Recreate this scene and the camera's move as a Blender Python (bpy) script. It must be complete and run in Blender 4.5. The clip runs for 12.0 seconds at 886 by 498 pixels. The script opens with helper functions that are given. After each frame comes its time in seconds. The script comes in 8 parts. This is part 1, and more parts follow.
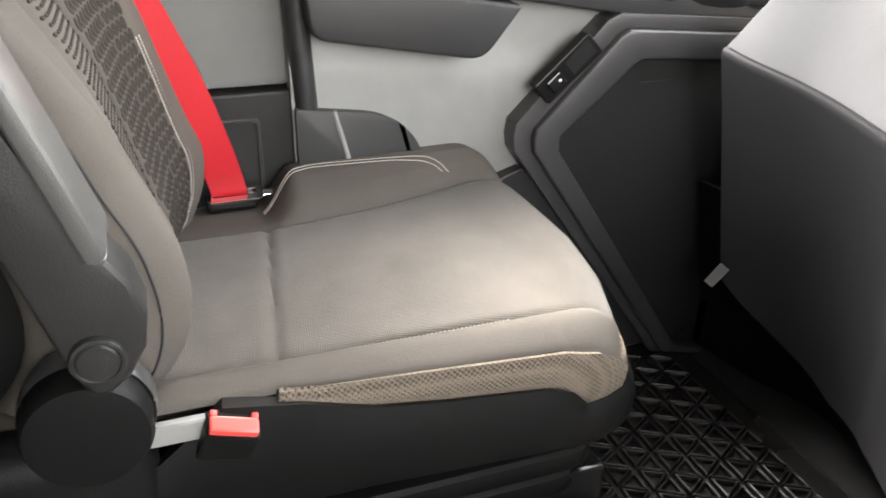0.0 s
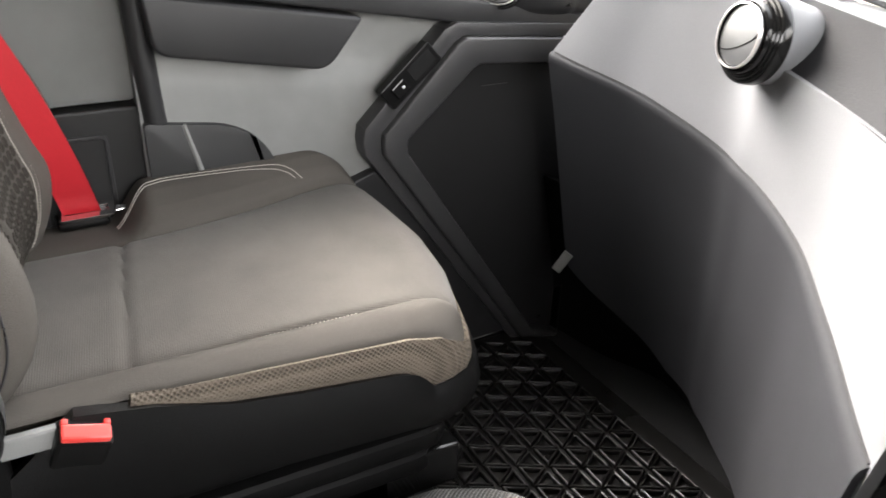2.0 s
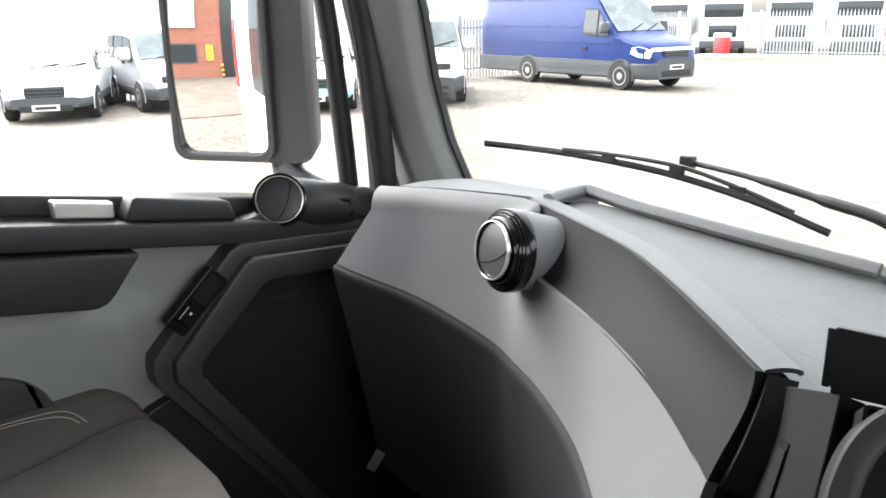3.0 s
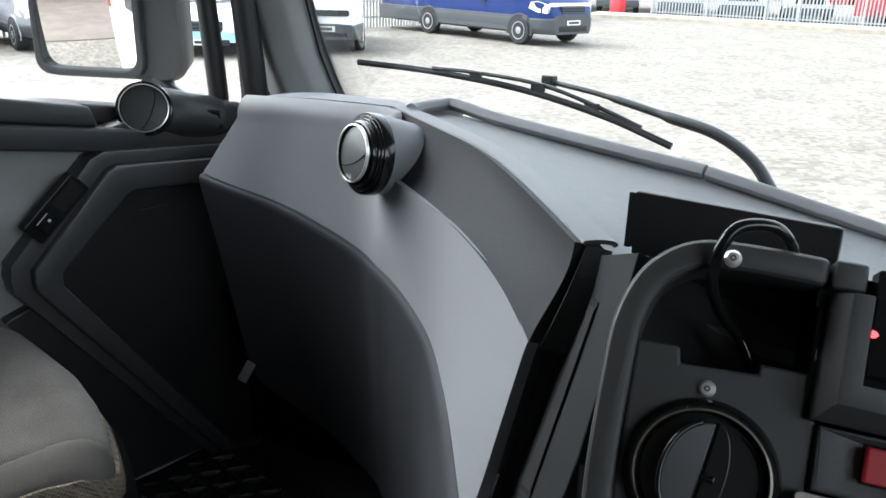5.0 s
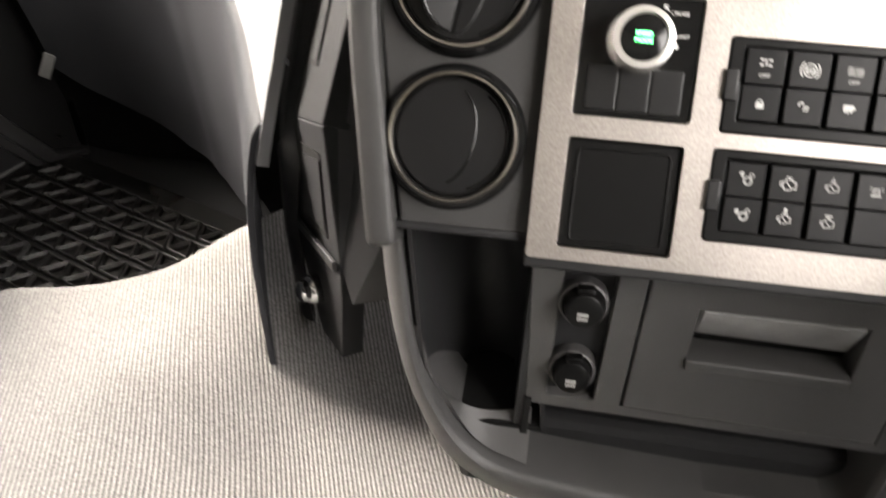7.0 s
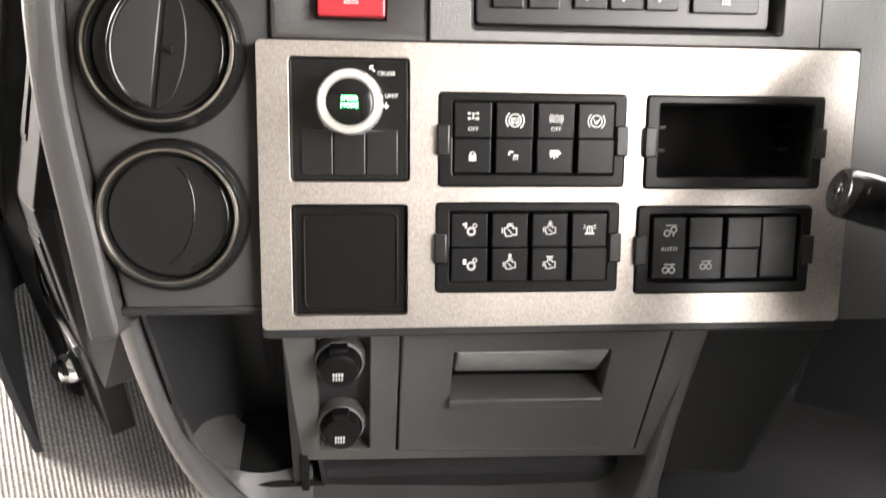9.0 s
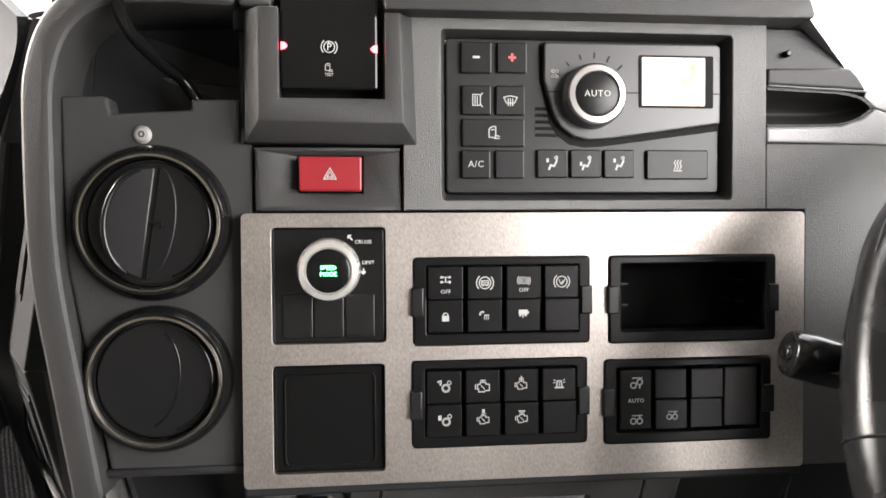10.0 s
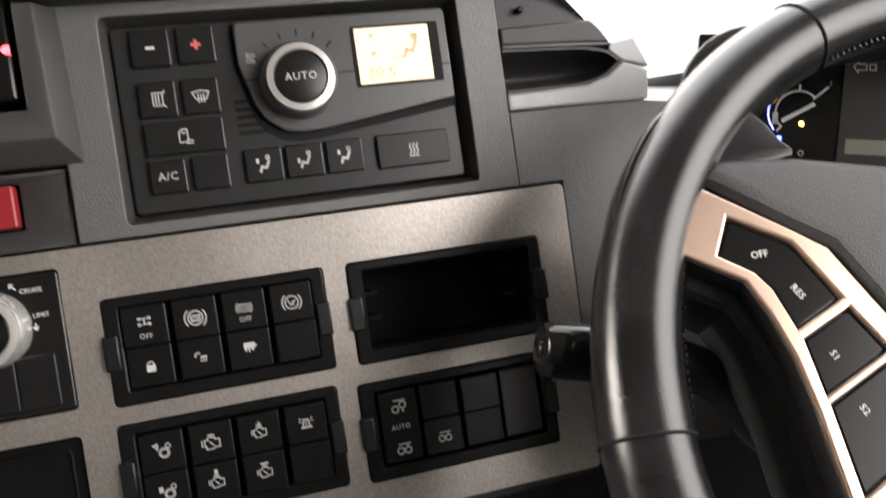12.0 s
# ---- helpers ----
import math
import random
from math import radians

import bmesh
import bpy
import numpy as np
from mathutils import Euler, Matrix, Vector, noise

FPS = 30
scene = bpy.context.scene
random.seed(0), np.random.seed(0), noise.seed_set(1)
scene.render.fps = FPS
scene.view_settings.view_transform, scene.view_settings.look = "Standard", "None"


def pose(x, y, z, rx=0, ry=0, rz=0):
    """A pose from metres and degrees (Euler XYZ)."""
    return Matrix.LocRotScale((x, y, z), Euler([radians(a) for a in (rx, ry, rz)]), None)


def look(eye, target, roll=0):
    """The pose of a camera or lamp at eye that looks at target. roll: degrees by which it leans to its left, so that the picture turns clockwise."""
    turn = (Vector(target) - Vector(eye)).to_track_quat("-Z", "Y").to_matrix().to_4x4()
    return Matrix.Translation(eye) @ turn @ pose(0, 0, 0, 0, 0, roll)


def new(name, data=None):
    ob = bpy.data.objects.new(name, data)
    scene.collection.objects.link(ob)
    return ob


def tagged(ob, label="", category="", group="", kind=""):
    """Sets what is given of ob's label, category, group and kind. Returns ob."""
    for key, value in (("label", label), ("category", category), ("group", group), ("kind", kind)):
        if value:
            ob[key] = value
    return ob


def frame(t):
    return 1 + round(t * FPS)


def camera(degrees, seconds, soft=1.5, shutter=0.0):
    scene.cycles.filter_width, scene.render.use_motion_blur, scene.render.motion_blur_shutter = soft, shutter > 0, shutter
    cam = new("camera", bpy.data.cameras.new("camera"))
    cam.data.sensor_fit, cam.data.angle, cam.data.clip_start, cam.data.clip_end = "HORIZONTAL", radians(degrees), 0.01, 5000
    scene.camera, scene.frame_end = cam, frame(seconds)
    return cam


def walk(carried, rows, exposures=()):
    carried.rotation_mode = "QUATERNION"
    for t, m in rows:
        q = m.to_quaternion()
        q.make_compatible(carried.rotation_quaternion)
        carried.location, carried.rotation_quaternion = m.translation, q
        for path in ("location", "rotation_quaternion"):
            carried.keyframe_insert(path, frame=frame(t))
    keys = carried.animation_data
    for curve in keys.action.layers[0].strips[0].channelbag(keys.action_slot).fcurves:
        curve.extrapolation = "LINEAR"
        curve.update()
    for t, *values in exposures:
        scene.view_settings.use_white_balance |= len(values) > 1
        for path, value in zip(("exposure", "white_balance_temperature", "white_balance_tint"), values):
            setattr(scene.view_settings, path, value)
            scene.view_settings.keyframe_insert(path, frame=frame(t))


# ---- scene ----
cam = camera(58.0, 12.0, shutter=0.25)
METRES, EYE, TILT, LEAN, TURN = 0.82, 0.78, -27.0, -1.0, 70.0
ROWS = [
    (0.0, 0.0, 0.0, 0.0, 0.0, 0.0, -0.0),
    (0.5, 0.0129, -0.0129, 0.0047, -4.28, 1.28, 0.68),
    (1.0, 0.0216, -0.0068, -0.0029, -4.91, 1.16, 2.25),
    (1.5, 0.0263, -0.0135, -0.0067, -5.66, 0.28, 2.6),
    (2.0, 0.0503, -0.0684, -0.0097, -7.9, 0.06, 3.58),
    (2.5, 0.1165, -0.0941, 0.0438, -14.44, 1.61, 7.85),
    (3.0, 0.1559, -0.1298, 0.0906, -17.76, 8.88, 10.95),
    (3.5, 0.1997, -0.1202, 0.0791, -20.62, 7.75, 13.19),
    (5.5, 0.1785, -0.1854, -0.0329, -25.88, 2.97, 11.26),
    (6.0, 0.1785, -0.1837, -0.0699, -26.93, -0.17, 12.65),
    (6.5, 0.1849, -0.1855, -0.1228, -29.44, -6.59, 15.26),
    (7.0, 0.2245, -0.1752, -0.1864, -34.85, -16.08, 17.8),
    (7.2, 0.2403, -0.1689, -0.2008, -38.47, -21.04, 18.97),
    (7.7, 0.268, -0.178, -0.215, -43.0, -25.6, 19.9),
    (8.3, 0.297, -0.195, -0.210, -46.3, -25.0, 20.5),
    (8.8, 0.3099, -0.2071, -0.1877, -47.67, -22.34, 20.70),
    (9.0, 0.3104, -0.2123, -0.1661, -48.58, -21.19, 20.5),
    (9.5, 0.3152, -0.2341, -0.1363, -49.27, -17.0, 20.69),
    (10.0, 0.3177, -0.2455, -0.1219, -49.56, -14.4, 21.18),
    (10.5, 0.3205, -0.2532, -0.1087, -49.73, -12.57, 21.81),
    (11.0, 0.3475, -0.2581, -0.1084, -50.94, -10.62, 23.58),
    (11.5, 0.4136, -0.2747, -0.1407, -56.46, -12.38, 26.01),
    (12.0, 0.4467, -0.2667, -0.1886, -60.72, -18.38, 26.53),
]
EXPOSURES = [(0.0, 4.9, 6900, 13), (0.5, 4.75, 6900, 13), (1.0, 4.55, 6850, 13), (1.5, 4.4, 6850, 13), (2.0, 4.35, 6800, 13), (2.4, 4.25, 6700, 12), (2.7, 3.85, 6600, 11), (3.1, 2.95, 6400, 10), (3.6, 2.65, 6300, 9), (5.5, 2.85, 5850, 6), (6.0, 3.5, 6000, 6), (6.3, 4.4, 6800, 11), (6.6, 4.75, 7100, 14), (7.2, 4.75, 7250, 14), (9.0, 5.5, 7150, 14), (9.5, 5.05, 7050, 14), (10.5, 4.3, 6900, 14), (11.0, 3.85, 6900, 14), (11.5, 3.65, 7000, 14), (12.0, 3.95, 7100, 14)]
walk(cam, [(t, pose(0, 0, EYE, TILT, LEAN, TURN) @ pose(METRES * x, METRES * y, METRES * z, 90 + pitch, roll, yaw)) for t, x, y, z, yaw, pitch, roll in ROWS], EXPOSURES)

# ---- world and sun ----
world = bpy.data.worlds.new("overcast_sky")
scene.world = world
world.use_nodes = True
wn, wl = world.node_tree.nodes, world.node_tree.links
sky = wn.new("ShaderNodeTexSky")
sky.sky_type, sky.sun_disc = "NISHITA", False
sky.sun_elevation, sky.sun_rotation = radians(45), radians(261)
sky.air_density, sky.dust_density = 1.5, 4.0
soft = wn.new("ShaderNodeHueSaturation")
soft.inputs["Saturation"].default_value = 0.2
wl.new(sky.outputs[0], soft.inputs["Color"])
wl.new(soft.outputs[0], wn["Background"].inputs[0])
wn["Background"].inputs[1].default_value = 0.15
sun = new("sun", bpy.data.lights.new("sun", "SUN"))
sun.data.energy, sun.data.angle, sun.data.color = 0.28, radians(60), (1.0, 0.97, 0.93)
sun.matrix_world = look((-13, -2, 13), (0, 0, 0))
# the sky's light in the driver's window
window_sky = new("window_sky", bpy.data.lights.new("window_sky", "AREA"))
window_sky.data.shape, window_sky.data.size, window_sky.data.size_y, window_sky.data.energy = "RECTANGLE", 0.9, 0.54, 0.62
window_sky.matrix_world = look((1.19, 0.24, 1.13), (0.0, 0.24, 0.99))

# ---- materials ----
def material(name, colour, rough=0.5, metal=0.0, var=0.12, scale=30.0, bump=0.0, bump_scale=400.0, stain=0.0, stain_scale=5.0, spec=0.5, per_object=0.0, stretch=(1, 1, 1)):
    """A surface with fine grain, broad uneven wear and a little relief."""
    m = bpy.data.materials.new(name)
    m.use_nodes = True
    n, l = m.node_tree.nodes, m.node_tree.links
    bsdf = n["Principled BSDF"]
    co = n.new("ShaderNodeTexCoord")
    mp = n.new("ShaderNodeMapping")
    mp.inputs["Scale"].default_value = stretch
    l.new(co.outputs["Object"], mp.inputs[0])
    def cloud(sc, detail=4.0):
        t = n.new("ShaderNodeTexNoise")
        t.inputs["Scale"].default_value, t.inputs["Detail"].default_value = sc, detail
        l.new(mp.outputs[0], t.inputs["Vector"])
        return t
    fine, broad = cloud(scale), cloud(stain_scale, 5.0)
    mix = n.new("ShaderNodeMixRGB")
    mix.blend_type = "MIX"
    mix.inputs[1].default_value = (*[c * (1 - var) for c in colour], 1)
    mix.inputs[2].default_value = (*[min(1, c * (1 + var)) for c in colour], 1)
    l.new(fine.outputs["Fac"], mix.inputs[0])
    out = mix.outputs[0]
    ramp = n.new("ShaderNodeMapRange")
    ramp.inputs["From Min"].default_value, ramp.inputs["From Max"].default_value = 0.35, 0.7
    l.new(broad.outputs["Fac"], ramp.inputs["Value"])
    if stain:
        ramp.inputs["To Min"].default_value, ramp.inputs["To Max"].default_value = 1 - stain, 1 + stain
        hs = n.new("ShaderNodeHueSaturation")
        l.new(ramp.outputs[0], hs.inputs["Value"])
        l.new(out, hs.inputs["Color"])
        out = hs.outputs[0]
    if per_object:
        info = n.new("ShaderNodeObjectInfo")
        r2 = n.new("ShaderNodeMapRange")
        r2.inputs["To Min"].default_value, r2.inputs["To Max"].default_value = 1 - per_object, 1 + per_object
        l.new(info.outputs["Random"], r2.inputs["Value"])
        h2 = n.new("ShaderNodeHueSaturation")
        l.new(r2.outputs[0], h2.inputs["Value"])
        l.new(out, h2.inputs["Color"])
        out = h2.outputs[0]
    l.new(out, bsdf.inputs["Base Color"])
    rr = n.new("ShaderNodeMapRange")
    rr.inputs["To Min"].default_value, rr.inputs["To Max"].default_value = max(0.02, rough * 0.85), min(1.0, rough * 1.15)
    l.new(broad.outputs["Fac"], rr.inputs["Value"])
    l.new(rr.outputs[0], bsdf.inputs["Roughness"])
    bsdf.inputs["Metallic"].default_value = metal
    bsdf.inputs["Specular IOR Level"].default_value = spec
    if bump:
        b = n.new("ShaderNodeBump")
        b.inputs["Strength"].default_value, b.inputs["Distance"].default_value = bump, 0.001
        t = cloud(bump_scale, 2.0)
        l.new(t.outputs["Fac"], b.inputs["Height"])
        l.new(b.outputs[0], bsdf.inputs["Normal"])
    return m


def glowing(name, colour, strength):
    m = bpy.data.materials.new(name)
    m.use_nodes = True
    b = m.node_tree.nodes["Principled BSDF"]
    b.inputs["Base Color"].default_value = (*[c * 0.3 for c in colour], 1)
    b.inputs["Emission Color"].default_value = (*colour, 1)
    b.inputs["Emission Strength"].default_value = strength
    return m


def glass(name, tint=(0.96, 0.98, 0.97)):
    """A thin pane: clear, with a mirror gloss that grows at grazing angles."""
    m = bpy.data.materials.new(name)
    m.use_nodes = True
    n, l = m.node_tree.nodes, m.node_tree.links
    clear, gloss, mix, fres = n.new("ShaderNodeBsdfTransparent"), n.new("ShaderNodeBsdfGlossy"), n.new("ShaderNodeMixShader"), n.new("ShaderNodeFresnel")
    clear.inputs[0].default_value = (*tint, 1)
    gloss.inputs["Roughness"].default_value = 0.02
    fres.inputs[0].default_value = 1.25
    l.new(fres.outputs[0], mix.inputs[0])
    l.new(clear.outputs[0], mix.inputs[1])
    l.new(gloss.outputs[0], mix.inputs[2])
    l.new(mix.outputs[0], n["Material Output"].inputs[0])
    return m


GREY = material("grey_door_plastic", (0.185, 0.187, 0.182), 0.55, bump=0.25, bump_scale=900, stain=0.05)
DASH = material("slate_dash_plastic", (0.182, 0.185, 0.193), 0.58, var=0.06, scale=500, bump=0.35, bump_scale=1100, stain=0.05, spec=0.18)
BROWMAT = material("textured_dash_brow", (0.026, 0.0265, 0.029), 0.6, var=0.12, scale=300, bump=0.5, bump_scale=700, stain=0.06, spec=0.1)
DASHDARK = material("dark_knee_plastic", (0.031, 0.0318, 0.035), 0.6, var=0.1, scale=500, bump=0.35, bump_scale=1100, stain=0.09, spec=0.12)
BLACK = material("black_trim_plastic", (0.020, 0.020, 0.021), 0.42, bump=0.3, bump_scale=1000, stain=0.1, spec=0.3)
CONSOLE = material("charcoal_console_plastic", (0.036, 0.0355, 0.035), 0.42, var=0.15, scale=900, bump=0.4, bump_scale=1700, stain=0.08, spec=0.36)
GRAINED = material("leather_grained_plastic", (0.070, 0.069, 0.067), 0.34, var=0.15, scale=900, bump=0.55, bump_scale=1500, stain=0.08, spec=0.8)
GLOSS = material("gloss_black_plastic", (0.007, 0.007, 0.007), 0.14, var=0.2, stain=0.1, spec=0.3)
SWITCH = material("satin_black_switch", (0.0055, 0.0055, 0.0055), 0.32, stain=0.1, spec=0.16)
DEEP = material("deep_black_recess", (0.009, 0.009, 0.009), 0.7, spec=0.15)
ALU = material("brushed_aluminium_film", (0.385, 0.352, 0.324), 0.40, metal=0.85, var=0.42, scale=380, stretch=(2.2, 2.2, 0.55), bump=0.04, bump_scale=240, stain=0.07, stain_scale=9)
CHROME = material("polished_chrome", (0.75, 0.75, 0.75), 0.1, metal=1.0)
SATIN = material("satin_silver_paint", (0.62, 0.6, 0.58), 0.3, metal=0.7, stain=0.03)
LEATHER = material("black_wheel_leather", (0.009, 0.009, 0.0094), 0.20, bump=0.12, bump_scale=1600, stain=0.4, stain_scale=24, spec=0.34)
BOLSTER = material("taupe_bolster_cloth", (0.063, 0.057, 0.050), 0.85, var=0.2, scale=900, bump=0.5, bump_scale=900, stain=0.12, stain_scale=6, spec=0.2)


def weave(name, dark, light, pitch, spin=0.0, rows=1.0, wear=0.15):
    """A woven cloth: rows of small knots, broad worn patches and a soft relief."""
    m = bpy.data.materials.new(name)
    m.use_nodes = True
    n, l = m.node_tree.nodes, m.node_tree.links
    b = n["Principled BSDF"]
    b.inputs["Roughness"].default_value, b.inputs["Specular IOR Level"].default_value = 0.88, 0.15
    b.inputs["Sheen Weight"].default_value, b.inputs["Sheen Roughness"].default_value = 0.12, 0.5
    co, mp = n.new("ShaderNodeTexCoord"), n.new("ShaderNodeMapping")
    mp.inputs["Rotation"].default_value = (0, 0, radians(spin))
    l.new(co.outputs["Object"], mp.inputs[0])
    def ribs(axis_, k):
        w = n.new("ShaderNodeTexWave")
        w.bands_direction = axis_
        w.inputs["Scale"].default_value, w.inputs["Distortion"].default_value, w.inputs["Detail Scale"].default_value = 0.314 / pitch * k, 0.6, 6.0
        l.new(mp.outputs[0], w.inputs["Vector"])
        return w
    u, v = ribs("X", rows), ribs("Y", 1.0)
    knot = n.new("ShaderNodeMath")
    knot.operation = "MULTIPLY"
    l.new(u.outputs["Fac"], knot.inputs[0])
    l.new(v.outputs["Fac"], knot.inputs[1])
    mix = n.new("ShaderNodeMixRGB")
    mix.inputs[1].default_value, mix.inputs[2].default_value = (*dark, 1), (*light, 1)
    l.new(knot.outputs[0], mix.inputs[0])
    patch, fuzz = n.new("ShaderNodeTexNoise"), n.new("ShaderNodeTexNoise")
    patch.inputs["Scale"].default_value, patch.inputs["Detail"].default_value, patch.inputs["Roughness"].default_value = 9.0, 6.0, 0.62
    fuzz.inputs["Scale"].default_value = 700.0
    l.new(co.outputs["Object"], patch.inputs["Vector"])
    l.new(co.outputs["Object"], fuzz.inputs["Vector"])
    add = n.new("ShaderNodeMath")
    add.operation = "MULTIPLY_ADD"
    add.inputs[1].default_value = 0.45
    l.new(fuzz.outputs["Fac"], add.inputs[0])
    l.new(patch.outputs["Fac"], add.inputs[2])
    rng = n.new("ShaderNodeMapRange")
    rng.inputs["From Min"].default_value, rng.inputs["From Max"].default_value = 0.5, 1.0
    rng.inputs["To Min"].default_value, rng.inputs["To Max"].default_value = 1 - wear, 1 + wear
    l.new(add.outputs[0], rng.inputs["Value"])
    hs = n.new("ShaderNodeHueSaturation")
    l.new(rng.outputs[0], hs.inputs["Value"])
    l.new(mix.outputs[0], hs.inputs["Color"])
    l.new(hs.outputs[0], b.inputs["Base Color"])
    bp = n.new("ShaderNodeBump")
    bp.inputs["Strength"].default_value, bp.inputs["Distance"].default_value = 0.7, pitch * 0.3
    l.new(knot.outputs[0], bp.inputs["Height"])
    l.new(bp.outputs[0], b.inputs["Normal"])
    return m


FABRIC = weave("taupe_seat_fabric", (0.063, 0.057, 0.050), (0.106, 0.096, 0.085), 0.0021, 8.0, 1.0, 0.26)
RUBBER = material("black_rubber_mat", (0.018, 0.0175, 0.017), 0.28, bump=0.3, bump_scale=600, stain=0.2, spec=0.4)
RED = material("red_belt_webbing", (0.46, 0.014, 0.022), 0.55, var=0.12, scale=900, bump=0.35, bump_scale=2200, stretch=(1, 1, 0.2))
REDSW = material("red_hazard_plastic", (0.26, 0.012, 0.018), 0.4)
REDBUT = material("red_buckle_button", (0.75, 0.06, 0.05), 0.35)
WHITE = material("white_print", (0.52, 0.52, 0.5), 0.5)
STITCH = material("pale_stitching", (0.48, 0.45, 0.40), 0.8)
BODYWHITE = material("white_vehicle_paint", (0.75, 0.75, 0.75), 0.25)
KEYBLACK = material("gloss_black_key", (0.006, 0.006, 0.006), 0.22, stain=0.1, spec=0.14)
KNOBSILVER = material("bright_silver_knob", (0.82, 0.80, 0.77), 0.22, metal=0.72, stain=0.03)
GLASS = glass("clear_glass")
MIRROR = material("mirror_silver", (0.9, 0.9, 0.9), 0.01, metal=1.0, var=0.0)


# ---- shape helpers ----
HARD = set()


def hard(bm):
    """Marks a shape whose flat faces stay flat beside their bevels."""
    HARD.add(id(bm))
    return bm


def thing(name, label="", category="", at=(0, 0, 0), group="", kind=""):
    ob = new(name)
    ob.location = at
    ob.empty_display_size = 0.05
    return tagged(ob, label, category, group, kind)


def part(name, bm, mat, parent=None, label="", m=None, flat=False):
    """Links a bmesh, in world places or in those of the pose m, as one mesh object under a thing or a part."""
    if m is not None:
        bm.transform(m)
    bmesh.ops.recalc_face_normals(bm, faces=bm.faces[:])
    me = bpy.data.meshes.new(name)
    bm.to_mesh(me)
    angle = 20 if id(bm) in HARD else 38
    HARD.discard(id(bm))
    bm.free()
    for p in me.polygons:
        p.use_smooth = not flat
    if not flat:
        me.set_sharp_from_angle(angle=radians(angle))
    if mat is not None:
        me.materials.append(mat)
    ob = new(name, me)
    if parent is not None:
        ob.parent = parent
        ob.matrix_parent_inverse = Matrix.Translation(-parent.location)
    if label:
        ob["label"] = label
    return ob


def solo(name, bm, mat, label, category, group="", kind="", m=None, flat=False):
    return tagged(part(name, bm, mat, None, label, m, flat), label, category, group, kind)


def bevelled(bm, r, seg=2, angle=25):
    edges = [e for e in bm.edges if len(e.link_faces) == 2 and e.calc_face_angle(0) > radians(angle)]
    if r > 0 and edges:
        bmesh.ops.bevel(bm, geom=edges, offset=r, segments=seg, profile=0.5, affect="EDGES", clamp_overlap=True)
    return bm


def box(x0, x1, y0, y1, z0, z1, r=0.003, seg=2):
    bm = bmesh.new()
    bmesh.ops.create_cube(bm, size=1.0, matrix=Matrix.LocRotScale(((x0 + x1) / 2, (y0 + y1) / 2, (z0 + z1) / 2), None, (abs(x1 - x0), abs(y1 - y0), abs(z1 - z0))))
    return hard(bevelled(bm, r, seg)) if r < 0.012 else bevelled(bm, r, seg)


def rounded(x0, y0, x1, y1, r, n=4):
    """The outline of a rectangle with round corners."""
    x0, x1, y0, y1 = min(x0, x1), max(x0, x1), min(y0, y1), max(y0, y1)
    out = []
    for cx, cy, a in ((x1 - r, y1 - r, 0), (x0 + r, y1 - r, 90), (x0 + r, y0 + r, 180), (x1 - r, y0 + r, 270)):
        out += [(cx + r * math.cos(radians(a + 90 * i / n)), cy + r * math.sin(radians(a + 90 * i / n))) for i in range(n + 1)]
    return out


def prism(outline, z0, z1, r=0.0, seg=2):
    """An outline in x and y, raised from z0 to z1."""
    bm = bmesh.new()
    f = bm.faces.new([bm.verts.new((x, y, z0)) for x, y in outline])
    ext = bmesh.ops.extrude_face_region(bm, geom=[f])
    bmesh.ops.translate(bm, verts=[v for v in ext["geom"] if isinstance(v, bmesh.types.BMVert)], vec=(0, 0, z1 - z0))
    bmesh.ops.recalc_face_normals(bm, faces=bm.faces[:])
    return hard(bevelled(bm, r, seg, 40))


def fillet(points, radii, n=6):
    """A polygon with its corners rounded by the given radii."""
    out = []
    for i, (p, r) in enumerate(zip(points, radii)):
        p = Vector(p)
        if not r:
            out.append(tuple(p))
            continue
        a, b = (Vector(points[i - 1]) - p).normalized() * r, (Vector(points[(i + 1) % len(points)]) - p).normalized() * r
        for j in range(n + 1):
            k = j / n
            out.append(tuple(p + a * (1 - k) ** 2 + b * k ** 2))
    return out


def framed(outer, inner, z0, z1, r=0.0, seg=2):
    """A ring between two outlines of the same count of points."""
    bm = bmesh.new()
    loops = [[bm.verts.new((x, y, z)) for x, y in o] for o, z in ((outer, z0), (outer, z1), (inner, z1), (inner, z0))]
    k = len(outer)
    for a, b in zip(loops, loops[1:] + loops[:1]):
        for i in range(k):
            bm.faces.new((a[i], a[(i + 1) % k], b[(i + 1) % k], b[i]))
    bmesh.ops.recalc_face_normals(bm, faces=bm.faces[:])
    return hard(bevelled(bm, r, seg, 40))


def facet(points, push, r=0.0, seg=2):
    """A flat-faced piece: its outline in space, given depth along push."""
    bm = bmesh.new()
    f = bm.faces.new([bm.verts.new(p) for p in points])
    ext = bmesh.ops.extrude_face_region(bm, geom=[f])
    bmesh.ops.translate(bm, verts=[v for v in ext["geom"] if isinstance(v, bmesh.types.BMVert)], vec=push)
    bmesh.ops.recalc_face_normals(bm, faces=bm.faces[:])
    return hard(bevelled(bm, r, seg, 40))


def lathe(profile, n=48, closed=False):
    """(radius, height) pairs turned round the z axis."""
    bm = bmesh.new()
    rings = [[bm.verts.new((r * math.cos(2 * math.pi * i / n), r * math.sin(2 * math.pi * i / n), z)) for i in range(n)] for r, z in profile]
    pairs = list(zip(rings, rings[1:])) + ([(rings[-1], rings[0])] if closed else [])
    for a, b in pairs:
        for i in range(n):
            bm.faces.new((a[i], a[(i + 1) % n], b[(i + 1) % n], b[i]))
    if not closed:
        for ring in (rings[0], rings[-1]):
            bm.faces.new(ring)
    bmesh.ops.recalc_face_normals(bm, faces=bm.faces[:])
    return bm


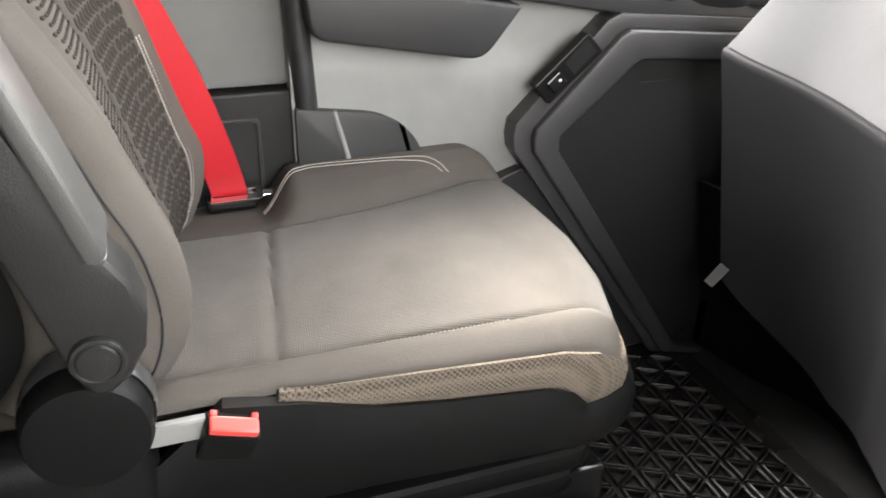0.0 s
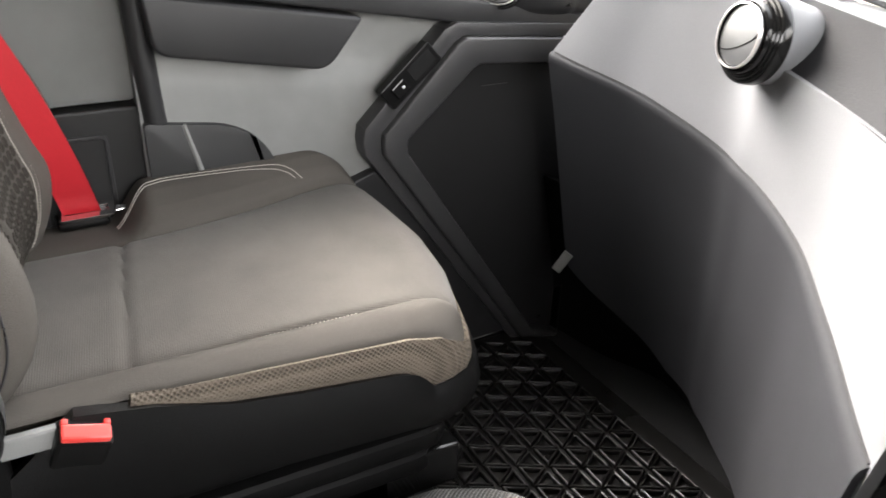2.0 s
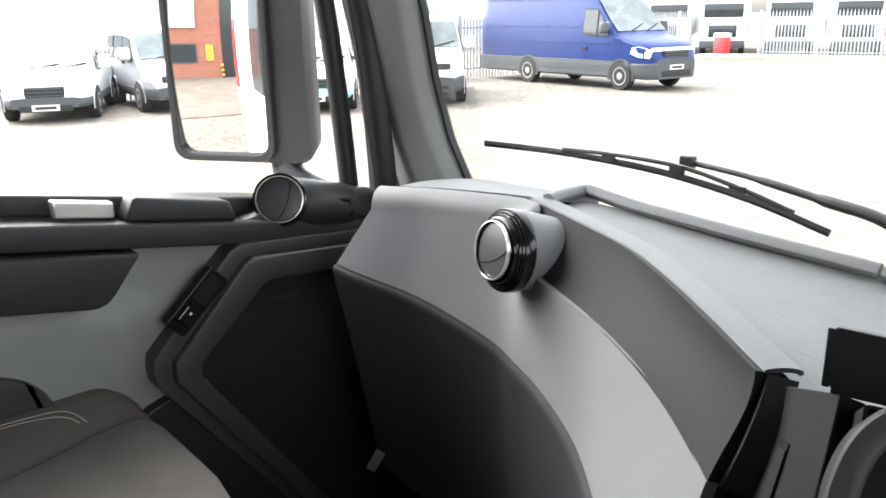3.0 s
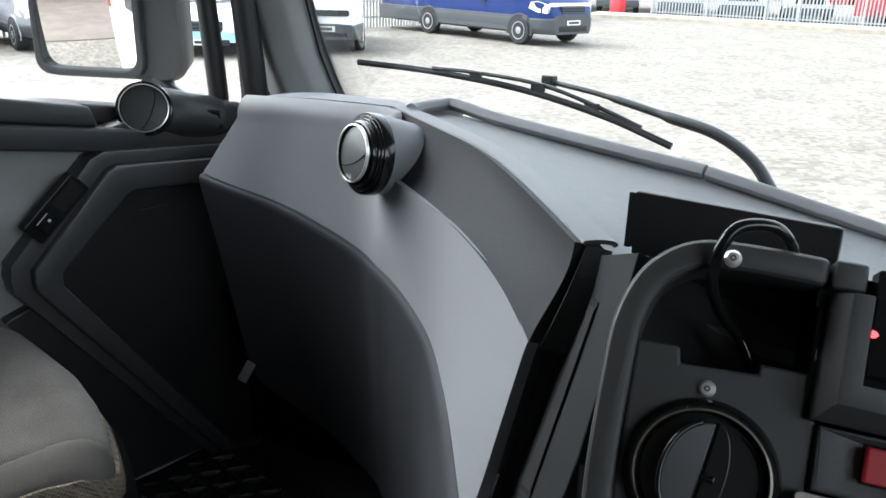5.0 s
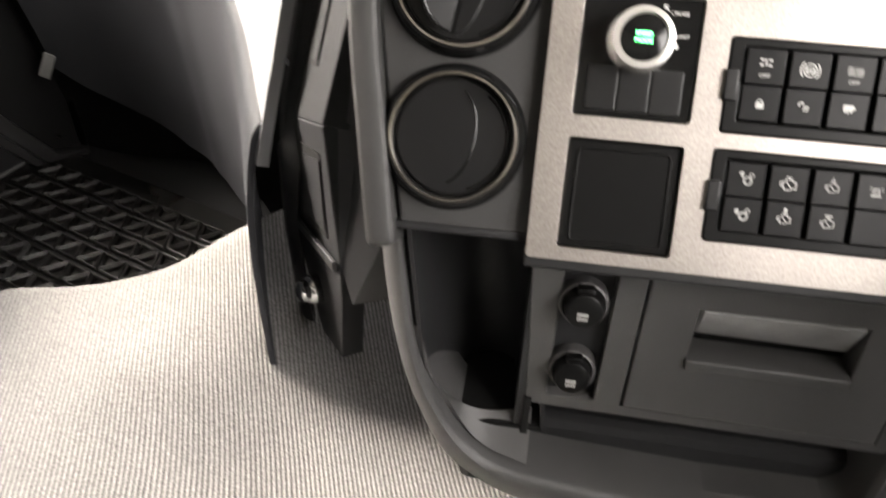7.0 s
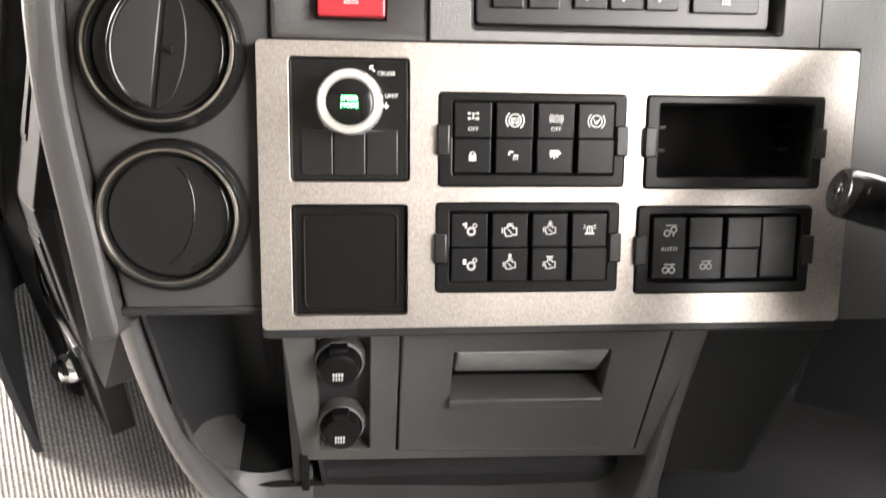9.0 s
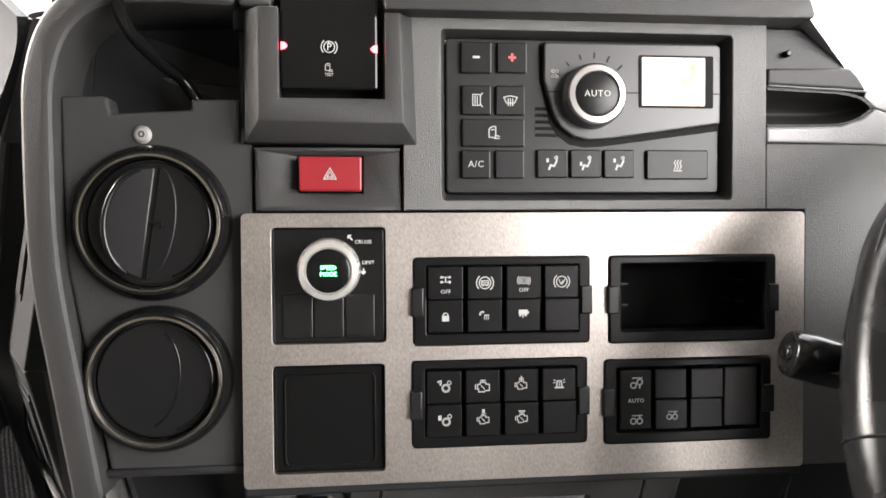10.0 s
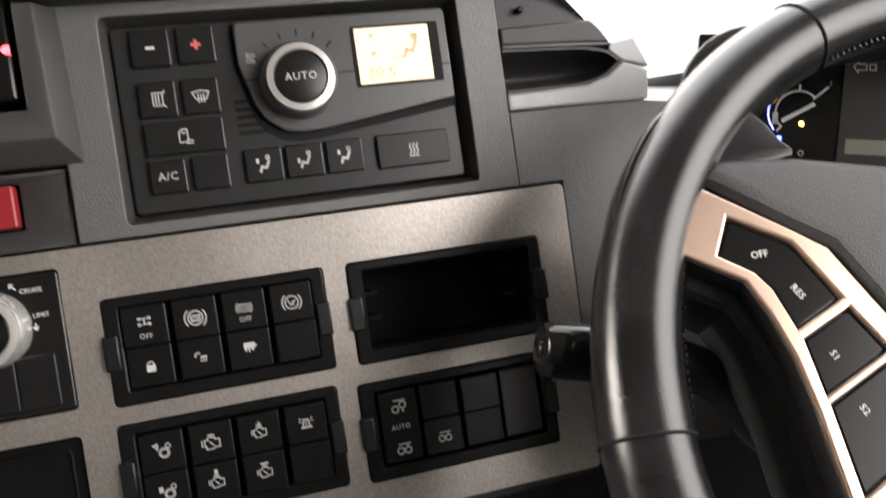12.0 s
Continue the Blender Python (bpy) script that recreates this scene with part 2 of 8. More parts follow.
def curve(points, n=8):
    """A smooth line through points."""
    p = [Vector(q) for q in points]
    p = [2 * p[0] - p[1]] + p + [2 * p[-1] - p[-2]]
    out = []
    for i in range(1, len(p) - 2):
        for k in range(n):
            t = k / n
            a, b, c, d = p[i - 1:i + 3]
            out.append(0.5 * (2 * b + (c - a) * t + (2 * a - 5 * b + 4 * c - d) * t * t + (3 * b - a - 3 * c + d) * t ** 3))
    return out + [p[-2]]


def loft(rings, caps=True, loop=False):
    bm = bmesh.new()
    vs = [[bm.verts.new(q) for q in ring] for ring in rings]
    k = len(rings[0])
    for a, b in zip(vs, vs[1:] + (vs[:1] if loop else [])):
        for i in range(k):
            bm.faces.new((a[i], a[(i + 1) % k], b[(i + 1) % k], b[i]))
    if caps and not loop:
        bm.faces.new(vs[0]), bm.faces.new(vs[-1])
    bmesh.ops.recalc_face_normals(bm, faces=bm.faces[:])
    return bm


def tube(points, r, n=10, flatten=1.0, up=(0, 0, 1), loop=False):
    """A round or flattened bar along points; r may be one value or one each."""
    pts = [Vector(q) for q in points]
    k = len(pts)
    rs = r if isinstance(r, (list, tuple)) else [r] * k
    rings = []
    for i, q in enumerate(pts):
        d = (pts[(i + 1) % k] - pts[i - 1]) if loop else (pts[min(i + 1, k - 1)] - pts[max(i - 1, 0)])
        d.normalize()
        s = d.cross(Vector(up))
        s = (s if s.length > 1e-4 else d.cross(Vector((1, 0, 0)))).normalized()
        w = s.cross(d)
        rings.append([q + rs[i] * (math.cos(2 * math.pi * j / n) * s + flatten * math.sin(2 * math.pi * j / n) * w) for j in range(n)])
    return loft(rings, True, loop)


def sheet(fn, nu, nv, thick=0.004, sure=False):
    """A skin of the given thickness: fn(a, b) is its place, a and b from 0 to 1."""
    bm = bmesh.new()
    g = [[bm.verts.new(fn(i / nu, j / nv)) for j in range(nv + 1)] for i in range(nu + 1)]
    for i in range(nu):
        for j in range(nv):
            bm.faces.new((g[i][j], g[i + 1][j], g[i + 1][j + 1], g[i][j + 1]))
    if thick:
        if not sure:
            bmesh.ops.recalc_face_normals(bm, faces=bm.faces[:])
        bm.normal_update()
        h = [[bm.verts.new(v.co + v.normal * -thick) for v in row] for row in g]
        for i in range(nu):
            for j in range(nv):
                bm.faces.new((h[i][j], h[i][j + 1], h[i + 1][j + 1], h[i + 1][j]))
        rim = [(i, 0) for i in range(nu)] + [(nu, j) for j in range(nv)] + [(i, nv) for i in range(nu, 0, -1)] + [(0, j) for j in range(nv, 0, -1)]
        for (i, j), (k, l) in zip(rim, rim[1:] + rim[:1]):
            bm.faces.new((g[i][j], g[k][l], h[k][l], h[i][j]))
        bmesh.ops.recalc_face_normals(bm, faces=bm.faces[:])
    return bm


def lerp(table, x):
    """A value from a table of (x, value) pairs, eased between them."""
    for (a, p), (b, q) in zip(table, table[1:]):
        if x <= b:
            t = min(1, max(0, (x - a) / (b - a)))
            return p + (q - p) * t
    return table[-1][1]


def merge(*bms):
    out = bms[0]
    for b in bms[1:]:
        me = bpy.data.meshes.new("tmp")
        b.to_mesh(me)
        out.from_mesh(me)
        bpy.data.meshes.remove(me)
        HARD.discard(id(b))
        b.free()
    return out


def words(text, size, mat, parent, m, name="lettering", depth=0.0003, spread=1.0):
    """Raised lettering in the built-in font, centred on the pose m."""
    c = bpy.data.curves.new(name, "FONT")
    c.body, c.size, c.align_x, c.align_y, c.extrude, c.resolution_u = text, size, "CENTER", "CENTER", depth, 2
    c.space_character = spread
    tmp = bpy.data.objects.new("tmp", c)
    scene.collection.objects.link(tmp)
    bpy.context.view_layer.update()
    me = bpy.data.meshes.new_from_object(tmp.evaluated_get(bpy.context.evaluated_depsgraph_get()))
    bpy.data.objects.remove(tmp)
    bm = bmesh.new()
    bm.from_mesh(me)
    bpy.data.meshes.remove(me)
    return part(name, bm, mat, parent, m=m, flat=True)

# ---- the cab shell ----
LINING = material("pale_grey_lining", (0.22, 0.22, 0.21), 0.8, bump=0.4, bump_scale=500, stain=0.05)
solo("floor", box(-1.08, 1.25, -0.75, 1.12, -0.04, 0.0, 0), material("black_floor_covering", (0.02, 0.02, 0.021), 0.75, bump=0.5, bump_scale=500, stain=0.2), "black rubberised cab floor", "floor", kind="structure")
solo("wall_rear", box(-1.08, 1.25, -0.8, -0.75, 0.95, 1.6, 0), LINING, "pale grey cab rear wall", "wall", kind="structure")
# unseen lower rear wall, made dark so the aluminium fascia reflects less light
solo("wall_rear_lower", box(-1.08, 1.25, -0.8, -0.75, -0.04, 0.95, 0), material("dark_reflection_wall", (0.03, 0.029, 0.028), 0.9, bump=0.4, bump_scale=500, stain=0.1), "unseen lower rear wall, darkened to dim the fascia's reflections", "wall", kind="structure")
solo("ceiling", box(-1.08, 1.25, -0.8, 0.90, 1.6, 1.64, 0), LINING, "pale grey cab roof lining", "ceiling", kind="structure")
solo("wall_driver_side_rear", box(1.2, 1.25, -0.75, -0.25, -0.04, 1.6, 0), LINING, "pale grey cab wall behind the driver door", "wall", kind="structure")
solo("door_2", merge(box(1.2, 1.25, -0.25, 0.72, -0.04, 0.66, 0), box(1.2, 1.25, -0.25, 0.76, 1.42, 1.6, 0)), GREY, "closed grey driver door below its window", "door", kind="structure")
solo("wall_driver_side_front", box(1.2, 1.25, 0.72, 1.1, -0.04, 0.62, 0), GREY, "grey kick panel ahead of the driver door", "wall", kind="structure")
solo("wall_firewall", box(-1.08, 1.25, 1.06, 1.12, -0.04, 0.49, 0), BLACK, "black bulkhead behind the dashboard", "wall", kind="structure")
solo("windscreen_header", box(-1.08, 1.25, 0.76, 0.90, 1.40, 1.6, 0.01), GREY, "grey trim over the windscreen", "trim", kind="structure")
solo("windscreen_pillar", loft([[Vector((x + dx, y + dy, z)) for dx, dy in ((0.0, 0.0), (0.0, 0.06), (0.12, 0.04), (0.12, -0.08))] for x, y, z in ((1.1, 0.94, 0.58), (1.08, 0.9, 0.9), (1.05, 0.78, 1.6))]), GREY, "grey driver-side windscreen pillar", "pillar", kind="structure")


def slab(a, b, c, d, thick, mat, name, label, category):
    bm = bmesh.new()
    bm.faces.new([bm.verts.new(q) for q in (a, b, c, d)])
    ob = solo(name, bm, mat, label, category, kind="structure", flat=True)
    return ob


pane = slab((-0.90, 0.999, 0.53), (1.12, 0.999, 0.53), (1.06, 0.80, 1.52), (-0.92, 0.80, 1.52), 0.005, GLASS, "windscreen", "large clear raked windscreen", "windscreen")
pane.visible_shadow = False
pane = slab((-1.03, 0.12, 0.62), (-1.03, 0.84, 0.55), (-1.03, 0.78, 1.4), (-1.03, 0.12, 1.4), 0.004, GLASS, "window_1", "clear passenger door window", "window")
pane.visible_shadow = False

# passenger-side pillars and walls
solo("wall_passenger_side", box(-1.06, -1.0, -0.75, -0.12, -0.04, 1.6, 0), LINING, "pale grey cab wall behind the passenger seat", "wall", kind="structure")
solo("door_window_head", box(-1.06, -1.0, 0.1, 0.78, 1.4, 1.6, 0), GREY, "grey head over the passenger window", "wall", kind="structure")
pillar_b = thing("pillar_b", "grey pillar trim with a black lower panel", "pillar", (-1.0, 0.05, 0.0), kind="structure")
part("upper_trim", box(-1.06, -0.985, -0.12, 0.165, 0.505, 1.6, 0.012), material("pillar_trim_grey", (0.115, 0.117, 0.112), 0.55, bump=0.25, bump_scale=900, stain=0.05), pillar_b)
part("lower_trim", box(-1.06, -0.975, -0.12, 0.165, 0.0, 0.503, 0.004), material("black_pillar_panel", (0.012, 0.012, 0.012), 0.5, bump=0.3, bump_scale=900, spec=0.25), pillar_b, "black lower pillar panel")
part("inset", framed(rounded(0.03, 0.25, 0.118, 0.472, 0.008), rounded(0.035, 0.255, 0.113, 0.467, 0.006), -0.977, -0.9715, 0.001), BLACK, pillar_b, m=Matrix(((0, 0, 1, 0), (1, 0, 0, 0), (0, 1, 0, 0), (0, 0, 0, 1))))
part("door_seal", tube(curve([(-0.972, 0.192, 0.22), (-0.972, 0.180, 0.42), (-0.972, 0.170, 0.62), (-0.975, 0.160, 1.0), (-0.98, 0.155, 1.45)]), 0.019, 12, 0.8), BLACK, pillar_b, "black rubber door seal")
part("belt_guide", tube(curve([(-0.965, -0.01, 0.3), (-0.97, -0.02, 0.6), (-0.975, -0.03, 1.0)]), 0.012, 8), material("tan_edge_trim", (0.25, 0.2, 0.15), 0.7), pillar_b, "tan edging strip")
pillar_a = thing("pillar_a", "grey windscreen pillar trim with black seals", "pillar", (-0.9, 0.92, 0.6), kind="structure")


def post(cols):
    return loft([[Vector((x + dx, y + dy, z)) for dx, dy in cols] for x, y, z in ((-0.858, 0.930, 0.60), (-0.866, 0.928, 0.63), (-0.880, 0.923, 0.66), (-0.895, 0.915, 0.70), (-0.905, 0.907, 0.75), (-0.909, 0.895, 0.80), (-0.909, 0.876, 0.90), (-0.978, 0.75, 1.5))])


part("trim", bevelled(post(((0.0, 0.0), (0.0, 0.05), (-0.06, 0.07), (-0.105, 0.02), (-0.105, -0.02), (-0.03, -0.03))), 0.006), GREY, pillar_a)
part("screen_seal", post(((0.005, 0.043), (0.005, 0.056), (-0.004, 0.056), (-0.004, 0.043))), BLACK, pillar_a, "black windscreen seal")
part("door_seal", tube(curve([(-0.945, 0.875, 0.52), (-0.955, 0.86, 0.75), (-0.968, 0.84, 0.95), (-1.0, 0.76, 1.45)]), 0.02, 12), BLACK, pillar_a, "black rubber door seal")
part("window_post", tube(curve([(-0.995, 0.835, 0.50), (-1.0, 0.82, 0.75), (-1.005, 0.80, 0.95), (-1.02, 0.74, 1.42)]), 0.016, 10), BLACK, pillar_a, "black window frame post")
part("outer_post", tube(curve([(-1.03, 0.93, 0.4), (-1.03, 0.92, 0.75), (-1.04, 0.88, 1.0), (-1.04, 0.78, 1.5)]), 0.03, 10), BLACK, pillar_a)

# ---- passenger dashboard ----
FACE = curve([(-1.0, 0.66, 0), (-0.83, 0.70, 0), (-0.72, 0.75, 0), (-0.6, 0.78, 0), (-0.54, 0.776, 0), (-0.49, 0.765, 0), (-0.4, 0.734, 0), (-0.323, 0.69, 0), (-0.245, 0.634, 0), (-0.168, 0.569, 0), (-0.14, 0.545, 0)], 8)


def on_face(x, z, out=0.0, tilt=0.3):
    """A place on the curved dashboard face at x and z, moved outwards by out."""
    i = 0
    while i < len(FACE) - 2 and FACE[i + 1].x < x:
        i += 1
    p = FACE[i].lerp(FACE[i + 1], (x - FACE[i].x) / (FACE[i + 1].x - FACE[i].x))
    d = (FACE[i + 1] - FACE[i]).normalized()
    turn = sum(min(1, max(0, (x + 0.45 + o) / 0.25)) for o in (-0.07, -0.05, -0.03, -0.01, 0.01, 0.03, 0.05, 0.07)) / 8
    low = 0.34 + 0.03 * math.log1p(math.exp((z - 0.34) / 0.03))
    lean = turn * (low - 0.5) * 0.5
    if x < -0.50:
        lean += tilt * max(0, z - seam(x)) * (lambda k: k * k * (3 - 2 * k))(min(1, (-0.50 - x) / 0.12))
    drop = min(1, max(0, (-0.45 - x) / 0.3))
    lean += 0.2 * max(0, seam(x) - z) * drop * drop * (3 - 2 * drop)
    return Vector((p.x + out * d.y, p.y + lean - out * d.x, z))


SEAM = [(-1.0, 0.60), (-0.83, 0.551), (-0.755, 0.530), (-0.70, 0.515), (-0.644, 0.497), (-0.56, 0.470), (-0.484, 0.451), (-0.42, 0.433), (-0.364, 0.417), (-0.32, 0.410), (-0.256, 0.405), (-0.21, 0.403), (-0.1, 0.402)]
SEAMLINE = curve([(x, z, 0) for x, z in SEAM], 6)
SEAMTAB = [(p.x, p.y) for p in SEAMLINE]


def seam(x):
    return lerp(SEAMTAB, x)


def left_edge(z):
    return -0.835 + max(0, z - 0.553) * 0.42


def right_edge(z):
    return lerp([(0.0, -0.215), (0.25, -0.185), (0.382, -0.167), (0.45, -0.163), (0.548, -0.167), (0.64, -0.155)], z)


dashboard = thing("dashboard", "slate-grey moulded passenger dashboard under the windscreen", "dashboard", (-0.5, 0.8, 0.0))


def knee(a, b):
    x = -0.835 + a * 0.667
    top = seam(x) + 0.003
    bottom = lerp([(-0.84, 0.215), (-0.80, 0.18), (-0.74, 0.136), (-0.65, 0.10), (-0.55, 0.10), (-0.4, 0.105), (-0.17, 0.1)], x)
    z = bottom + (top - bottom) * (1 - (1 - b) ** 2)
    below = max(0.0, top - z)
    edge, fall = min(1.0, below / 0.013), min(1.0, max(0.0, (below - 0.02) / 0.08))
    return on_face(x, z, 0.0118 + 0.0075 * math.sqrt(edge * (2 - edge)) - 0.002 * fall * fall * (3 - 2 * fall))


part("knee_panel", sheet(knee, 100, 90, 0.006, True), DASHDARK, dashboard, "dark grey lower knee panel")
ROLL = 0.028


def upper(a, b):
    z = 0.55
    for _ in range(6):
        x0, x1 = left_edge(z), right_edge(z)
        x = x0 + a * (x1 - x0)
        lo = seam(x) - 0.03
        hi = lerp([(-0.57, 0.664 - ROLL), (-0.54, 0.60), (-0.4, 0.582), (-0.168, 0.557)], x)
        w = min(1, max(0, (-0.545 - x) / 0.02))
        z = lo + (hi - lo) * ((1 - w) * b + w * min(1, b / 0.8))
    k = max(0, (b - 0.8) / 0.2) * math.pi / 2
    r = ROLL * min(1, max(0, (-0.545 - x) / 0.02))
    p = on_face(x, z, 0.012 - r * (1 - math.cos(k)))
    return p + Vector((0, 0, r * math.sin(k)))


part("upper_panel", sheet(upper, 90, 30, 0.01, True), DASH, dashboard, "lighter grey upper dash panel")


def end_cap(a, b):
    z = 0.24 + 0.40 * b
    p = on_face(left_edge(z) if z > 0.553 else -0.835, z, -0.004)
    return Vector((p.x - 0.012 * a, p.y + 0.16 * a, z - 0.02 * a * b))


# near-black sheet set back behind the knee panel, down to the floor
part("under_panel", sheet(lambda a, b: on_face(-0.99 + 0.68 * a, 0.32 * b, -0.055), 40, 8, 0.006), material("black_underside", (0.008, 0.008, 0.008), 0.9, spec=0.1), dashboard, "black sheet under the knee panel")
part("end_panel", sheet(end_cap, 8, 12, 0.006), BLACK, dashboard, "black dashboard end panel")


def top_skin(a, b):
    z = 0.664
    x = left_edge(0.66) - 0.03 * b + a * (-0.598 - left_edge(0.66) + 0.03 * b)
    p = on_face(x, z, -ROLL + 0.002)
    y1 = 0.985 - 0.02 * (1 - a) ** 2
    return Vector((x, p.y + (y1 - p.y) * b, z - 0.0015 - 0.022 * b ** 2))


part("top_pad", sheet(top_skin, 40, 12, 0.01), DASH, dashboard)


BROW_LOW = curve([(-0.575, 0.783, 0.592), (-0.49, 0.767, 0.583), (-0.40, 0.741, 0.574), (-0.323, 0.706, 0.566), (-0.245, 0.657, 0.559), (-0.167, 0.595, 0.552)], 8)
BROW_TOP = curve([(-0.602, 0.853, 0.661), (-0.487, 0.824, 0.653), (-0.40, 0.797, 0.647), (-0.321, 0.755, 0.641), (-0.24, 0.702, 0.635), (-0.165, 0.650, 0.629)], 8)


def along(line, a):
    k = a * (len(line) - 1)
    i = min(int(k), len(line) - 2)
    return line[i].lerp(line[i + 1], k - i)


def across(line, a):
    """The level direction square to a line, pointing away from the cab."""
    d = along(line, min(1, a + 0.02)) - along(line, max(0, a - 0.02))
    return Vector((-d.y, d.x, 0)).normalized()


def brow(a, b):
    p = along(BROW_LOW, a).lerp(along(BROW_TOP, a), b)
    n = across(BROW_TOP, a)
    return p - n * (0.004 - 0.009 * math.sin(math.pi * b) * b)


def brow_rim(a, b):
    k = math.pi * b
    p = along(BROW_TOP, a) + across(BROW_TOP, a) * (0.012 - 0.0165 * math.cos(k))
    return p + Vector((0, 0, 0.0045 * math.sin(k) ** 0.7 - 0.004 * b))


part("brow", sheet(brow, 60, 16, 0.008), BROWMAT, dashboard, "padded dash brow")
part("brow_rim", sheet(brow_rim, 60, 8, 0.004), DASH, dashboard, "rounded rim along the brow")
GAP = material("dark_shut_line", (0.012, 0.012, 0.013), 0.7)
part("brow_joint", tube([brow(i / 40, 0.0) - across(BROW_LOW, i / 40) * 0.003 for i in range(41)], 0.0020, 6), GAP, dashboard)
part("knee_joint", tube([on_face(-0.83 + 0.66 * i / 60, seam(-0.83 + 0.66 * i / 60) + 0.0036, 0.0122) for i in range(61)], 0.0014, 6), GAP, dashboard)


def cap(a, b):
    """The black end of the brow, from the top down to its point."""
    p = along(BROW_TOP, 1.0).lerp(along(BROW_LOW, 1.0), a) + Vector((0.002, -0.004, 0))
    return p + Vector((0.018, 0.012, -0.004)) * b + Vector((0.006, -0.006, 0.004)) * math.sin(math.pi * a)


part("brow_end", sheet(cap, 14, 6, 0.008), BLACK, dashboard, "black end cap of the brow")
STRIP_L = curve([on_face(right_edge(z) - 0.004, z, -0.003) for z in (0.556, 0.50, 0.45, 0.405)] + [Vector(q) for q in ((-0.190, 0.548, 0.33), (-0.204, 0.560, 0.25), (-0.194, 0.556, 0.166))], 6)
STRIP_R = curve([on_face(right_edge(z) - 0.004, z, -0.003) + Vector((0.012, 0.022, 0.0)) for z in (0.556, 0.50, 0.45, 0.405)] + [Vector(q) for q in ((-0.168, 0.540, 0.33), (-0.190, 0.556, 0.25), (-0.18, 0.548, 0.166))], 6)
part("edge_strip", sheet(lambda a, b: along(STRIP_L, a).lerp(along(STRIP_R, a), b) + Vector((-0.004, -0.004, 0.002)) * math.sin(math.pi * b), 40, 6, 0.004), BLACK, dashboard, "black edge strip")

# the shelf on top, with its raised rim
def tray_top(a, b):
    x = -0.588 + a * 1.028
    y0 = lerp([(-0.56, 0.865), (-0.47, 0.843), (-0.385, 0.817), (-0.305, 0.774), (-0.222, 0.720), (-0.147, 0.665), (-0.10, 0.63), (-0.05, 0.625), (0.1, 0.66), (0.44, 0.80)], x)
    y1 = lerp([(-0.588, 0.93), (-0.56, 0.938), (-0.36, 0.952), (-0.2, 0.965), (0.05, 0.976), (0.44, 0.983)], x)
    return Vector((x, y0 + (y1 - y0) * b, lerp([(-0.56, 0.648), (-0.36, 0.632), (-0.2, 0.621), (0.0, 0.597), (0.12, 0.585), (0.44, 0.560)], x)))


part("tray_floor", sheet(tray_top, 60, 12, 0.01), material("grained_dash_top", (0.115, 0.12, 0.123), 0.55, var=0.25, scale=120, stretch=(0.4, 3, 1), bump=0.6, bump_scale=260), dashboard, "streaky textured tray floor")
part("tray_rim", tube(curve([(-0.588, 0.866, 0.660), (-0.594, 0.90, 0.660), (-0.597, 0.930, 0.659), (-0.596, 0.944, 0.659), (-0.588, 0.950, 0.659), (-0.565, 0.949, 0.657), (-0.50, 0.947, 0.650), (-0.36, 0.950, 0.641), (-0.207, 0.958, 0.631)]), 0.0098, 10, 0.9), DASH, dashboard, "raised tray rim")
part("cowl_rim", tube(curve([(-0.204, 0.959, 0.630), (-0.11, 0.961, 0.618), (0.015, 0.963, 0.601), (0.11, 0.965, 0.591), (0.4, 0.972, 0.566), (1.1, 0.96, 0.54)]), 0.0092, 10, 0.9), DASH, dashboard, "lower rim along the windscreen")
part("screen_seal", tube(curve([(-0.84, 0.968, 0.616), (-0.6, 0.990, 0.618), (-0.2, 1.0, 0.607), (0.02, 1.0, 0.580), (0.4, 1.0, 0.552), (1.1, 0.985, 0.53)]), 0.014, 8), BLACK, dashboard, "black windscreen seal")
part("scuttle", sheet(lambda a, b: Vector((-0.95 + 2.1 * a, 0.99 + 0.1 * b, lerp([(-0.95, 0.612), (-0.25, 0.602), (0.05, 0.572), (0.4, 0.545), (1.15, 0.52)], -0.95 + 2.1 * a) - 0.03 * b)), 40, 3, 0.01), BLACK, dashboard)


def axis(at, normal, up=(0, 0, 1)):
    """A pose whose z axis points along normal and whose y axis points up."""
    z = Vector(normal).normalized()
    x = Vector(up).cross(z).normalized()
    y = z.cross(x)
    return Matrix(((x.x, y.x, z.x, at[0]), (x.y, y.y, z.y, at[1]), (x.z, y.z, z.z, at[2]), (0, 0, 0, 1)))


BRONZE = material("dark_bronze_chrome", (0.55, 0.51, 0.46), 0.2, metal=1.0)
VENTFLAP = material("satin_vent_flap", (0.009, 0.009, 0.0093), 0.36, bump=0.06, bump_scale=1500, stain=0.1, spec=0.25)
PALEFLAP = material("grey_gloss_flap", (0.038, 0.039, 0.041), 0.3, bump=0.15, bump_scale=900, stain=0.06, spec=0.6)


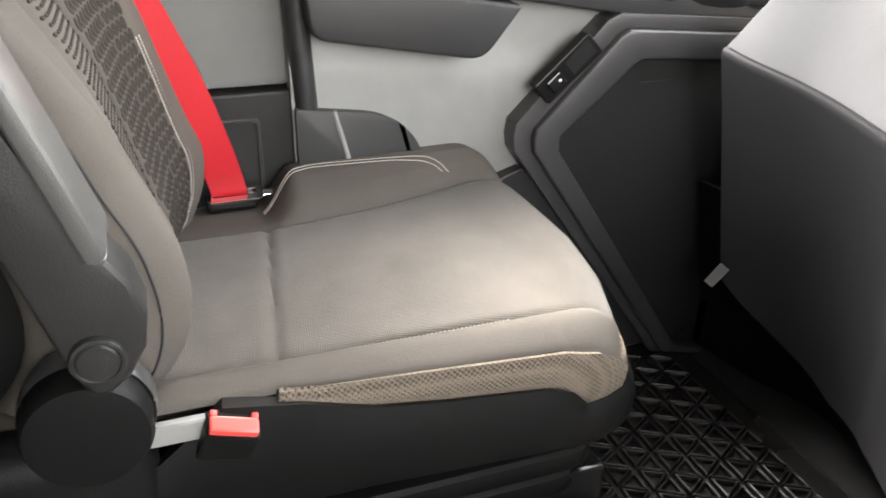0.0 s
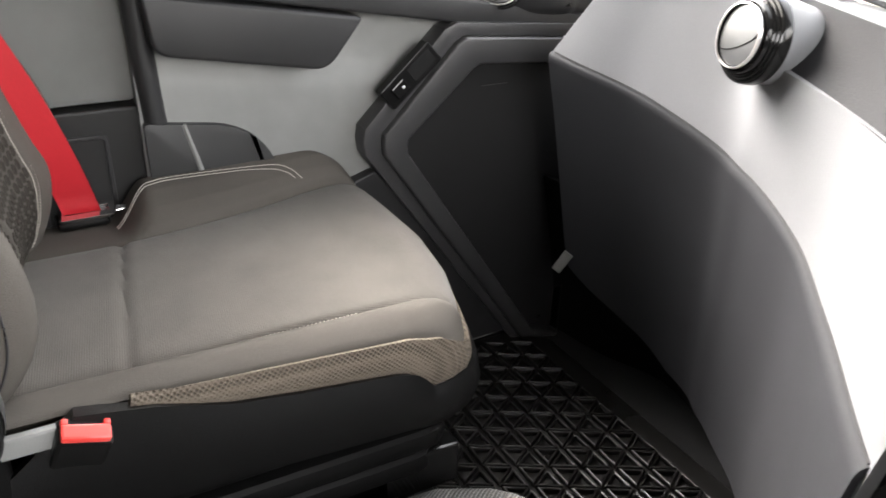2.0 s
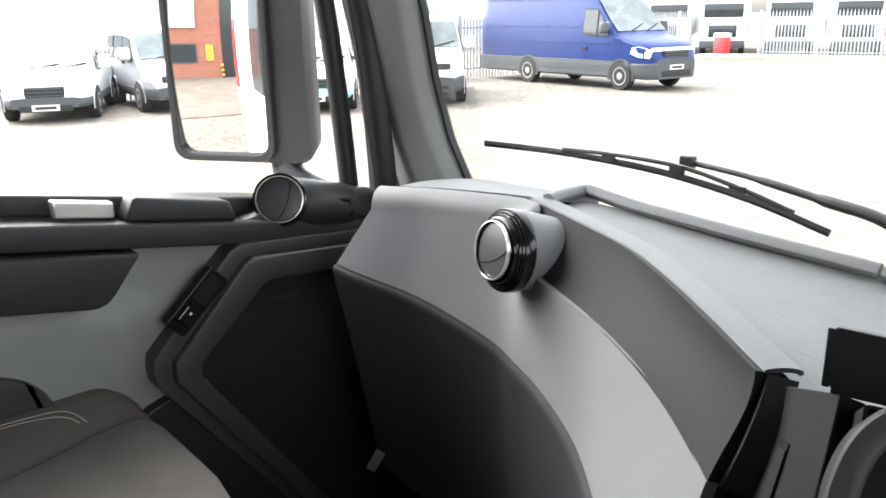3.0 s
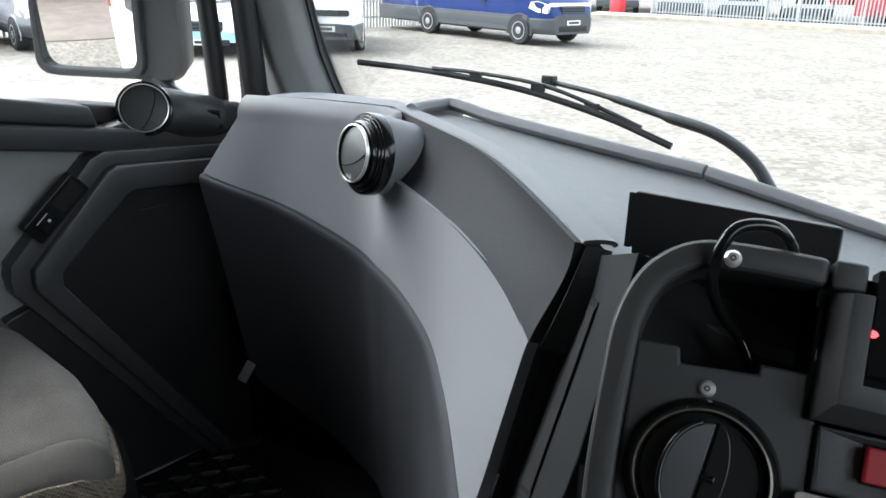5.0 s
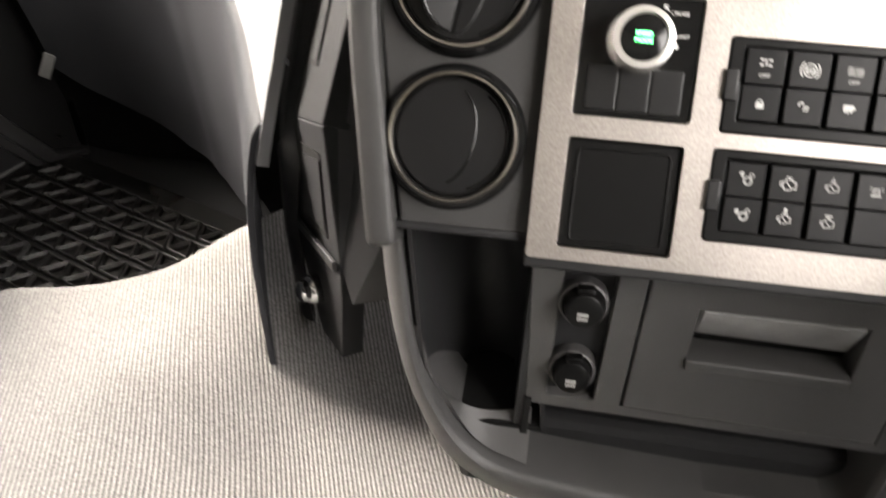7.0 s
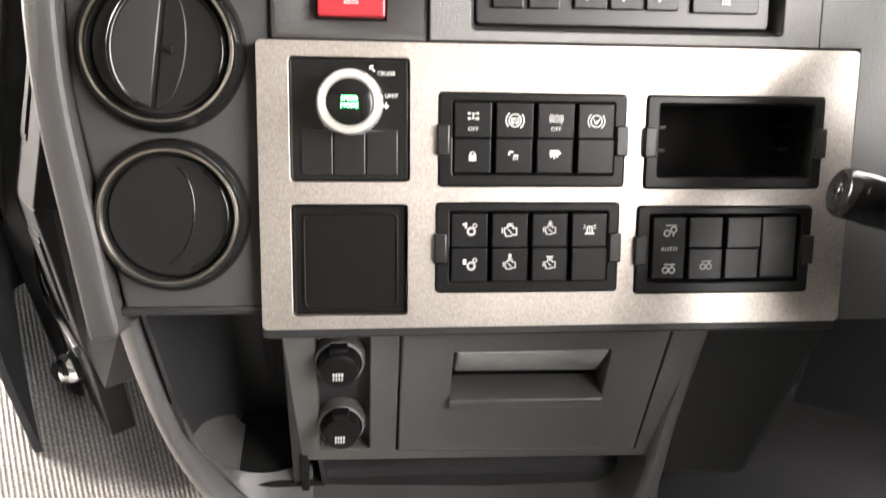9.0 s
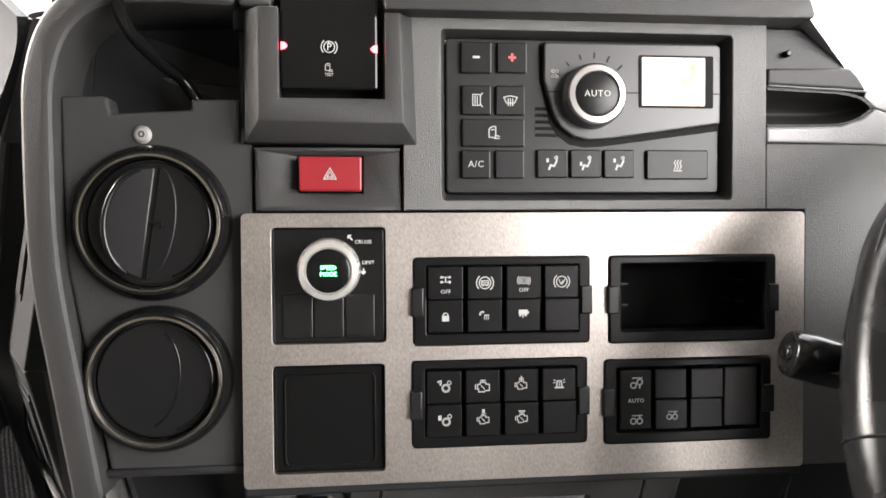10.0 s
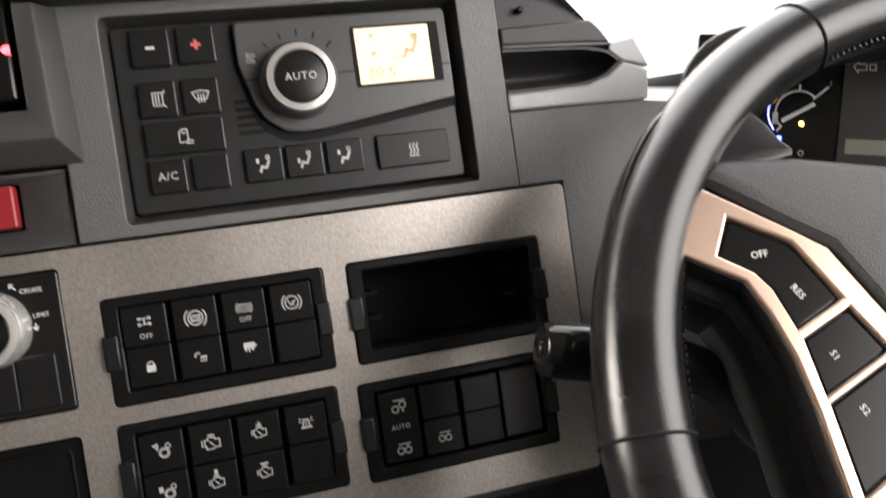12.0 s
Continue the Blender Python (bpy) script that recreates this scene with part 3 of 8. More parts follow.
def round_vent(m, r, label, ring_mat, turn=0.0, depth=0.02):
    """A round swivelling air vent, its flap shut, at the pose m."""
    v = thing("air_vent", label, "air vent", m.translation[:], group="round air vents")
    part("bezel", lathe([(r * 1.06, -depth), (r * 1.06, 0.0), (r * 1.03, 0.004), (r * 0.97, 0.005), (r * 0.94, 0.002), (r * 0.93, 0.006), (r * 0.90, 0.009), (r * 0.86, 0.009), (r * 0.845, 0.004), (r * 0.845, -depth)], 56, True), GLOSS, v, m=m)
    part("trim_ring", lathe([(r * 0.925, 0.0070), (r * 0.915, 0.0104), (r * 0.880, 0.0108), (r * 0.868, 0.0080)], 56, True), ring_mat, v, "bright trim ring", m=m)
    spin = m @ Matrix.Translation((0, 0, 0.0075)) @ Matrix.Rotation(radians(turn), 4, "Z")
    q = r * 0.855
    part("flap", lathe([(q, -0.006), (q, -0.0022), (q * 0.97, -0.0008), (q * 0.6, 0.0004), (q * 0.2, 0.0007)], 56), PALEFLAP, v, m=spin)
    arc = [Vector((q * (0.12 + 0.25 * math.cos(a)), q * 0.93 * math.sin(a), 0.0007)) for a in [radians(-75 + 150 * i / 16) for i in range(17)]]
    part("flap_seam", tube(arc, 0.0008, 6), DEEP, v, m=spin)
    return v


def half_disc(q, x0, x1, tall=0.95, n=18):
    """A flap outline: straight at x0, bowed out to x1."""
    return [(x0 + (x1 - x0) * math.sin(math.pi * i / n), -q * tall * math.cos(math.pi * i / n)) for i in range(n + 1)]


def console_vent(m, r, ri, label, ajar, turn):
    """A round vent in a glossy funnel, with one flap ajar or both shut."""
    v = thing("air_vent", label, "air vent", m.translation[:], group="round air vents")
    part("bezel", lathe([(r, -0.02), (r, 0.0), (r - 0.0006, 0.0022), (r - 0.0022, 0.0052), (r - 0.0048, 0.0078), (ri + 0.0026, 0.0094), (ri + 0.0010, 0.0092), (ri + 0.0006, 0.0080), (ri + 0.0006, -0.02)], 72, True), GLOSS, v, m=m)
    part("trim_ring", lathe([(ri + 0.0016, 0.0088), (ri + 0.0010, 0.0102), (ri - 0.0004, 0.0104), (ri - 0.0012, 0.0092), (ri - 0.0014, 0.0066)], 72, True), BRONZE, v, "dark bronze trim ring", m=m)
    part("throat", lathe([(ri - 0.0004, 0.0070), (ri - 0.0020, 0.0020), (ri - 0.0026, -0.006), (ri - 0.0026, -0.03)], 56, True), GLOSS, v, m=m)
    spin = m @ Matrix.Translation((0, 0, 0.0040)) @ Matrix.Rotation(radians(turn), 4, "Z")
    q = ri - 0.0030
    part("flap", lathe([(q, -0.012), (q, -0.0020), (q - 0.0007, -0.0012), (q * 0.5, -0.0006), (0.001, -0.0005)], 56), VENTFLAP, v, m=spin)
    rim_ = [Vector((q * 0.93 * math.cos(a), q * 0.93 * math.sin(a), -0.0010)) for a in [radians(-62 + 124 * i / 20) for i in range(21)]]
    part("vane", tube(rim_, 0.0008, 8), GLOSS, v, m=spin)
    if ajar:
        blade = half_disc(q, -0.0015, -q * 0.70, 0.90)
        part("flap", prism(blade, -0.003, 0.0035, 0.0012), VENTFLAP, v, m=spin @ Matrix.Rotation(radians(15), 4, "Y"))
        part("flap_edge", tube([Vector((x, y, 0.0030)) for x, y in blade[2:-2]], 0.0019, 10), GLOSS, v, "glossy rolled flap edge", m=spin @ Matrix.Rotation(radians(15), 4, "Y"))
        part("flap", prism(half_disc(q, 0.0010, q * 0.40, 0.92), -0.003, 0.0012, 0.0008), VENTFLAP, v, m=spin)
        part("tab", merge(box(0.000, 0.0070, -0.0008, 0.0008, 0.0008, 0.0042, 0.0004), box(0.0060, 0.0080, -0.0022, 0.0022, 0.0008, 0.0044, 0.0005)), GLOSS, v, m=spin)
    else:
        arc = [Vector((q * (-0.12 + 0.50 * math.cos(a)), q * 0.86 * math.sin(a), -0.0006)) for a in [radians(-68 + 140 * i / 20) for i in range(21)]]
        part("vane", tube(arc, 0.0006, 8), GLOSS, v, m=spin)
    return v


ventm = axis((-0.556, 0.742, 0.624), (-0.20, -0.965, 0.17))
part("vent_pod", lathe([(0.042, -0.085), (0.047, -0.050), (0.0500, -0.026), (0.0505, -0.0175), (0.0495, -0.0130), (0.046, -0.0125), (0.040, -0.085)], 64, True), DASH, dashboard, "tapered pod that carries the vent", m=ventm)
for k, d in ((1.13, -0.003), (1.22, -0.0055), (1.31, -0.008)):
    part("vent_step", lathe([(0.039 * k, d - 0.012), (0.039 * k, d), (0.039 * (k - 0.03), d + 0.002), (0.036, d + 0.002), (0.036, d - 0.012)], 48, True), GLOSS, dashboard, "glossy black stepped collar", m=ventm)
round_vent(ventm, 0.039, "round black air vent with a chrome ring in the dashboard", SATIN, -65)

part("grey_tab", box(-0.008, 0.008, -0.002, 0.002, -0.020, 0.020, 0.0015), GREY, dashboard, "small pale grey tab", m=Matrix.Translation((-0.822, 0.735, 0.222)) @ Matrix.Rotation(radians(35), 4, "Z") @ Matrix.Rotation(radians(28), 4, "Y"))

# ---- passenger door ----
SIDE = Matrix(((0, 0, 1, 0), (1, 0, 0, 0), (0, 1, 0, 0), (0, 0, 0, 1)))
door = thing("door_1", "closed grey passenger door with black trim", "door", (-1.0, 0.45, 0.0), kind="structure")


def rail_z(y):
    return 0.606 - 0.16 * (y - 0.434)


def door_panel(a, b):
    y = 0.158 + a * 0.717
    top = rail_z(y) + 0.01
    z = 0.02 + (top - 0.02) * b
    crease = 0.006 * math.tanh((z - (0.525 - 0.1 * (y - 0.4))) * 80)
    swell = 0.012 * math.exp(-((y - 0.62) / 0.12) ** 2)
    return Vector((-0.972 - crease + swell, y, z))


part("door_panel", sheet(door_panel, 40, 50, -0.03), GREY, door)
part("outer_skin", box(-1.075, -1.045, 0.1, 1.02, -0.55, 0.585, 0.012), BODYWHITE, door, "white outer door skin")
part("window_rail", prism([(0.12, rail_z(0.12)), (0.86, rail_z(0.86)), (0.86, rail_z(0.86) + 0.035), (0.12, rail_z(0.12) + 0.035)], -1.03, -0.938, 0.006, 3), BLACK, door, "black window rail", m=SIDE)
part("window_ledge", prism([(0.12, rail_z(0.12) + 0.037), (0.86, rail_z(0.86) + 0.037), (0.86, rail_z(0.86) + 0.062), (0.12, rail_z(0.12) + 0.067)], -1.04, -0.985, 0.005, 3), BLACK, door, "black window ledge", m=SIDE)
part("ledge_block", prism([(0.44, rail_z(0.44) + 0.036), (0.60, rail_z(0.60) + 0.036), (0.59, rail_z(0.60) + 0.066), (0.455, rail_z(0.455) + 0.070)], -0.985, -0.945, 0.006, 3), BLACK, door, m=SIDE)
part("ledge_plate", prism([(0.36, rail_z(0.36) + 0.038), (0.435, rail_z(0.435) + 0.038), (0.435, rail_z(0.435) + 0.060), (0.36, rail_z(0.36) + 0.061)], -0.985, -0.965, 0.003), SATIN, door, "satin silver lock plate", m=SIDE)
grab = prism(fillet([(0.172, rail_z(0.172) - 0.004), (0.452, rail_z(0.452) - 0.004), (0.399, 0.533), (0.180, 0.571)], (0, 0, 0.022, 0.020)), -0.98, -0.930, 0.007, 3)
part("grab_pocket", grab, BLACK, door, "black grab pocket under the rail", m=SIDE)
pocket = prism(fillet([(0.160, 0.30), (0.160, 0.484), (0.274, 0.469), (0.325, 0.430), (0.335, 0.30)], (0, 0.006, 0.03, 0.04, 0)), -0.98, -0.952, 0.006, 3)
part("storage_pocket", pocket, material("dark_pocket_plastic", (0.017, 0.0175, 0.018), 0.5, bump=0.3, bump_scale=800), door, "dark moulded door pocket", m=SIDE)
part("pocket_edge", tube([(-0.954, 0.208, 0.478), (-0.952, 0.222, 0.42), (-0.95, 0.24, 0.36)], 0.0035, 8), GREY, door, "pale grey pocket edge")
OUT = [(0.447, 0.425), (0.45, 0.445), (0.575, 0.575), (0.595, 0.583), (0.82, 0.565), (0.82, 0.0), (0.725, 0.02), (0.45, 0.405)]
MID = [(0.474, 0.420), (0.476, 0.436), (0.592, 0.556), (0.606, 0.563), (0.82, 0.546), (0.82, 0.0), (0.742, 0.02), (0.476, 0.404)]
INN = [(0.513, 0.415), (0.515, 0.424), (0.620, 0.517), (0.632, 0.522), (0.82, 0.507), (0.82, 0.01), (0.765, 0.03), (0.514, 0.402)]
FRAMEGREY = material("charcoal_door_trim", (0.035, 0.035, 0.036), 0.33, bump=0.25, bump_scale=900, stain=0.06, spec=0.6)
part("trim_shoulder", framed(OUT, MID, -0.985, -0.932, 0.010, 3), FRAMEGREY, door, "charcoal trim shoulder", m=SIDE)
part("lower_trim", prism([(0.36, 0.03), (0.36, 0.30), (0.44, 0.365), (0.47, 0.375), (0.62, 0.21), (0.72, 0.03)], -0.975, -0.945, 0.003), BLACK, door, "black lower door trim", m=SIDE)
part("trim_frame", framed(MID, INN, -0.985, -0.922, 0.007, 3), FRAMEGREY, door, "charcoal trim frame", m=SIDE)
part("trim_infill", prism(INN, -0.985, -0.943, 0.003), material("matt_black_panel", (0.012, 0.012, 0.0124), 0.65, bump=0.3, bump_scale=700, stain=0.15, spec=0.2), door, "matt black lower panel", m=SIDE)
part("trim_mark", box(-0.9435, -0.942, 0.645, 0.69, 0.4835, 0.4845, 0), FRAMEGREY, door)
for y, z in ((0.735, 0.045), (0.775, 0.055)):
    part("screw", lathe([(0.004, -0.002), (0.004, 0.001), (0.002, 0.002)], 10), CHROME, door, m=Matrix.Translation((-0.925, y, z)) @ Matrix.Rotation(radians(90), 4, "Y"))
window_switch = thing("window_switch", "black window switch plate on the passenger door", "switch", (-0.927, 0.521, 0.519))
SWM = Matrix(((0, 0, 1, -0.93), (0.74, -0.67, 0, 0.518), (0.67, 0.74, 0, 0.516), (0, 0, 0, 1)))
part("plate", prism(rounded(-0.05, -0.018, 0.05, 0.018, 0.004), -0.012, 0.006, 0.002), SWITCH, window_switch, m=SWM)
part("rocker", prism(rounded(-0.036, -0.010, -0.012, 0.010, 0.002), 0.006, 0.010, 0.002), GLOSS, window_switch, m=SWM)
part("recess", prism(rounded(0.0, -0.012, 0.043, 0.012, 0.003), 0.004, 0.0065, 0.001), DEEP, window_switch, m=SWM)
part("symbol", prism(rounded(-0.021, -0.002, -0.017, 0.002, 0.0005), 0.0102, 0.0106), WHITE, window_switch, m=SWM)
vb = axis((-0.951, 0.672, 0.633), (0.80, -0.52, 0.30))
pod = tube(curve([vb @ Vector((0, 0, 0.0)), vb @ Vector((0, 0, -0.03)), Vector((-0.965, 0.74, 0.612)), Vector((-0.975, 0.80, 0.597)), Vector((-0.985, 0.85, 0.585))]), [0.037] * 8 + [0.040] * 8 + [0.039] * 8 + [0.036] * 8 + [0.033], 20)
part("vent_pod", pod, BLACK, door, "black vent pod")
part("pod_base", prism([(0.60, rail_z(0.6) + 0.03), (0.86, rail_z(0.86) + 0.02), (0.86, 0.60), (0.74, 0.635), (0.66, 0.62)], -1.02, -0.95, 0.01, 3), BLACK, door, m=SIDE)
part("pod_slot", tube([(-0.935, 0.76, 0.622), (-0.934, 0.785, 0.617), (-0.936, 0.79, 0.595), (-0.938, 0.765, 0.592)], 0.004, 8), DEEP, door)
round_vent(vb, 0.0385, "round black air vent with a chrome ring on the door", SATIN, -20)

# ---- wing mirror outside ----
mirror = thing("wing_mirror", "large black wing mirror outside the passenger door", "mirror", (-1.32, 0.85, 0.6))
MM = axis((-1.335, 0.795, 0.83), (0.559, -0.829, 0.0))
part("housing", loft([[MM @ Vector((x * k, y * k, z)) for x, y in rounded(-0.125, -0.205, 0.165, 0.205, 0.035)] for k, z in ((0.98, 0.012), (1.0, -0.01), (0.94, -0.06), (0.72, -0.10))]), BLACK, mirror)
part("glass_bezel", framed([tuple(q) for q in rounded(-0.118, -0.198, 0.098, 0.198, 0.03)], [tuple(q) for q in rounded(-0.104, -0.184, 0.084, 0.184, 0.025)], 0.008, 0.030, 0.004), BLACK, mirror, m=MM)
part("mirror_glass", sheet(lambda a, b: MM @ Vector((-0.107 + 0.194 * a, -0.187 + 0.374 * b, 0.0265 - ((0.194 * (a - 0.5)) ** 2 + (0.374 * (b - 0.5)) ** 2) / 3.2)), 24, 40, 0.002), MIRROR, mirror, "convex silvered mirror glass")
part("arm", tube(curve([MM @ Vector((0.09, -0.17, -0.04)), (-1.24, 0.86, 0.60), (-1.15, 0.90, 0.56), (-1.07, 0.92, 0.53)]), 0.03, 12), BLACK, mirror)

# ---- tunnel and floor mat ----
def tunnel_left(y):
    return lerp([(-0.75, -0.53), (0.34, -0.525), (0.40, -0.50), (0.45, -0.435), (0.52, -0.38), (0.60, -0.345), (0.68, -0.315), (0.9, -0.28)], y)


CARPET = bpy.data.materials.new("grey_ribbed_tunnel_cloth")
CARPET.use_nodes = True
cn, cl = CARPET.node_tree.nodes, CARPET.node_tree.links
cb = cn["Principled BSDF"]
cb.inputs["Roughness"].default_value, cb.inputs["Specular IOR Level"].default_value = 0.95, 0.1
cco = cn.new("ShaderNodeTexCoord")
cmap = cn.new("ShaderNodeMapping")
cmap.inputs["Rotation"].default_value = (0, 0, radians(-43))
cl.new(cco.outputs["Object"], cmap.inputs[0])
wave = cn.new("ShaderNodeTexWave")
wave.inputs["Scale"].default_value, wave.inputs["Distortion"].default_value, wave.inputs["Detail"].default_value, wave.inputs["Detail Scale"].default_value = 78.0, 1.5, 3.0, 7.0
cl.new(cmap.outputs[0], wave.inputs["Vector"])
cnoise = cn.new("ShaderNodeTexNoise")
cnoise.inputs["Scale"].default_value = 500
cl.new(cco.outputs["Object"], cnoise.inputs["Vector"])
cbroad = cn.new("ShaderNodeTexNoise")
cbroad.inputs["Scale"].default_value = 6
cl.new(cco.outputs["Object"], cbroad.inputs["Vector"])
m1 = cn.new("ShaderNodeMixRGB")
m1.inputs[1].default_value, m1.inputs[2].default_value = (0.098, 0.095, 0.091, 1), (0.24, 0.234, 0.226, 1)
cl.new(wave.outputs["Fac"], m1.inputs[0])
m2 = cn.new("ShaderNodeMixRGB")
m2.blend_type, m2.inputs[0].default_value = "OVERLAY", 0.85
cl.new(m1.outputs[0], m2.inputs[1])
cl.new(cnoise.outputs["Fac"], m2.inputs[2])
m3 = cn.new("ShaderNodeMixRGB")
m3.blend_type, m3.inputs[0].default_value = "OVERLAY", 0.35
cl.new(m2.outputs[0], m3.inputs[1])
cl.new(cbroad.outputs["Fac"], m3.inputs[2])
cl.new(m3.outputs[0], cb.inputs["Base Color"])
cbump = cn.new("ShaderNodeBump")
cbump.inputs["Strength"].default_value, cbump.inputs["Distance"].default_value = 0.8, 0.0012
cl.new(wave.outputs["Fac"], cbump.inputs["Height"])
cl.new(cbump.outputs[0], cb.inputs["Normal"])


def tunnel(a, b):
    """The hump over the engine, b across it from the passenger to the driver."""
    y = -0.74 + a * 1.52
    x0, x1, d = tunnel_left(y) - 0.03, 0.36, 0.075
    if b < 0.3:
        k = b / 0.3 * math.pi / 2
        x, up = x0 + d * (1 - math.cos(k)) * 1.3, math.sin(k) ** 0.8
    elif b > 0.8:
        k = (1 - b) / 0.2 * math.pi / 2
        x, up = x1 - d * (1 - math.cos(k)), math.sin(k) ** 0.8
    else:
        xa, xb = x0 + d * 1.3, x1 - d
        x, up = xa + (xb - xa) * (b - 0.3) / 0.5, 1.0
    soft_ = lambda k: (lambda c: c * c * (3 - 2 * c))(min(1, max(0, k)))
    top = 0.205 + 0.008 * math.sin(7 * y + 1) + 0.006 * math.sin(9 * x + 2 * y)
    top += 0.024 * soft_((y - 0.48) / 0.14) * (1 - soft_((x + 0.30) / 0.12))
    top -= 0.085 * soft_((y - 0.22) / 0.22) * soft_((x + 0.26) / 0.2)
    return Vector((x, y, top * up))


solo("engine_tunnel", sheet(tunnel, 90, 60, 0), CARPET, "grey ribbed carpet over the engine tunnel", "tunnel", kind="structure")
mat = thing("floor_mat", "black rubber footwell mat with raised triangle tread", "floor mat", (-0.7, 0.65, 0.0))
part("base_sheet", prism(rounded(-0.97, 0.40, -0.42, 0.80, 0.03), 0.001, 0.006, 0.002), RUBBER, mat)


def tread(flip):
    """One raised hollow triangle of the mat."""
    s, w = 0.046, 0.004
    pts = [Vector((s * 0.5 * math.cos(radians(a + (180 if flip else 0))), s * 0.5 * math.sin(radians(a + (180 if flip else 0))))) for a in (90, 210, 330)]
    return framed([tuple(p) for p in pts], [tuple(p * 0.66) for p in pts], 0.0, 0.0085, 0.0022)


for flip in (False, True):
    base = tread(flip)
    me = bpy.data.meshes.new("tread")
    base.to_mesh(me)
    HARD.discard(id(base))
    base.free()
    me.materials.append(RUBBER)
    for i in range(12):
        for j in range(8):
            ob = new("tread_triangle", me)
            ob.parent = mat
            ob.matrix_parent_inverse = Matrix.Translation(-mat.location)
            y = 0.44 + 0.042 * j
            x = -0.93 + 0.046 * i + (0.023 if (j + flip) % 2 else 0.0)
            ob.location = (x, y + (0.0115 if flip else 0.0), 0.006)

# ---- passenger seat ----
seat = thing("passenger_seat", "taupe cloth passenger seat on a black pedestal", "seat", (-0.75, 0.1, 0.0))
INSET = [(p.x, p.y) for p in curve([(-0.20, -0.845, 0), (0.0, -0.845, 0), (0.11, -0.846, 0), (0.226, -0.868, 0), (0.31, -0.894, 0), (0.36, -0.910, 0), (0.46, -0.925, 0)], 6)]
RIDGE = [(0.0, 0.379), (0.06, 0.389), (0.2, 0.402), (0.4, 0.413), (0.55, 0.416), (0.72, 0.412), (0.86, 0.397), (0.95, 0.365), (1.0, 0.31)]
LOWSIDE = [(0.0, 0.378), (0.1, 0.377), (0.4, 0.372), (0.7, 0.366), (0.86, 0.352), (1.0, 0.30)]


def eased(k):
    k = min(1, max(0, k))
    return k * k * (3 - 2 * k)


def front_y(x):
    return lerp([(-1.008, 0.38), (-0.985, 0.415), (-0.95, 0.437), (-0.90, 0.447), (-0.74, 0.447), (-0.66, 0.435), (-0.60, 0.415), (-0.56, 0.400), (-0.522, 0.375)], x)


def mesh_high(y, x):
    """The upper edge of the mesh skirt, along the side and round the nose."""
    return lerp([(0.0, 0.392), (0.05, 0.391), (0.19, 0.383), (0.315, 0.374), (0.35, 0.364), (0.375, 0.347), (0.39, 0.334), (0.44, 0.328)], y) if x > -0.7 else 0.328


def mesh_low(y, x):
    return lerp([(0.0, 0.390), (0.062, 0.3895), (0.074, 0.380), (0.095, 0.366), (0.20, 0.349), (0.295, 0.337), (0.312, 0.330), (0.322, 0.312), (0.332, 0.302), (0.5, 0.300)], y) if x > -0.54 else 0.300


def seat_z(x, y):
    inner = lerp(INSET, y)
    if x < inner:
        u = (inner - x) / (inner + 1.005)
        k = eased((y - 0.10) / 0.05)
        z = lerp(LOWSIDE, u) * (1 - k) + lerp(RIDGE, u) * k
    elif x < -0.577:
        u = (x - inner) / (-0.577 - inner)
        z = 0.380 + 0.007 * math.sin(math.pi * u) ** 0.6 + 0.002 * math.sin(17 * y + 4 * x) * math.sin(8 * x)
        z -= 0.0045 * math.exp(-((y - 0.066 - 0.13 * (-0.577 - x)) / 0.005) ** 2)
    else:
        u = (x + 0.577) / 0.052
        z = 0.381 + (mesh_high(min(y, 0.32), 0) - 0.381) * u + 0.009 * math.sin(math.pi * min(1, u) ** 0.8)
    nose = max(0, (y - front_y(x) + 0.062) / 0.062)
    return 0.335 + (z - 0.335) * math.sqrt(max(0.0, 1 - min(1, nose) ** 2.2))


def seat_skin(left, right, groove):
    """A strip of the seat's top between two lines that run from back to front."""
    def fn(a, b):
        yb = -0.16 + 0.60 * b
        x0, x1 = left(yb), right(yb)
        x = x0 + (x1 - x0) * a
        e = min(a, 1 - a) * abs(x1 - x0)
        y = -0.16 + (front_y(x) + 0.16) * b ** 0.9
        x = left(y) + (right(y) - left(y)) * a
        return Vector((x, y, seat_z(x, y) - groove * math.exp(-e / 0.003)))
    return fn


far_seam, near_seam = lambda y: lerp(INSET, y), lambda y: -0.577
part("cushion", sheet(seat_skin(lambda y: far_seam(y) + 0.0005, near_seam, 0.004), 60, 110, 0.03), FABRIC, seat)
part("side_bolster", sheet(seat_skin(lambda y: -1.005, far_seam, 0.004), 40, 90, 0.02), BOLSTER, seat, "smooth darker side bolster")
part("side_bolster", sheet(seat_skin(lambda y: near_seam(y) + 0.0005, lambda y: -0.525, 0.0035), 22, 90, 0.02), BOLSTER, seat, "smooth darker side bolster")
for k in range(44):
    y = 0.10 + 0.0042 * k
    part("worn_stitch", tube([(-0.5765, y, seat_z(-0.5765, y) - 0.0012), (-0.5762, y + 0.0016, seat_z(-0.5765, y + 0.0016) + 0.0002), (-0.5765, y + 0.0032, seat_z(-0.5765, y + 0.0032) - 0.0012)], 0.0007, 5), STITCH, seat)


def rim_path(inset=0.0, start=0.02):
    out = [(-0.523, start), (-0.522, 0.20), (-0.522, 0.30), (-0.523, 0.335), (-0.527, 0.360), (-0.536, 0.380), (-0.55, 0.393), (-0.57, 0.403), (-0.60, 0.414), (-0.66, 0.433), (-0.74, 0.444), (-0.90, 0.444), (-0.95, 0.434), (-0.985, 0.412), (-1.003, 0.375), (-1.003, 0.1)]
    return [(x - inset if x > -0.76 else x + inset, y - inset) for x, y in out]


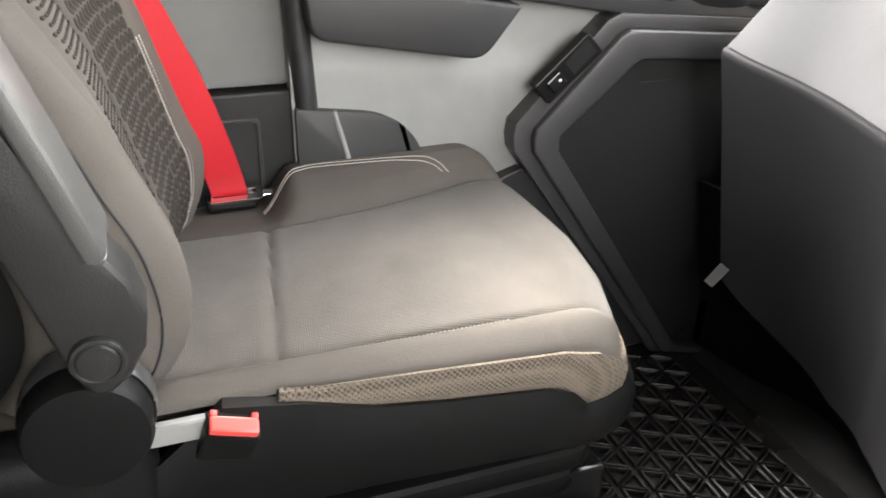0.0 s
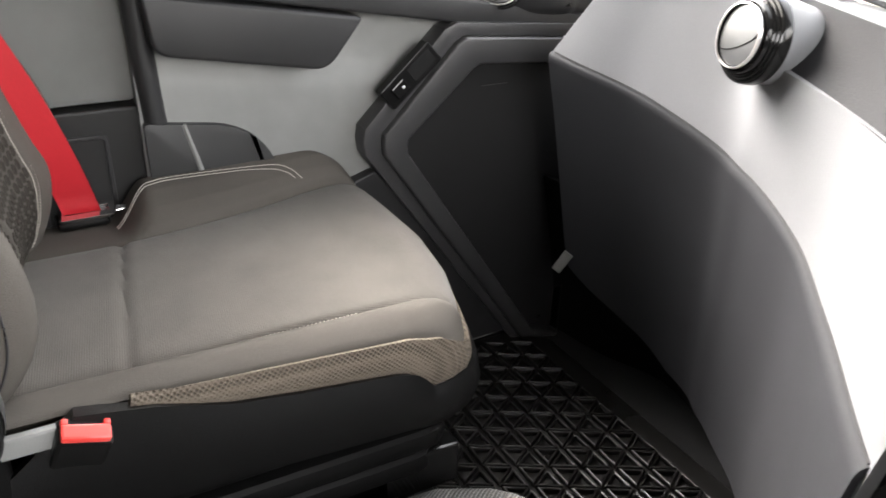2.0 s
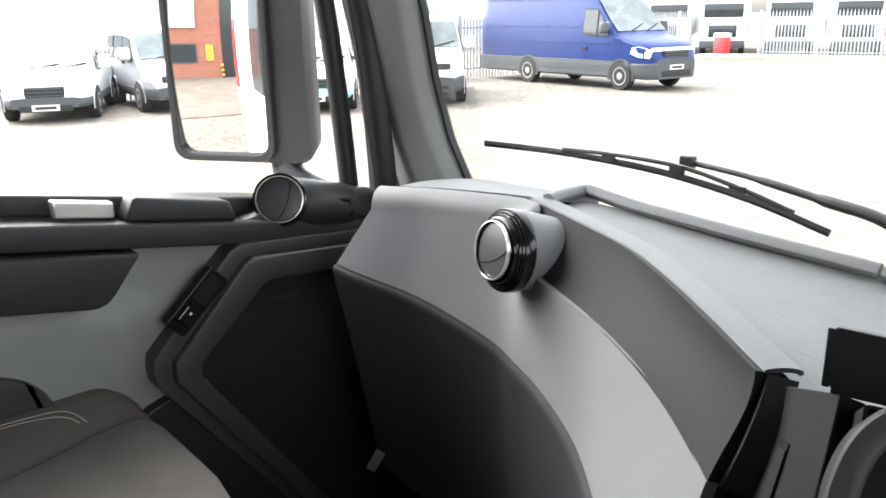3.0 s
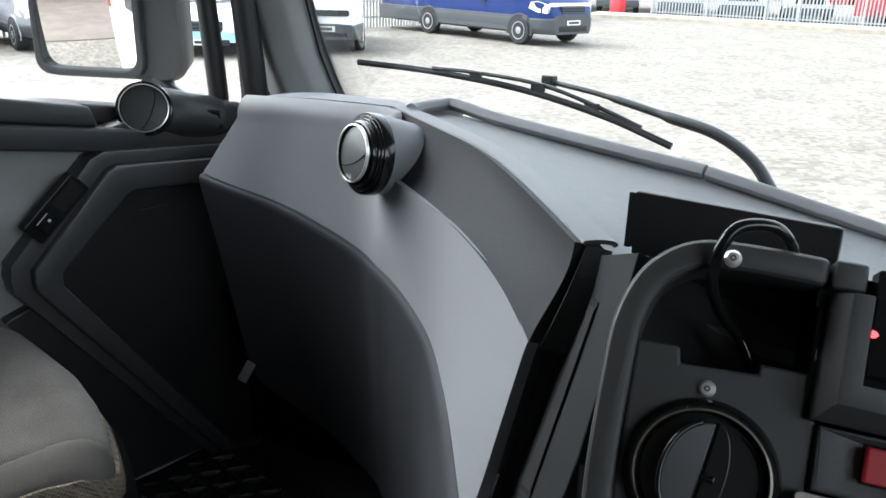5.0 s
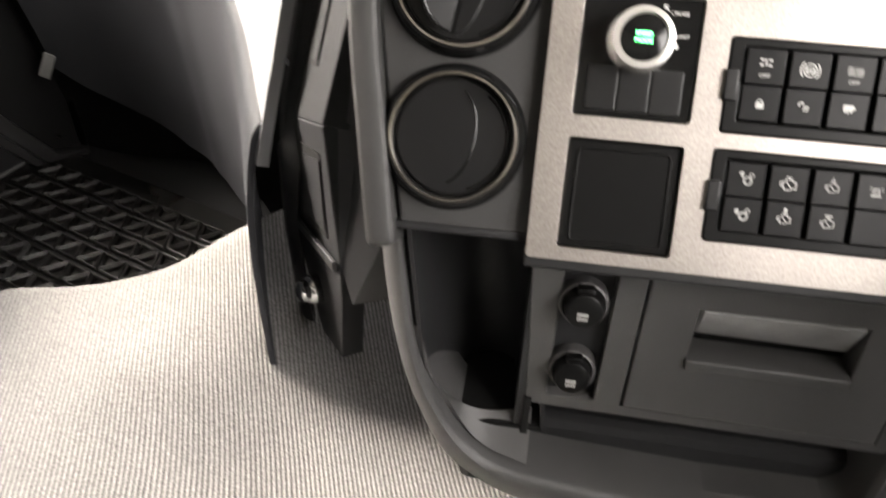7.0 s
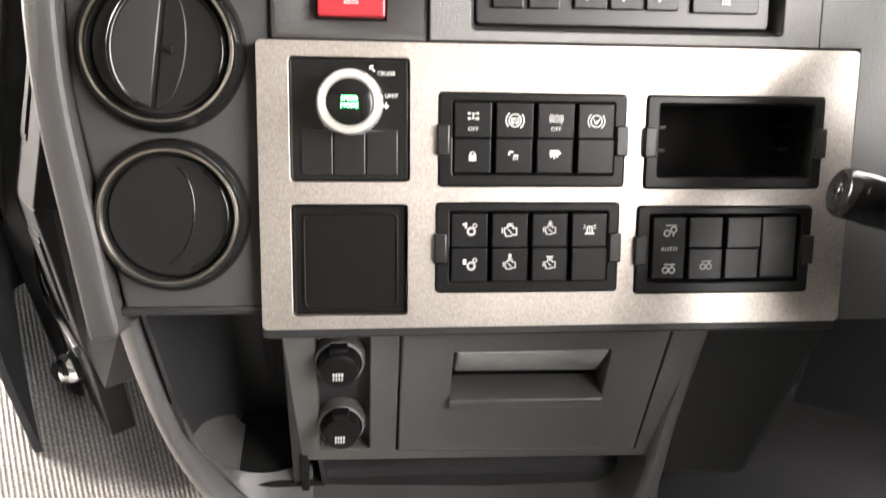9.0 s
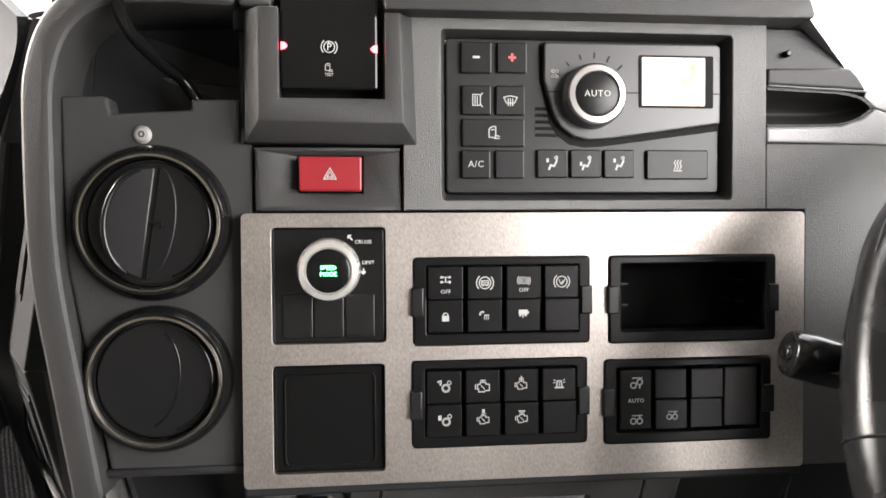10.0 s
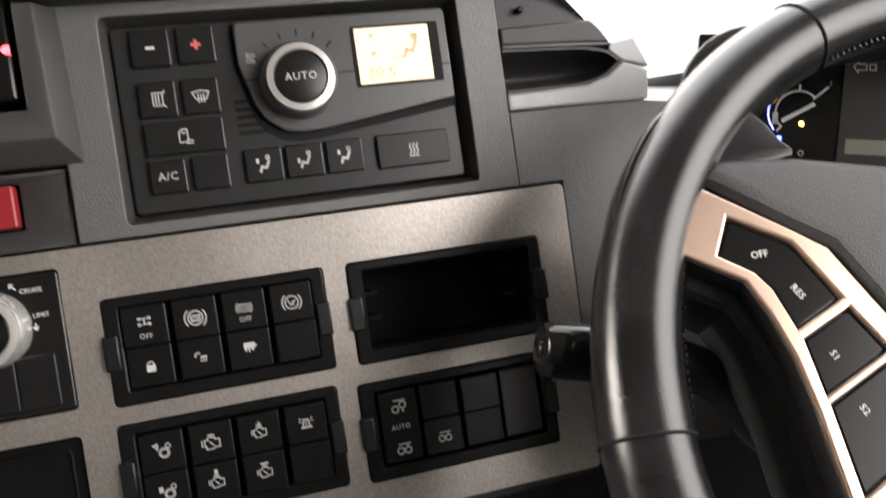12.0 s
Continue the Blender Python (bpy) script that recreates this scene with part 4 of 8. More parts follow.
def band(path, hi, lo, bulge=0.004):
    """A skirt that follows a plan path, between two heights."""
    n = len(path) - 1
    def fn(a, b):
        k = a * n
        i = min(int(k), n - 1)
        p = Vector((*path[i], 0)).lerp(Vector((*path[i + 1], 0)), k - i)
        d = (Vector((*path[i + 1], 0)) - Vector((*path[i], 0))).normalized()
        h, l = hi(p.y, p.x), lo(p.y, p.x)
        return Vector((p.x + d.y * bulge * math.sin(math.pi * b), p.y - d.x * bulge * math.sin(math.pi * b), l + (h - l) * b))
    return fn


MESHMAT = bpy.data.materials.new("tan_spacer_mesh_cells")
MESHMAT.use_nodes = True
mn, ml = MESHMAT.node_tree.nodes, MESHMAT.node_tree.links
mb = mn["Principled BSDF"]
mb.inputs["Roughness"].default_value, mb.inputs["Specular IOR Level"].default_value = 0.85, 0.15
mco = mn.new("ShaderNodeTexCoord")
mmap = mn.new("ShaderNodeMapping")
mmap.inputs["Scale"].default_value, mmap.inputs["Rotation"].default_value = (1, 1, 1.1), (radians(45), 0, 0)
ml.new(mco.outputs["Object"], mmap.inputs[0])
vor = mn.new("ShaderNodeTexVoronoi")
vor.inputs["Scale"].default_value, vor.inputs["Randomness"].default_value = 270, 0.1
ml.new(mmap.outputs[0], vor.inputs["Vector"])
vr = mn.new("ShaderNodeMapRange")
vr.inputs["From Min"].default_value, vr.inputs["From Max"].default_value = 0.15, 0.6
ml.new(vor.outputs["Distance"], vr.inputs["Value"])
mm = mn.new("ShaderNodeMixRGB")
mm.inputs[1].default_value, mm.inputs[2].default_value = (0.060, 0.050, 0.040, 1), (0.125, 0.104, 0.082, 1)
ml.new(vr.outputs[0], mm.inputs[0])
ml.new(mm.outputs[0], mb.inputs["Base Color"])
mbump = mn.new("ShaderNodeBump")
mbump.inputs["Strength"].default_value, mbump.inputs["Distance"].default_value = 1.0, 0.0015
ml.new(vr.outputs[0], mbump.inputs["Height"])
ml.new(mbump.outputs[0], mb.inputs["Normal"])
part("mesh_skirt", sheet(band(rim_path(0.0, 0.058), mesh_high, mesh_low), 120, 10, -0.006), MESHMAT, seat, "tan honeycomb mesh skirt")
part("front_roll", sheet(band(rim_path(0.004, 0.2), lambda y, x: lerp([(0.2, 0.372), (0.32, 0.365), (0.40, 0.34)], y), lambda y, x: 0.30), 80, 6, -0.004), BOLSTER, seat)
SHELL = material("black_seat_shell", (0.0045, 0.0045, 0.0045), 0.45, bump=0.3, bump_scale=900, stain=0.15, spec=0.12)
shell_high = lambda y, x: mesh_low(y, x) + 0.003
part("seat_shell", sheet(band(rim_path(0.004, -0.16), lambda y, x: shell_high(y, x) if y > 0.0 else 0.34, lambda y, x: 0.296 - 0.02 * max(0, y) / 0.4, 0.006), 90, 8, -0.02), SHELL, seat, "black plastic seat shell")
part("seat_pan", box(-0.99, -0.535, -0.16, 0.375, 0.265, 0.30, 0.012, 3), SHELL, seat)
part("shell_ledge", tube(curve([(-0.513, 0.0, 0.322), (-0.512, 0.03, 0.315), (-0.510, 0.06, 0.305), (-0.514, 0.16, 0.298), (-0.52, 0.30, 0.285), (-0.525, 0.355, 0.281)]), 0.006, 8, 0.6), SHELL, seat)
for z, w, y1 in ((0.255, 0.0, 0.372), (0.225, 0.012, 0.380), (0.19, 0.006, 0.372)):
    part("bellows_rib", prism(rounded(-0.97, -0.2, -0.548 + w, y1, 0.035), z - 0.017, z + 0.014, 0.011, 3), SHELL, seat)
part("pedestal", box(-0.94, -0.57, -0.18, 0.345, 0.0, 0.185, 0.015), SHELL, seat)
part("foot_plate", box(-0.60, -0.545, 0.30, 0.392, 0.145, 0.20, 0.004), GLOSS, seat, "glossy black corner bracket")

# backrest: its front, hollow in the middle, swells forward low down and reclines above
BACK = [(0.33, -0.045), (0.36, -0.030), (0.40, -0.012), (0.43, -0.004), (0.465, -0.003), (0.50, -0.013), (0.595, -0.036), (0.635, -0.048), (0.70, -0.078), (0.85, -0.15), (1.05, -0.25)]
NEAR = [(0.33, -0.085), (0.36, -0.058), (0.38, -0.036), (0.393, -0.025), (0.41, -0.011), (0.428, -0.001), (0.45, 0.005), (0.475, 0.006), (0.50, 0.003), (0.525, -0.003), (0.565, -0.020), (0.607, -0.036), (0.648, -0.060), (0.70, -0.092), (0.85, -0.160), (1.05, -0.262)]
FAR = [(0.33, -0.02), (0.354, 0.003), (0.39, 0.030), (0.429, 0.049), (0.47, 0.061), (0.501, 0.062), (0.53, 0.056), (0.565, 0.043), (0.645, 0.003), (0.75, -0.05), (0.9, -0.13), (1.05, -0.21)]


def smooth_table(table):
    return [(p.x, p.y) for p in curve([(z, y, 0) for z, y in table], 5)]


BACK, NEAR, FAR = smooth_table(BACK), smooth_table(NEAR), smooth_table(FAR)


def back_y(x, z):
    if x > -0.64:
        k = min(1, (x + 0.64) / 0.068)
        k = k * k * (3 - 2 * k)
        return lerp(BACK, z) * (1 - k) + lerp(NEAR, z) * k
    return lerp(BACK, z) + lerp([(-0.95, 0.06), (-0.90, 0.040), (-0.87, 0.028), (-0.80, 0.010), (-0.70, 0.0), (-0.64, 0.0), (-0.60, 0.006)], x)


def back_skin(x0, x1):
    def fn(a, b):
        x = x0 + (x1 - x0) * a
        z = 0.34 + 0.70 * b
        e = min(a, 1 - a) * abs(x1 - x0)
        return Vector((x, back_y(x, z) - 0.004 * math.exp(-e / 0.004), z))
    return fn


centre = part("back_centre", sheet(back_skin(-0.868, -0.70), 30, 70, 0.02), material("dark_dimple_cloth", (0.046, 0.0415, 0.036), 0.85, bump=0.4, bump_scale=900, stain=0.1, spec=0.15), seat, "darker dimpled backrest centre")
back_mesh = part("back_mesh", sheet(back_skin(-0.70, -0.61), 16, 70, 0.02), BOLSTER, seat, "tan mesh strip of the backrest")
part("back_side", sheet(back_skin(-0.925, -0.868), 12, 70, 0.02), BOLSTER, seat)
part("back_side", sheet(back_skin(-0.61, -0.572), 12, 70, 0.02), BOLSTER, seat)
# dark colour that stands in for the shade inside dimples and mesh slots
HOLE = material("dimple_and_slot_shade", (0.024, 0.021, 0.018), 0.9, spec=0.1)


def dots(places, rx, rz, n=10):
    """Small low ovals lying on the backrest, as one mesh."""
    bm = bmesh.new()
    for x, z in places:
        p = Vector((x, back_y(x, z), z))
        u = (Vector((x + 0.004, back_y(x + 0.004, z), z)) - p).normalized()
        v = (Vector((x, back_y(x, z + 0.004), z + 0.004)) - p).normalized()
        w = v.cross(u).normalized()
        w = w if w.y > 0 else -w
        ring = [bm.verts.new(p + w * 0.0006 + u * rx * math.cos(2 * math.pi * k / n) + v * rz * math.sin(2 * math.pi * k / n)) for k in range(n)]
        foot = [bm.verts.new(q.co - w * 0.002) for q in ring]
        bm.faces.new(ring)
        for k in range(n):
            bm.faces.new((ring[k], foot[k], foot[(k + 1) % n], ring[(k + 1) % n]))
    bmesh.ops.recalc_face_normals(bm, faces=bm.faces[:])
    return bm


def on_back(x, z):
    """A pose on the backrest's face, its z axis pointing out of the cloth."""
    p = Vector((x, back_y(x, z), z))
    u = (Vector((x + 0.004, back_y(x + 0.004, z), z)) - p).normalized()
    v = (Vector((x, back_y(x, z + 0.004), z + 0.004)) - p).normalized()
    w = v.cross(u).normalized()
    w = w if w.y > 0 else -w
    return Matrix.Translation(p) @ Matrix((u, w.cross(u), w)).transposed().to_4x4()


# low discs on the cloth, darkened in place of shaded hollows
first = part("dimple", lathe([(0.0064, -0.0015), (0.0062, 0.0005), (0.0056, 0.0007), (0.0044, 0.0003)], 12), HOLE, centre, "low disc darkened as a dimple's shade", m=on_back(-0.859, 0.400))
for k in range(1, 300):
    i, j = divmod(k, 10)
    dimple = new("dimple", first.data)
    dimple.parent = centre
    dimple.matrix_basis = on_back(-0.859 + 0.0150 * j + (0.0075 if i % 2 else 0.0), 0.400 + 0.0128 * i) @ on_back(-0.859, 0.400).inverted()
tagged(part("mesh_lining", dots([(-0.694 + 0.0098 * j + (0.0049 if i % 2 else 0.0), 0.36 + 0.0058 * i) for i in range(80) for j in range(8)], 0.0034, 0.0017), HOLE, back_mesh), "dark ovals painted as the shade in the mesh slots", kind="stuff")


def wing(xc, table, w, depth):
    """A padded side of the backrest, its front following a profile."""
    rings = []
    for i in range(41):
        z = 0.335 + 0.70 * i / 40
        y = lerp(table, z)
        rings.append([Vector((xc + w * math.cos(2 * math.pi * j / 24), y - depth + depth * math.sin(2 * math.pi * j / 24), z)) for j in range(24)])
    return loft(rings)


part("back_bolster", wing(-0.572, NEAR, 0.040, 0.060), BOLSTER, seat)
part("wing_seam", tube([(-0.5395, lerp(NEAR, z) - 0.0240, z) for z in [0.40 + 0.30 * i / 30 for i in range(31)]], 0.0012, 6), GAP, seat, "dark sewn seam down the bolster")
part("back_bolster", wing(-0.945, FAR, 0.040, 0.075), BOLSTER, seat)
part("back_shell", prism([(-0.20, 0.30), (-0.10, 0.33), (-0.065, 0.40), (-0.06, 0.48), (-0.11, 0.62), (-0.30, 1.04), (-0.40, 1.04), (-0.24, 0.5)], -0.93, -0.575, 0.02, 2), SHELL, seat, "black backrest shell", m=SIDE)
for dx in (-0.868, -0.876):
    for i in range(60):
        ends = [0.385 + 0.0036 * (i + k) for k in (0.0, 0.38, 0.76)]
        part("stitch", tube([(dx - 0.004 * math.sin((z - 0.40) / 0.2 * math.pi), back_y(dx, z) + h, z) for z, h in zip(ends, (0.0, 0.0010, 0.0))], 0.0004, 5), STITCH, seat)
for off in (0.0, 0.007):
    pts = curve([(q[0] - off, q[1], 0) for q in ((-0.90, 0.105), (-0.918, 0.133), (-0.928, 0.158), (-0.932, 0.178), (-0.932, 0.24), (-0.931, 0.30))] + [(-0.928 - off, 0.322 + off, 0), (-0.918, 0.340 + off * 1.3, 0)], 14)
    for p, q, r in list(zip(pts, pts[1:], pts[2:]))[::2]:
        part("stitch", tube([(v.x, v.y, seat_z(v.x, v.y) + h) for v, h in ((p, 0.0), (q, 0.0008), (r, 0.0))], 0.00042, 5), STITCH, seat)

# folded armrest on the tunnel side
AR = [(-0.128, 0.76), (-0.092, 0.67), (-0.066, 0.607), (-0.048, 0.556), (-0.041, 0.552), (-0.030, 0.534), (-0.0235, 0.508), (-0.027, 0.486), (-0.040, 0.465), (-0.052, 0.456), (-0.066, 0.455), (-0.076, 0.478), (-0.098, 0.556), (-0.135, 0.66), (-0.17, 0.75)]
COVER = [(-0.104, 0.762), (-0.074, 0.669), (-0.057, 0.617), (-0.040, 0.563), (-0.040, 0.556), (-0.048, 0.549), (-0.054, 0.554), (-0.080, 0.639), (-0.096, 0.69), (-0.122, 0.762)]
ARMGREY = material("charcoal_armrest_plastic", (0.013, 0.013, 0.013), 0.4, bump=0.3, bump_scale=900, stain=0.1, spec=0.3)
armrest = part("armrest", prism(AR, -0.515, -0.466, 0.007, 3), ARMGREY, seat, "dark grey folded armrest", m=SIDE)
part("armrest_cover", prism(COVER, -0.518, -0.460, 0.0055, 3), material("worn_grey_cover", (0.055, 0.055, 0.054), 0.33, bump=0.3, bump_scale=900, stain=0.12, spec=0.5), armrest, "worn paler armrest cover", m=SIDE)
part("pivot_cap", lathe([(0.0175, -0.004), (0.0175, 0.003), (0.0165, 0.0052), (0.0145, 0.0055), (0.0135, 0.0045), (0.012, 0.0062), (0.004, 0.0068)], 36), ARMGREY, armrest, "round black pivot cap", m=Matrix.Translation((-0.466, -0.057, 0.485)) @ Matrix.Rotation(radians(90), 4, "Y"))
part("hinge_drum", lathe([(0.040, -0.03), (0.044, -0.022), (0.044, 0.018), (0.041, 0.024), (0.030, 0.026), (0.006, 0.026)], 44), SHELL, seat, "round black hinge drum", m=Matrix.Translation((-0.506, -0.076, 0.412)) @ Matrix.Rotation(radians(90), 4, "Y"))
part("hinge_sleeve", lathe([(0.0455, -0.026), (0.0465, -0.020), (0.0465, -0.004), (0.0455, 0.0)], 44, True), FRAMEGREY, seat, "grey sleeve round the hinge", m=Matrix.Translation((-0.506, -0.076, 0.412)) @ Matrix.Rotation(radians(90), 4, "Y"))
part("recliner_cover", box(-0.545, -0.49, -0.22, -0.035, 0.22, 0.40, 0.03, 3), SHELL, seat, "black recliner cover")

# seat belt
belt = thing("seat_belt", "bright red seat belt hanging beside the backrest", "seat belt", (-0.95, 0.05, 0.36))
line = curve([(-0.950, 0.074, 0.372), (-0.920, 0.057, 0.450), (-0.905, 0.033, 0.533), (-0.900, 0.003, 0.612), (-0.900, -0.038, 0.706), (-0.907, -0.102, 0.856), (-0.93, -0.17, 1.1)])
part("webbing", loft([[p + Vector((0.0016 * c, 0, 0)) + d * 0.0215 for c, d in ((1, w), (1, -w), (-1, -w), (-1, w))] for p, w in [(p, Vector((0.15, 0.95, 0.28))) for p in line]]), RED, belt)
TONGUE = Matrix.Translation((-0.940, 0.076, 0.3870)) @ Matrix.Rotation(radians(90), 4, "Z") @ Matrix.Rotation(radians(12), 4, "X")
tongue = part("tongue", framed(rounded(-0.034, -0.015, 0.034, 0.015, 0.006), rounded(-0.026, -0.004, 0.026, 0.009, 0.002), -0.0018, 0.0018, 0.0008), CHROME, belt, "chromed belt tongue", m=TONGUE)
part("tongue_cover", prism(rounded(-0.036, -0.018, 0.026, 0.012, 0.007), -0.012, -0.0022, 0.003), SWITCH, tongue, "black moulded cover", m=TONGUE)
part("tongue_blade", box(-0.948, -0.932, 0.098, 0.124, 0.3835, 0.3870, 0.001), CHROME, belt, "chromed belt tongue")
part("anchor_cover", box(-0.985, -0.935, -0.01, 0.055, 0.31, 0.362, 0.012, 3), BLACK, belt, "black anchor cover")
buckle = thing("belt_buckle", "black belt buckle with a red release button", "belt buckle", (-0.505, 0.015, 0.32))
BM = Matrix.Translation((-0.503, 0.019, 0.380)) @ Matrix.Rotation(radians(-18), 4, "X") @ Matrix.Rotation(radians(22), 4, "Y")
part("body", box(-0.012, 0.012, -0.021, 0.021, -0.085, 0.008, 0.004), SWITCH, buckle, m=BM)
part("release_button", merge(box(-0.0035, 0.0105, -0.0185, 0.0185, 0.002, 0.0125, 0.002), box(-0.0085, -0.0030, -0.0185, -0.0130, 0.002, 0.0125, 0.0015), box(-0.0085, -0.0030, 0.0130, 0.0185, 0.002, 0.0125, 0.0015)), REDBUT, buckle, "red release button", m=BM)
part("slot", box(-0.0105, -0.0035, -0.0135, 0.0135, 0.004, 0.0092, 0.001), DEEP, buckle, m=BM)
part("stalk", box(-0.512, -0.504, -0.042, 0.004, 0.374, 0.394, 0.003), GREY, buckle, "pale grey buckle strap")

# ---- centre console, in its own frame: x along it, y up its slope, z out towards the driver ----
K = Matrix(((0.91794, -0.15844, 0.36371, 0.05953), (0.39456, 0.46007, -0.79539, 0.54003), (-0.04131, 0.87363, 0.48484, 0.55683), (0, 0, 0, 1)))


def at(u, v, n=0.0):
    return K @ Matrix.Translation((u, v, n))


def plate(outer, holes, z0, z1, r=0.0):
    """A flat plate with openings cut through it."""
    bm = bmesh.new()
    edges = []
    for o in [outer] + list(holes):
        vs = [bm.verts.new((x, y, z0)) for x, y in o]
        edges += [bm.edges.new((a, b)) for a, b in zip(vs, vs[1:] + vs[:1])]
    bmesh.ops.triangle_fill(bm, use_beauty=True, use_dissolve=False, edges=edges)
    ext = bmesh.ops.extrude_face_region(bm, geom=bm.faces[:])
    bmesh.ops.translate(bm, verts=[v for v in ext["geom"] if isinstance(v, bmesh.types.BMVert)], vec=(0, 0, z1 - z0))
    bmesh.ops.recalc_face_normals(bm, faces=bm.faces[:])
    if r:
        rims = [e for e in bm.edges if len(e.link_faces) == 2 and e.calc_face_angle(0) > radians(60) and abs(e.verts[0].co.z - z1) < 1e-5 and abs(e.verts[1].co.z - z1) < 1e-5]
        bmesh.ops.bevel(bm, geom=rims, offset=r, segments=2, profile=0.5, affect="EDGES", clamp_overlap=True)
    return hard(bm)


def tray(x0, y0, x1, y1, z0, z1, wall=0.002):
    """An open box, its mouth at z1."""
    o = rounded(x0 - wall, y0 - wall, x1 + wall, y1 + wall, 0.003)
    i = rounded(x0, y0, x1, y1, 0.0015)
    return merge(framed(o, i, z0, z1), prism(o, z0 - 0.002, z0))


# small white symbols, drawn from bars, rings and lines in a square from -1 to 1
def symbol(shapes, size, m, parent, mat=None, name="symbol"):
    parts_ = []
    h = 0.00025
    for s in shapes:
        if s[0] == "r":
            parts_.append(prism([(s[1], s[2]), (s[3], s[2]), (s[3], s[4]), (s[1], s[4])], 0, h / size))
        elif s[0] == "p":
            parts_.append(prism(s[1], 0, h / size))
        else:
            if s[0] == "o":
                pts = [(s[1] + s[3] * math.cos(radians(a)), s[2] + s[3] * math.sin(radians(a))) for a in range(s[5], s[6] + 1, 15)]
                w = s[4]
            else:
                pts, w = s[1], s[2]
            for (xa, ya), (xb, yb) in zip(pts, pts[1:]):
                d = Vector((xb - xa, yb - ya))
                if d.length < 1e-6:
                    continue
                e = Vector((-d.y, d.x)).normalized() * w / 2
                t = d.normalized() * w * 0.3
                parts_.append(prism([(xa - t.x + e.x, ya - t.y + e.y), (xa - t.x - e.x, ya - t.y - e.y), (xb + t.x - e.x, yb + t.y - e.y), (xb + t.x + e.x, yb + t.y + e.y)], 0, h / size))
    return part(name, merge(*parts_), mat or WHITE, parent, m=m @ Matrix.Scale(size, 4), flat=True)


RING = lambda x, y, r, w=0.12: ("o", x, y, r, w, 0, 360)
ARC = lambda x, y, r, a, b, w=0.12: ("o", x, y, r, w, a, b)
LINE = lambda *p, w=0.12: ("l", list(p), w)
BAR = lambda *p: ("r", *p)
BRAKE = [RING(0, 0, 0.62), ARC(0, 0, 0.92, -50, 50), ARC(0, 0, 0.92, 130, 230)]
ENGINE = [LINE((-0.7, 0.3), (-0.35, 0.3), (-0.35, 0.55), (0.35, 0.55), (0.35, 0.3), (0.8, 0.3), (0.8, -0.5), (0.3, -0.5), (0.15, -0.65), (-0.55, -0.65), (-0.55, -0.3), (-0.7, -0.3), (-0.7, 0.3)), LINE((-0.95, -0.3), (-0.95, 0.3)), LINE((0, 0.55), (0, 0.8)), LINE((-0.3, 0.8), (0.3, 0.8)), LINE((-0.2, 0.1), (0.2, -0.3))]
GEAR = [RING(0.25, -0.2, 0.5, 0.3), RING(0.75, 0.6, 0.26, 0.16)]
AXLE = [BAR(-0.9, 0.55, -0.5, 0.9), BAR(0.5, 0.55, 0.9, 0.9), BAR(-0.9, -0.3, -0.5, 0.1), BAR(0.5, -0.3, 0.9, 0.1), BAR(-0.9, 0.65, 0.9, 0.78), BAR(-0.9, -0.16, 0.9, -0.04), BAR(-0.1, -0.1, 0.1, 0.75)]
LOCK = [BAR(-0.6, -0.8, 0.6, 0.15), ARC(0, 0.2, 0.4, 0, 180, 0.2)]
LAMPS = [ARC(-0.4, 0.3, 0.4, 60, 200, 0.3), BAR(-0.1, 0.0, 0.8, 0.2), LINE((0, -0.1), (-0.1, -0.6)), LINE((0.3, -0.1), (0.25, -0.6)), LINE((0.6, -0.1), (0.6, -0.6))]
TRAILER = [BAR(-0.8, -0.1, 0.7, 0.7), BAR(0.7, 0.1, 0.95, 0.4), BAR(-0.7, -0.4, -0.4, -0.1), BAR(-0.2, -0.6, 0.0, -0.1), BAR(0.2, -0.4, 0.5, -0.1)]
BEACON = [BAR(-0.7, -0.7, 0.7, -0.45), LINE((-0.4, -0.45), (-0.3, 0.4), (0.3, 0.4), (0.4, -0.45), w=0.2), LINE((-0.9, 0.2), (-0.6, 0.2)), LINE((0.6, 0.2), (0.9, 0.2)), LINE((-0.85, 0.6), (-0.6, 0.5)), LINE((0.85, 0.6), (0.6, 0.5)), LINE((0, -0.4), (0, 0.2))]
WHEELS = [RING(-0.4, -0.45, 0.38, 0.18), RING(0.5, -0.45, 0.38, 0.18), BAR(-0.6, 0.25, 0.9, 0.4), LINE((0.5, 0.3), (0.5, -0.1), w=0.2)]
WHEEL_UP = [RING(-0.4, -0.45, 0.38, 0.18), RING(0.5, 0.0, 0.38, 0.18), BAR(-0.6, 0.5, 0.9, 0.65), LINE((0.5, -0.4), (0.5, -0.8), w=0.2)]
HEAT = [LINE((x - 0.1, -0.6), (x + 0.12, -0.2), (x - 0.12, 0.2), (x + 0.1, 0.6), w=0.14) for x in (-0.4, 0, 0.4)] + [BAR(-0.6, -0.9, 0.6, -0.75)]
FAN = [LINE((-0.6, 0.6), (0.6, -0.6)), RING(-0.35, 0.45, 0.28), RING(0.35, -0.45, 0.28), RING(0.4, 0.4, 0.25), RING(-0.4, -0.4, 0.25)]
SCREEN = [LINE((-0.9, 0.4), (0, 0.6), (0.9, 0.4), (0.55, -0.35), (-0.55, -0.35), (-0.9, 0.4)), LINE((-0.3, -0.7), (-0.3, 0.2)), LINE((0, -0.7), (0, 0.2)), LINE((0.3, -0.7), (0.3, 0.2))]
MIRR = [LINE((-0.5, 0.7), (0.5, 0.7), (0.5, -0.7), (-0.5, -0.7), (-0.5, 0.7)), LINE((0.8, 0.9), (0.5, 0.5)), LINE((0.8, -0.9), (0.5, -0.5)), LINE((-0.2, -0.5), (-0.2, 0.5)), LINE((0.1, -0.5), (0.1, 0.5))]
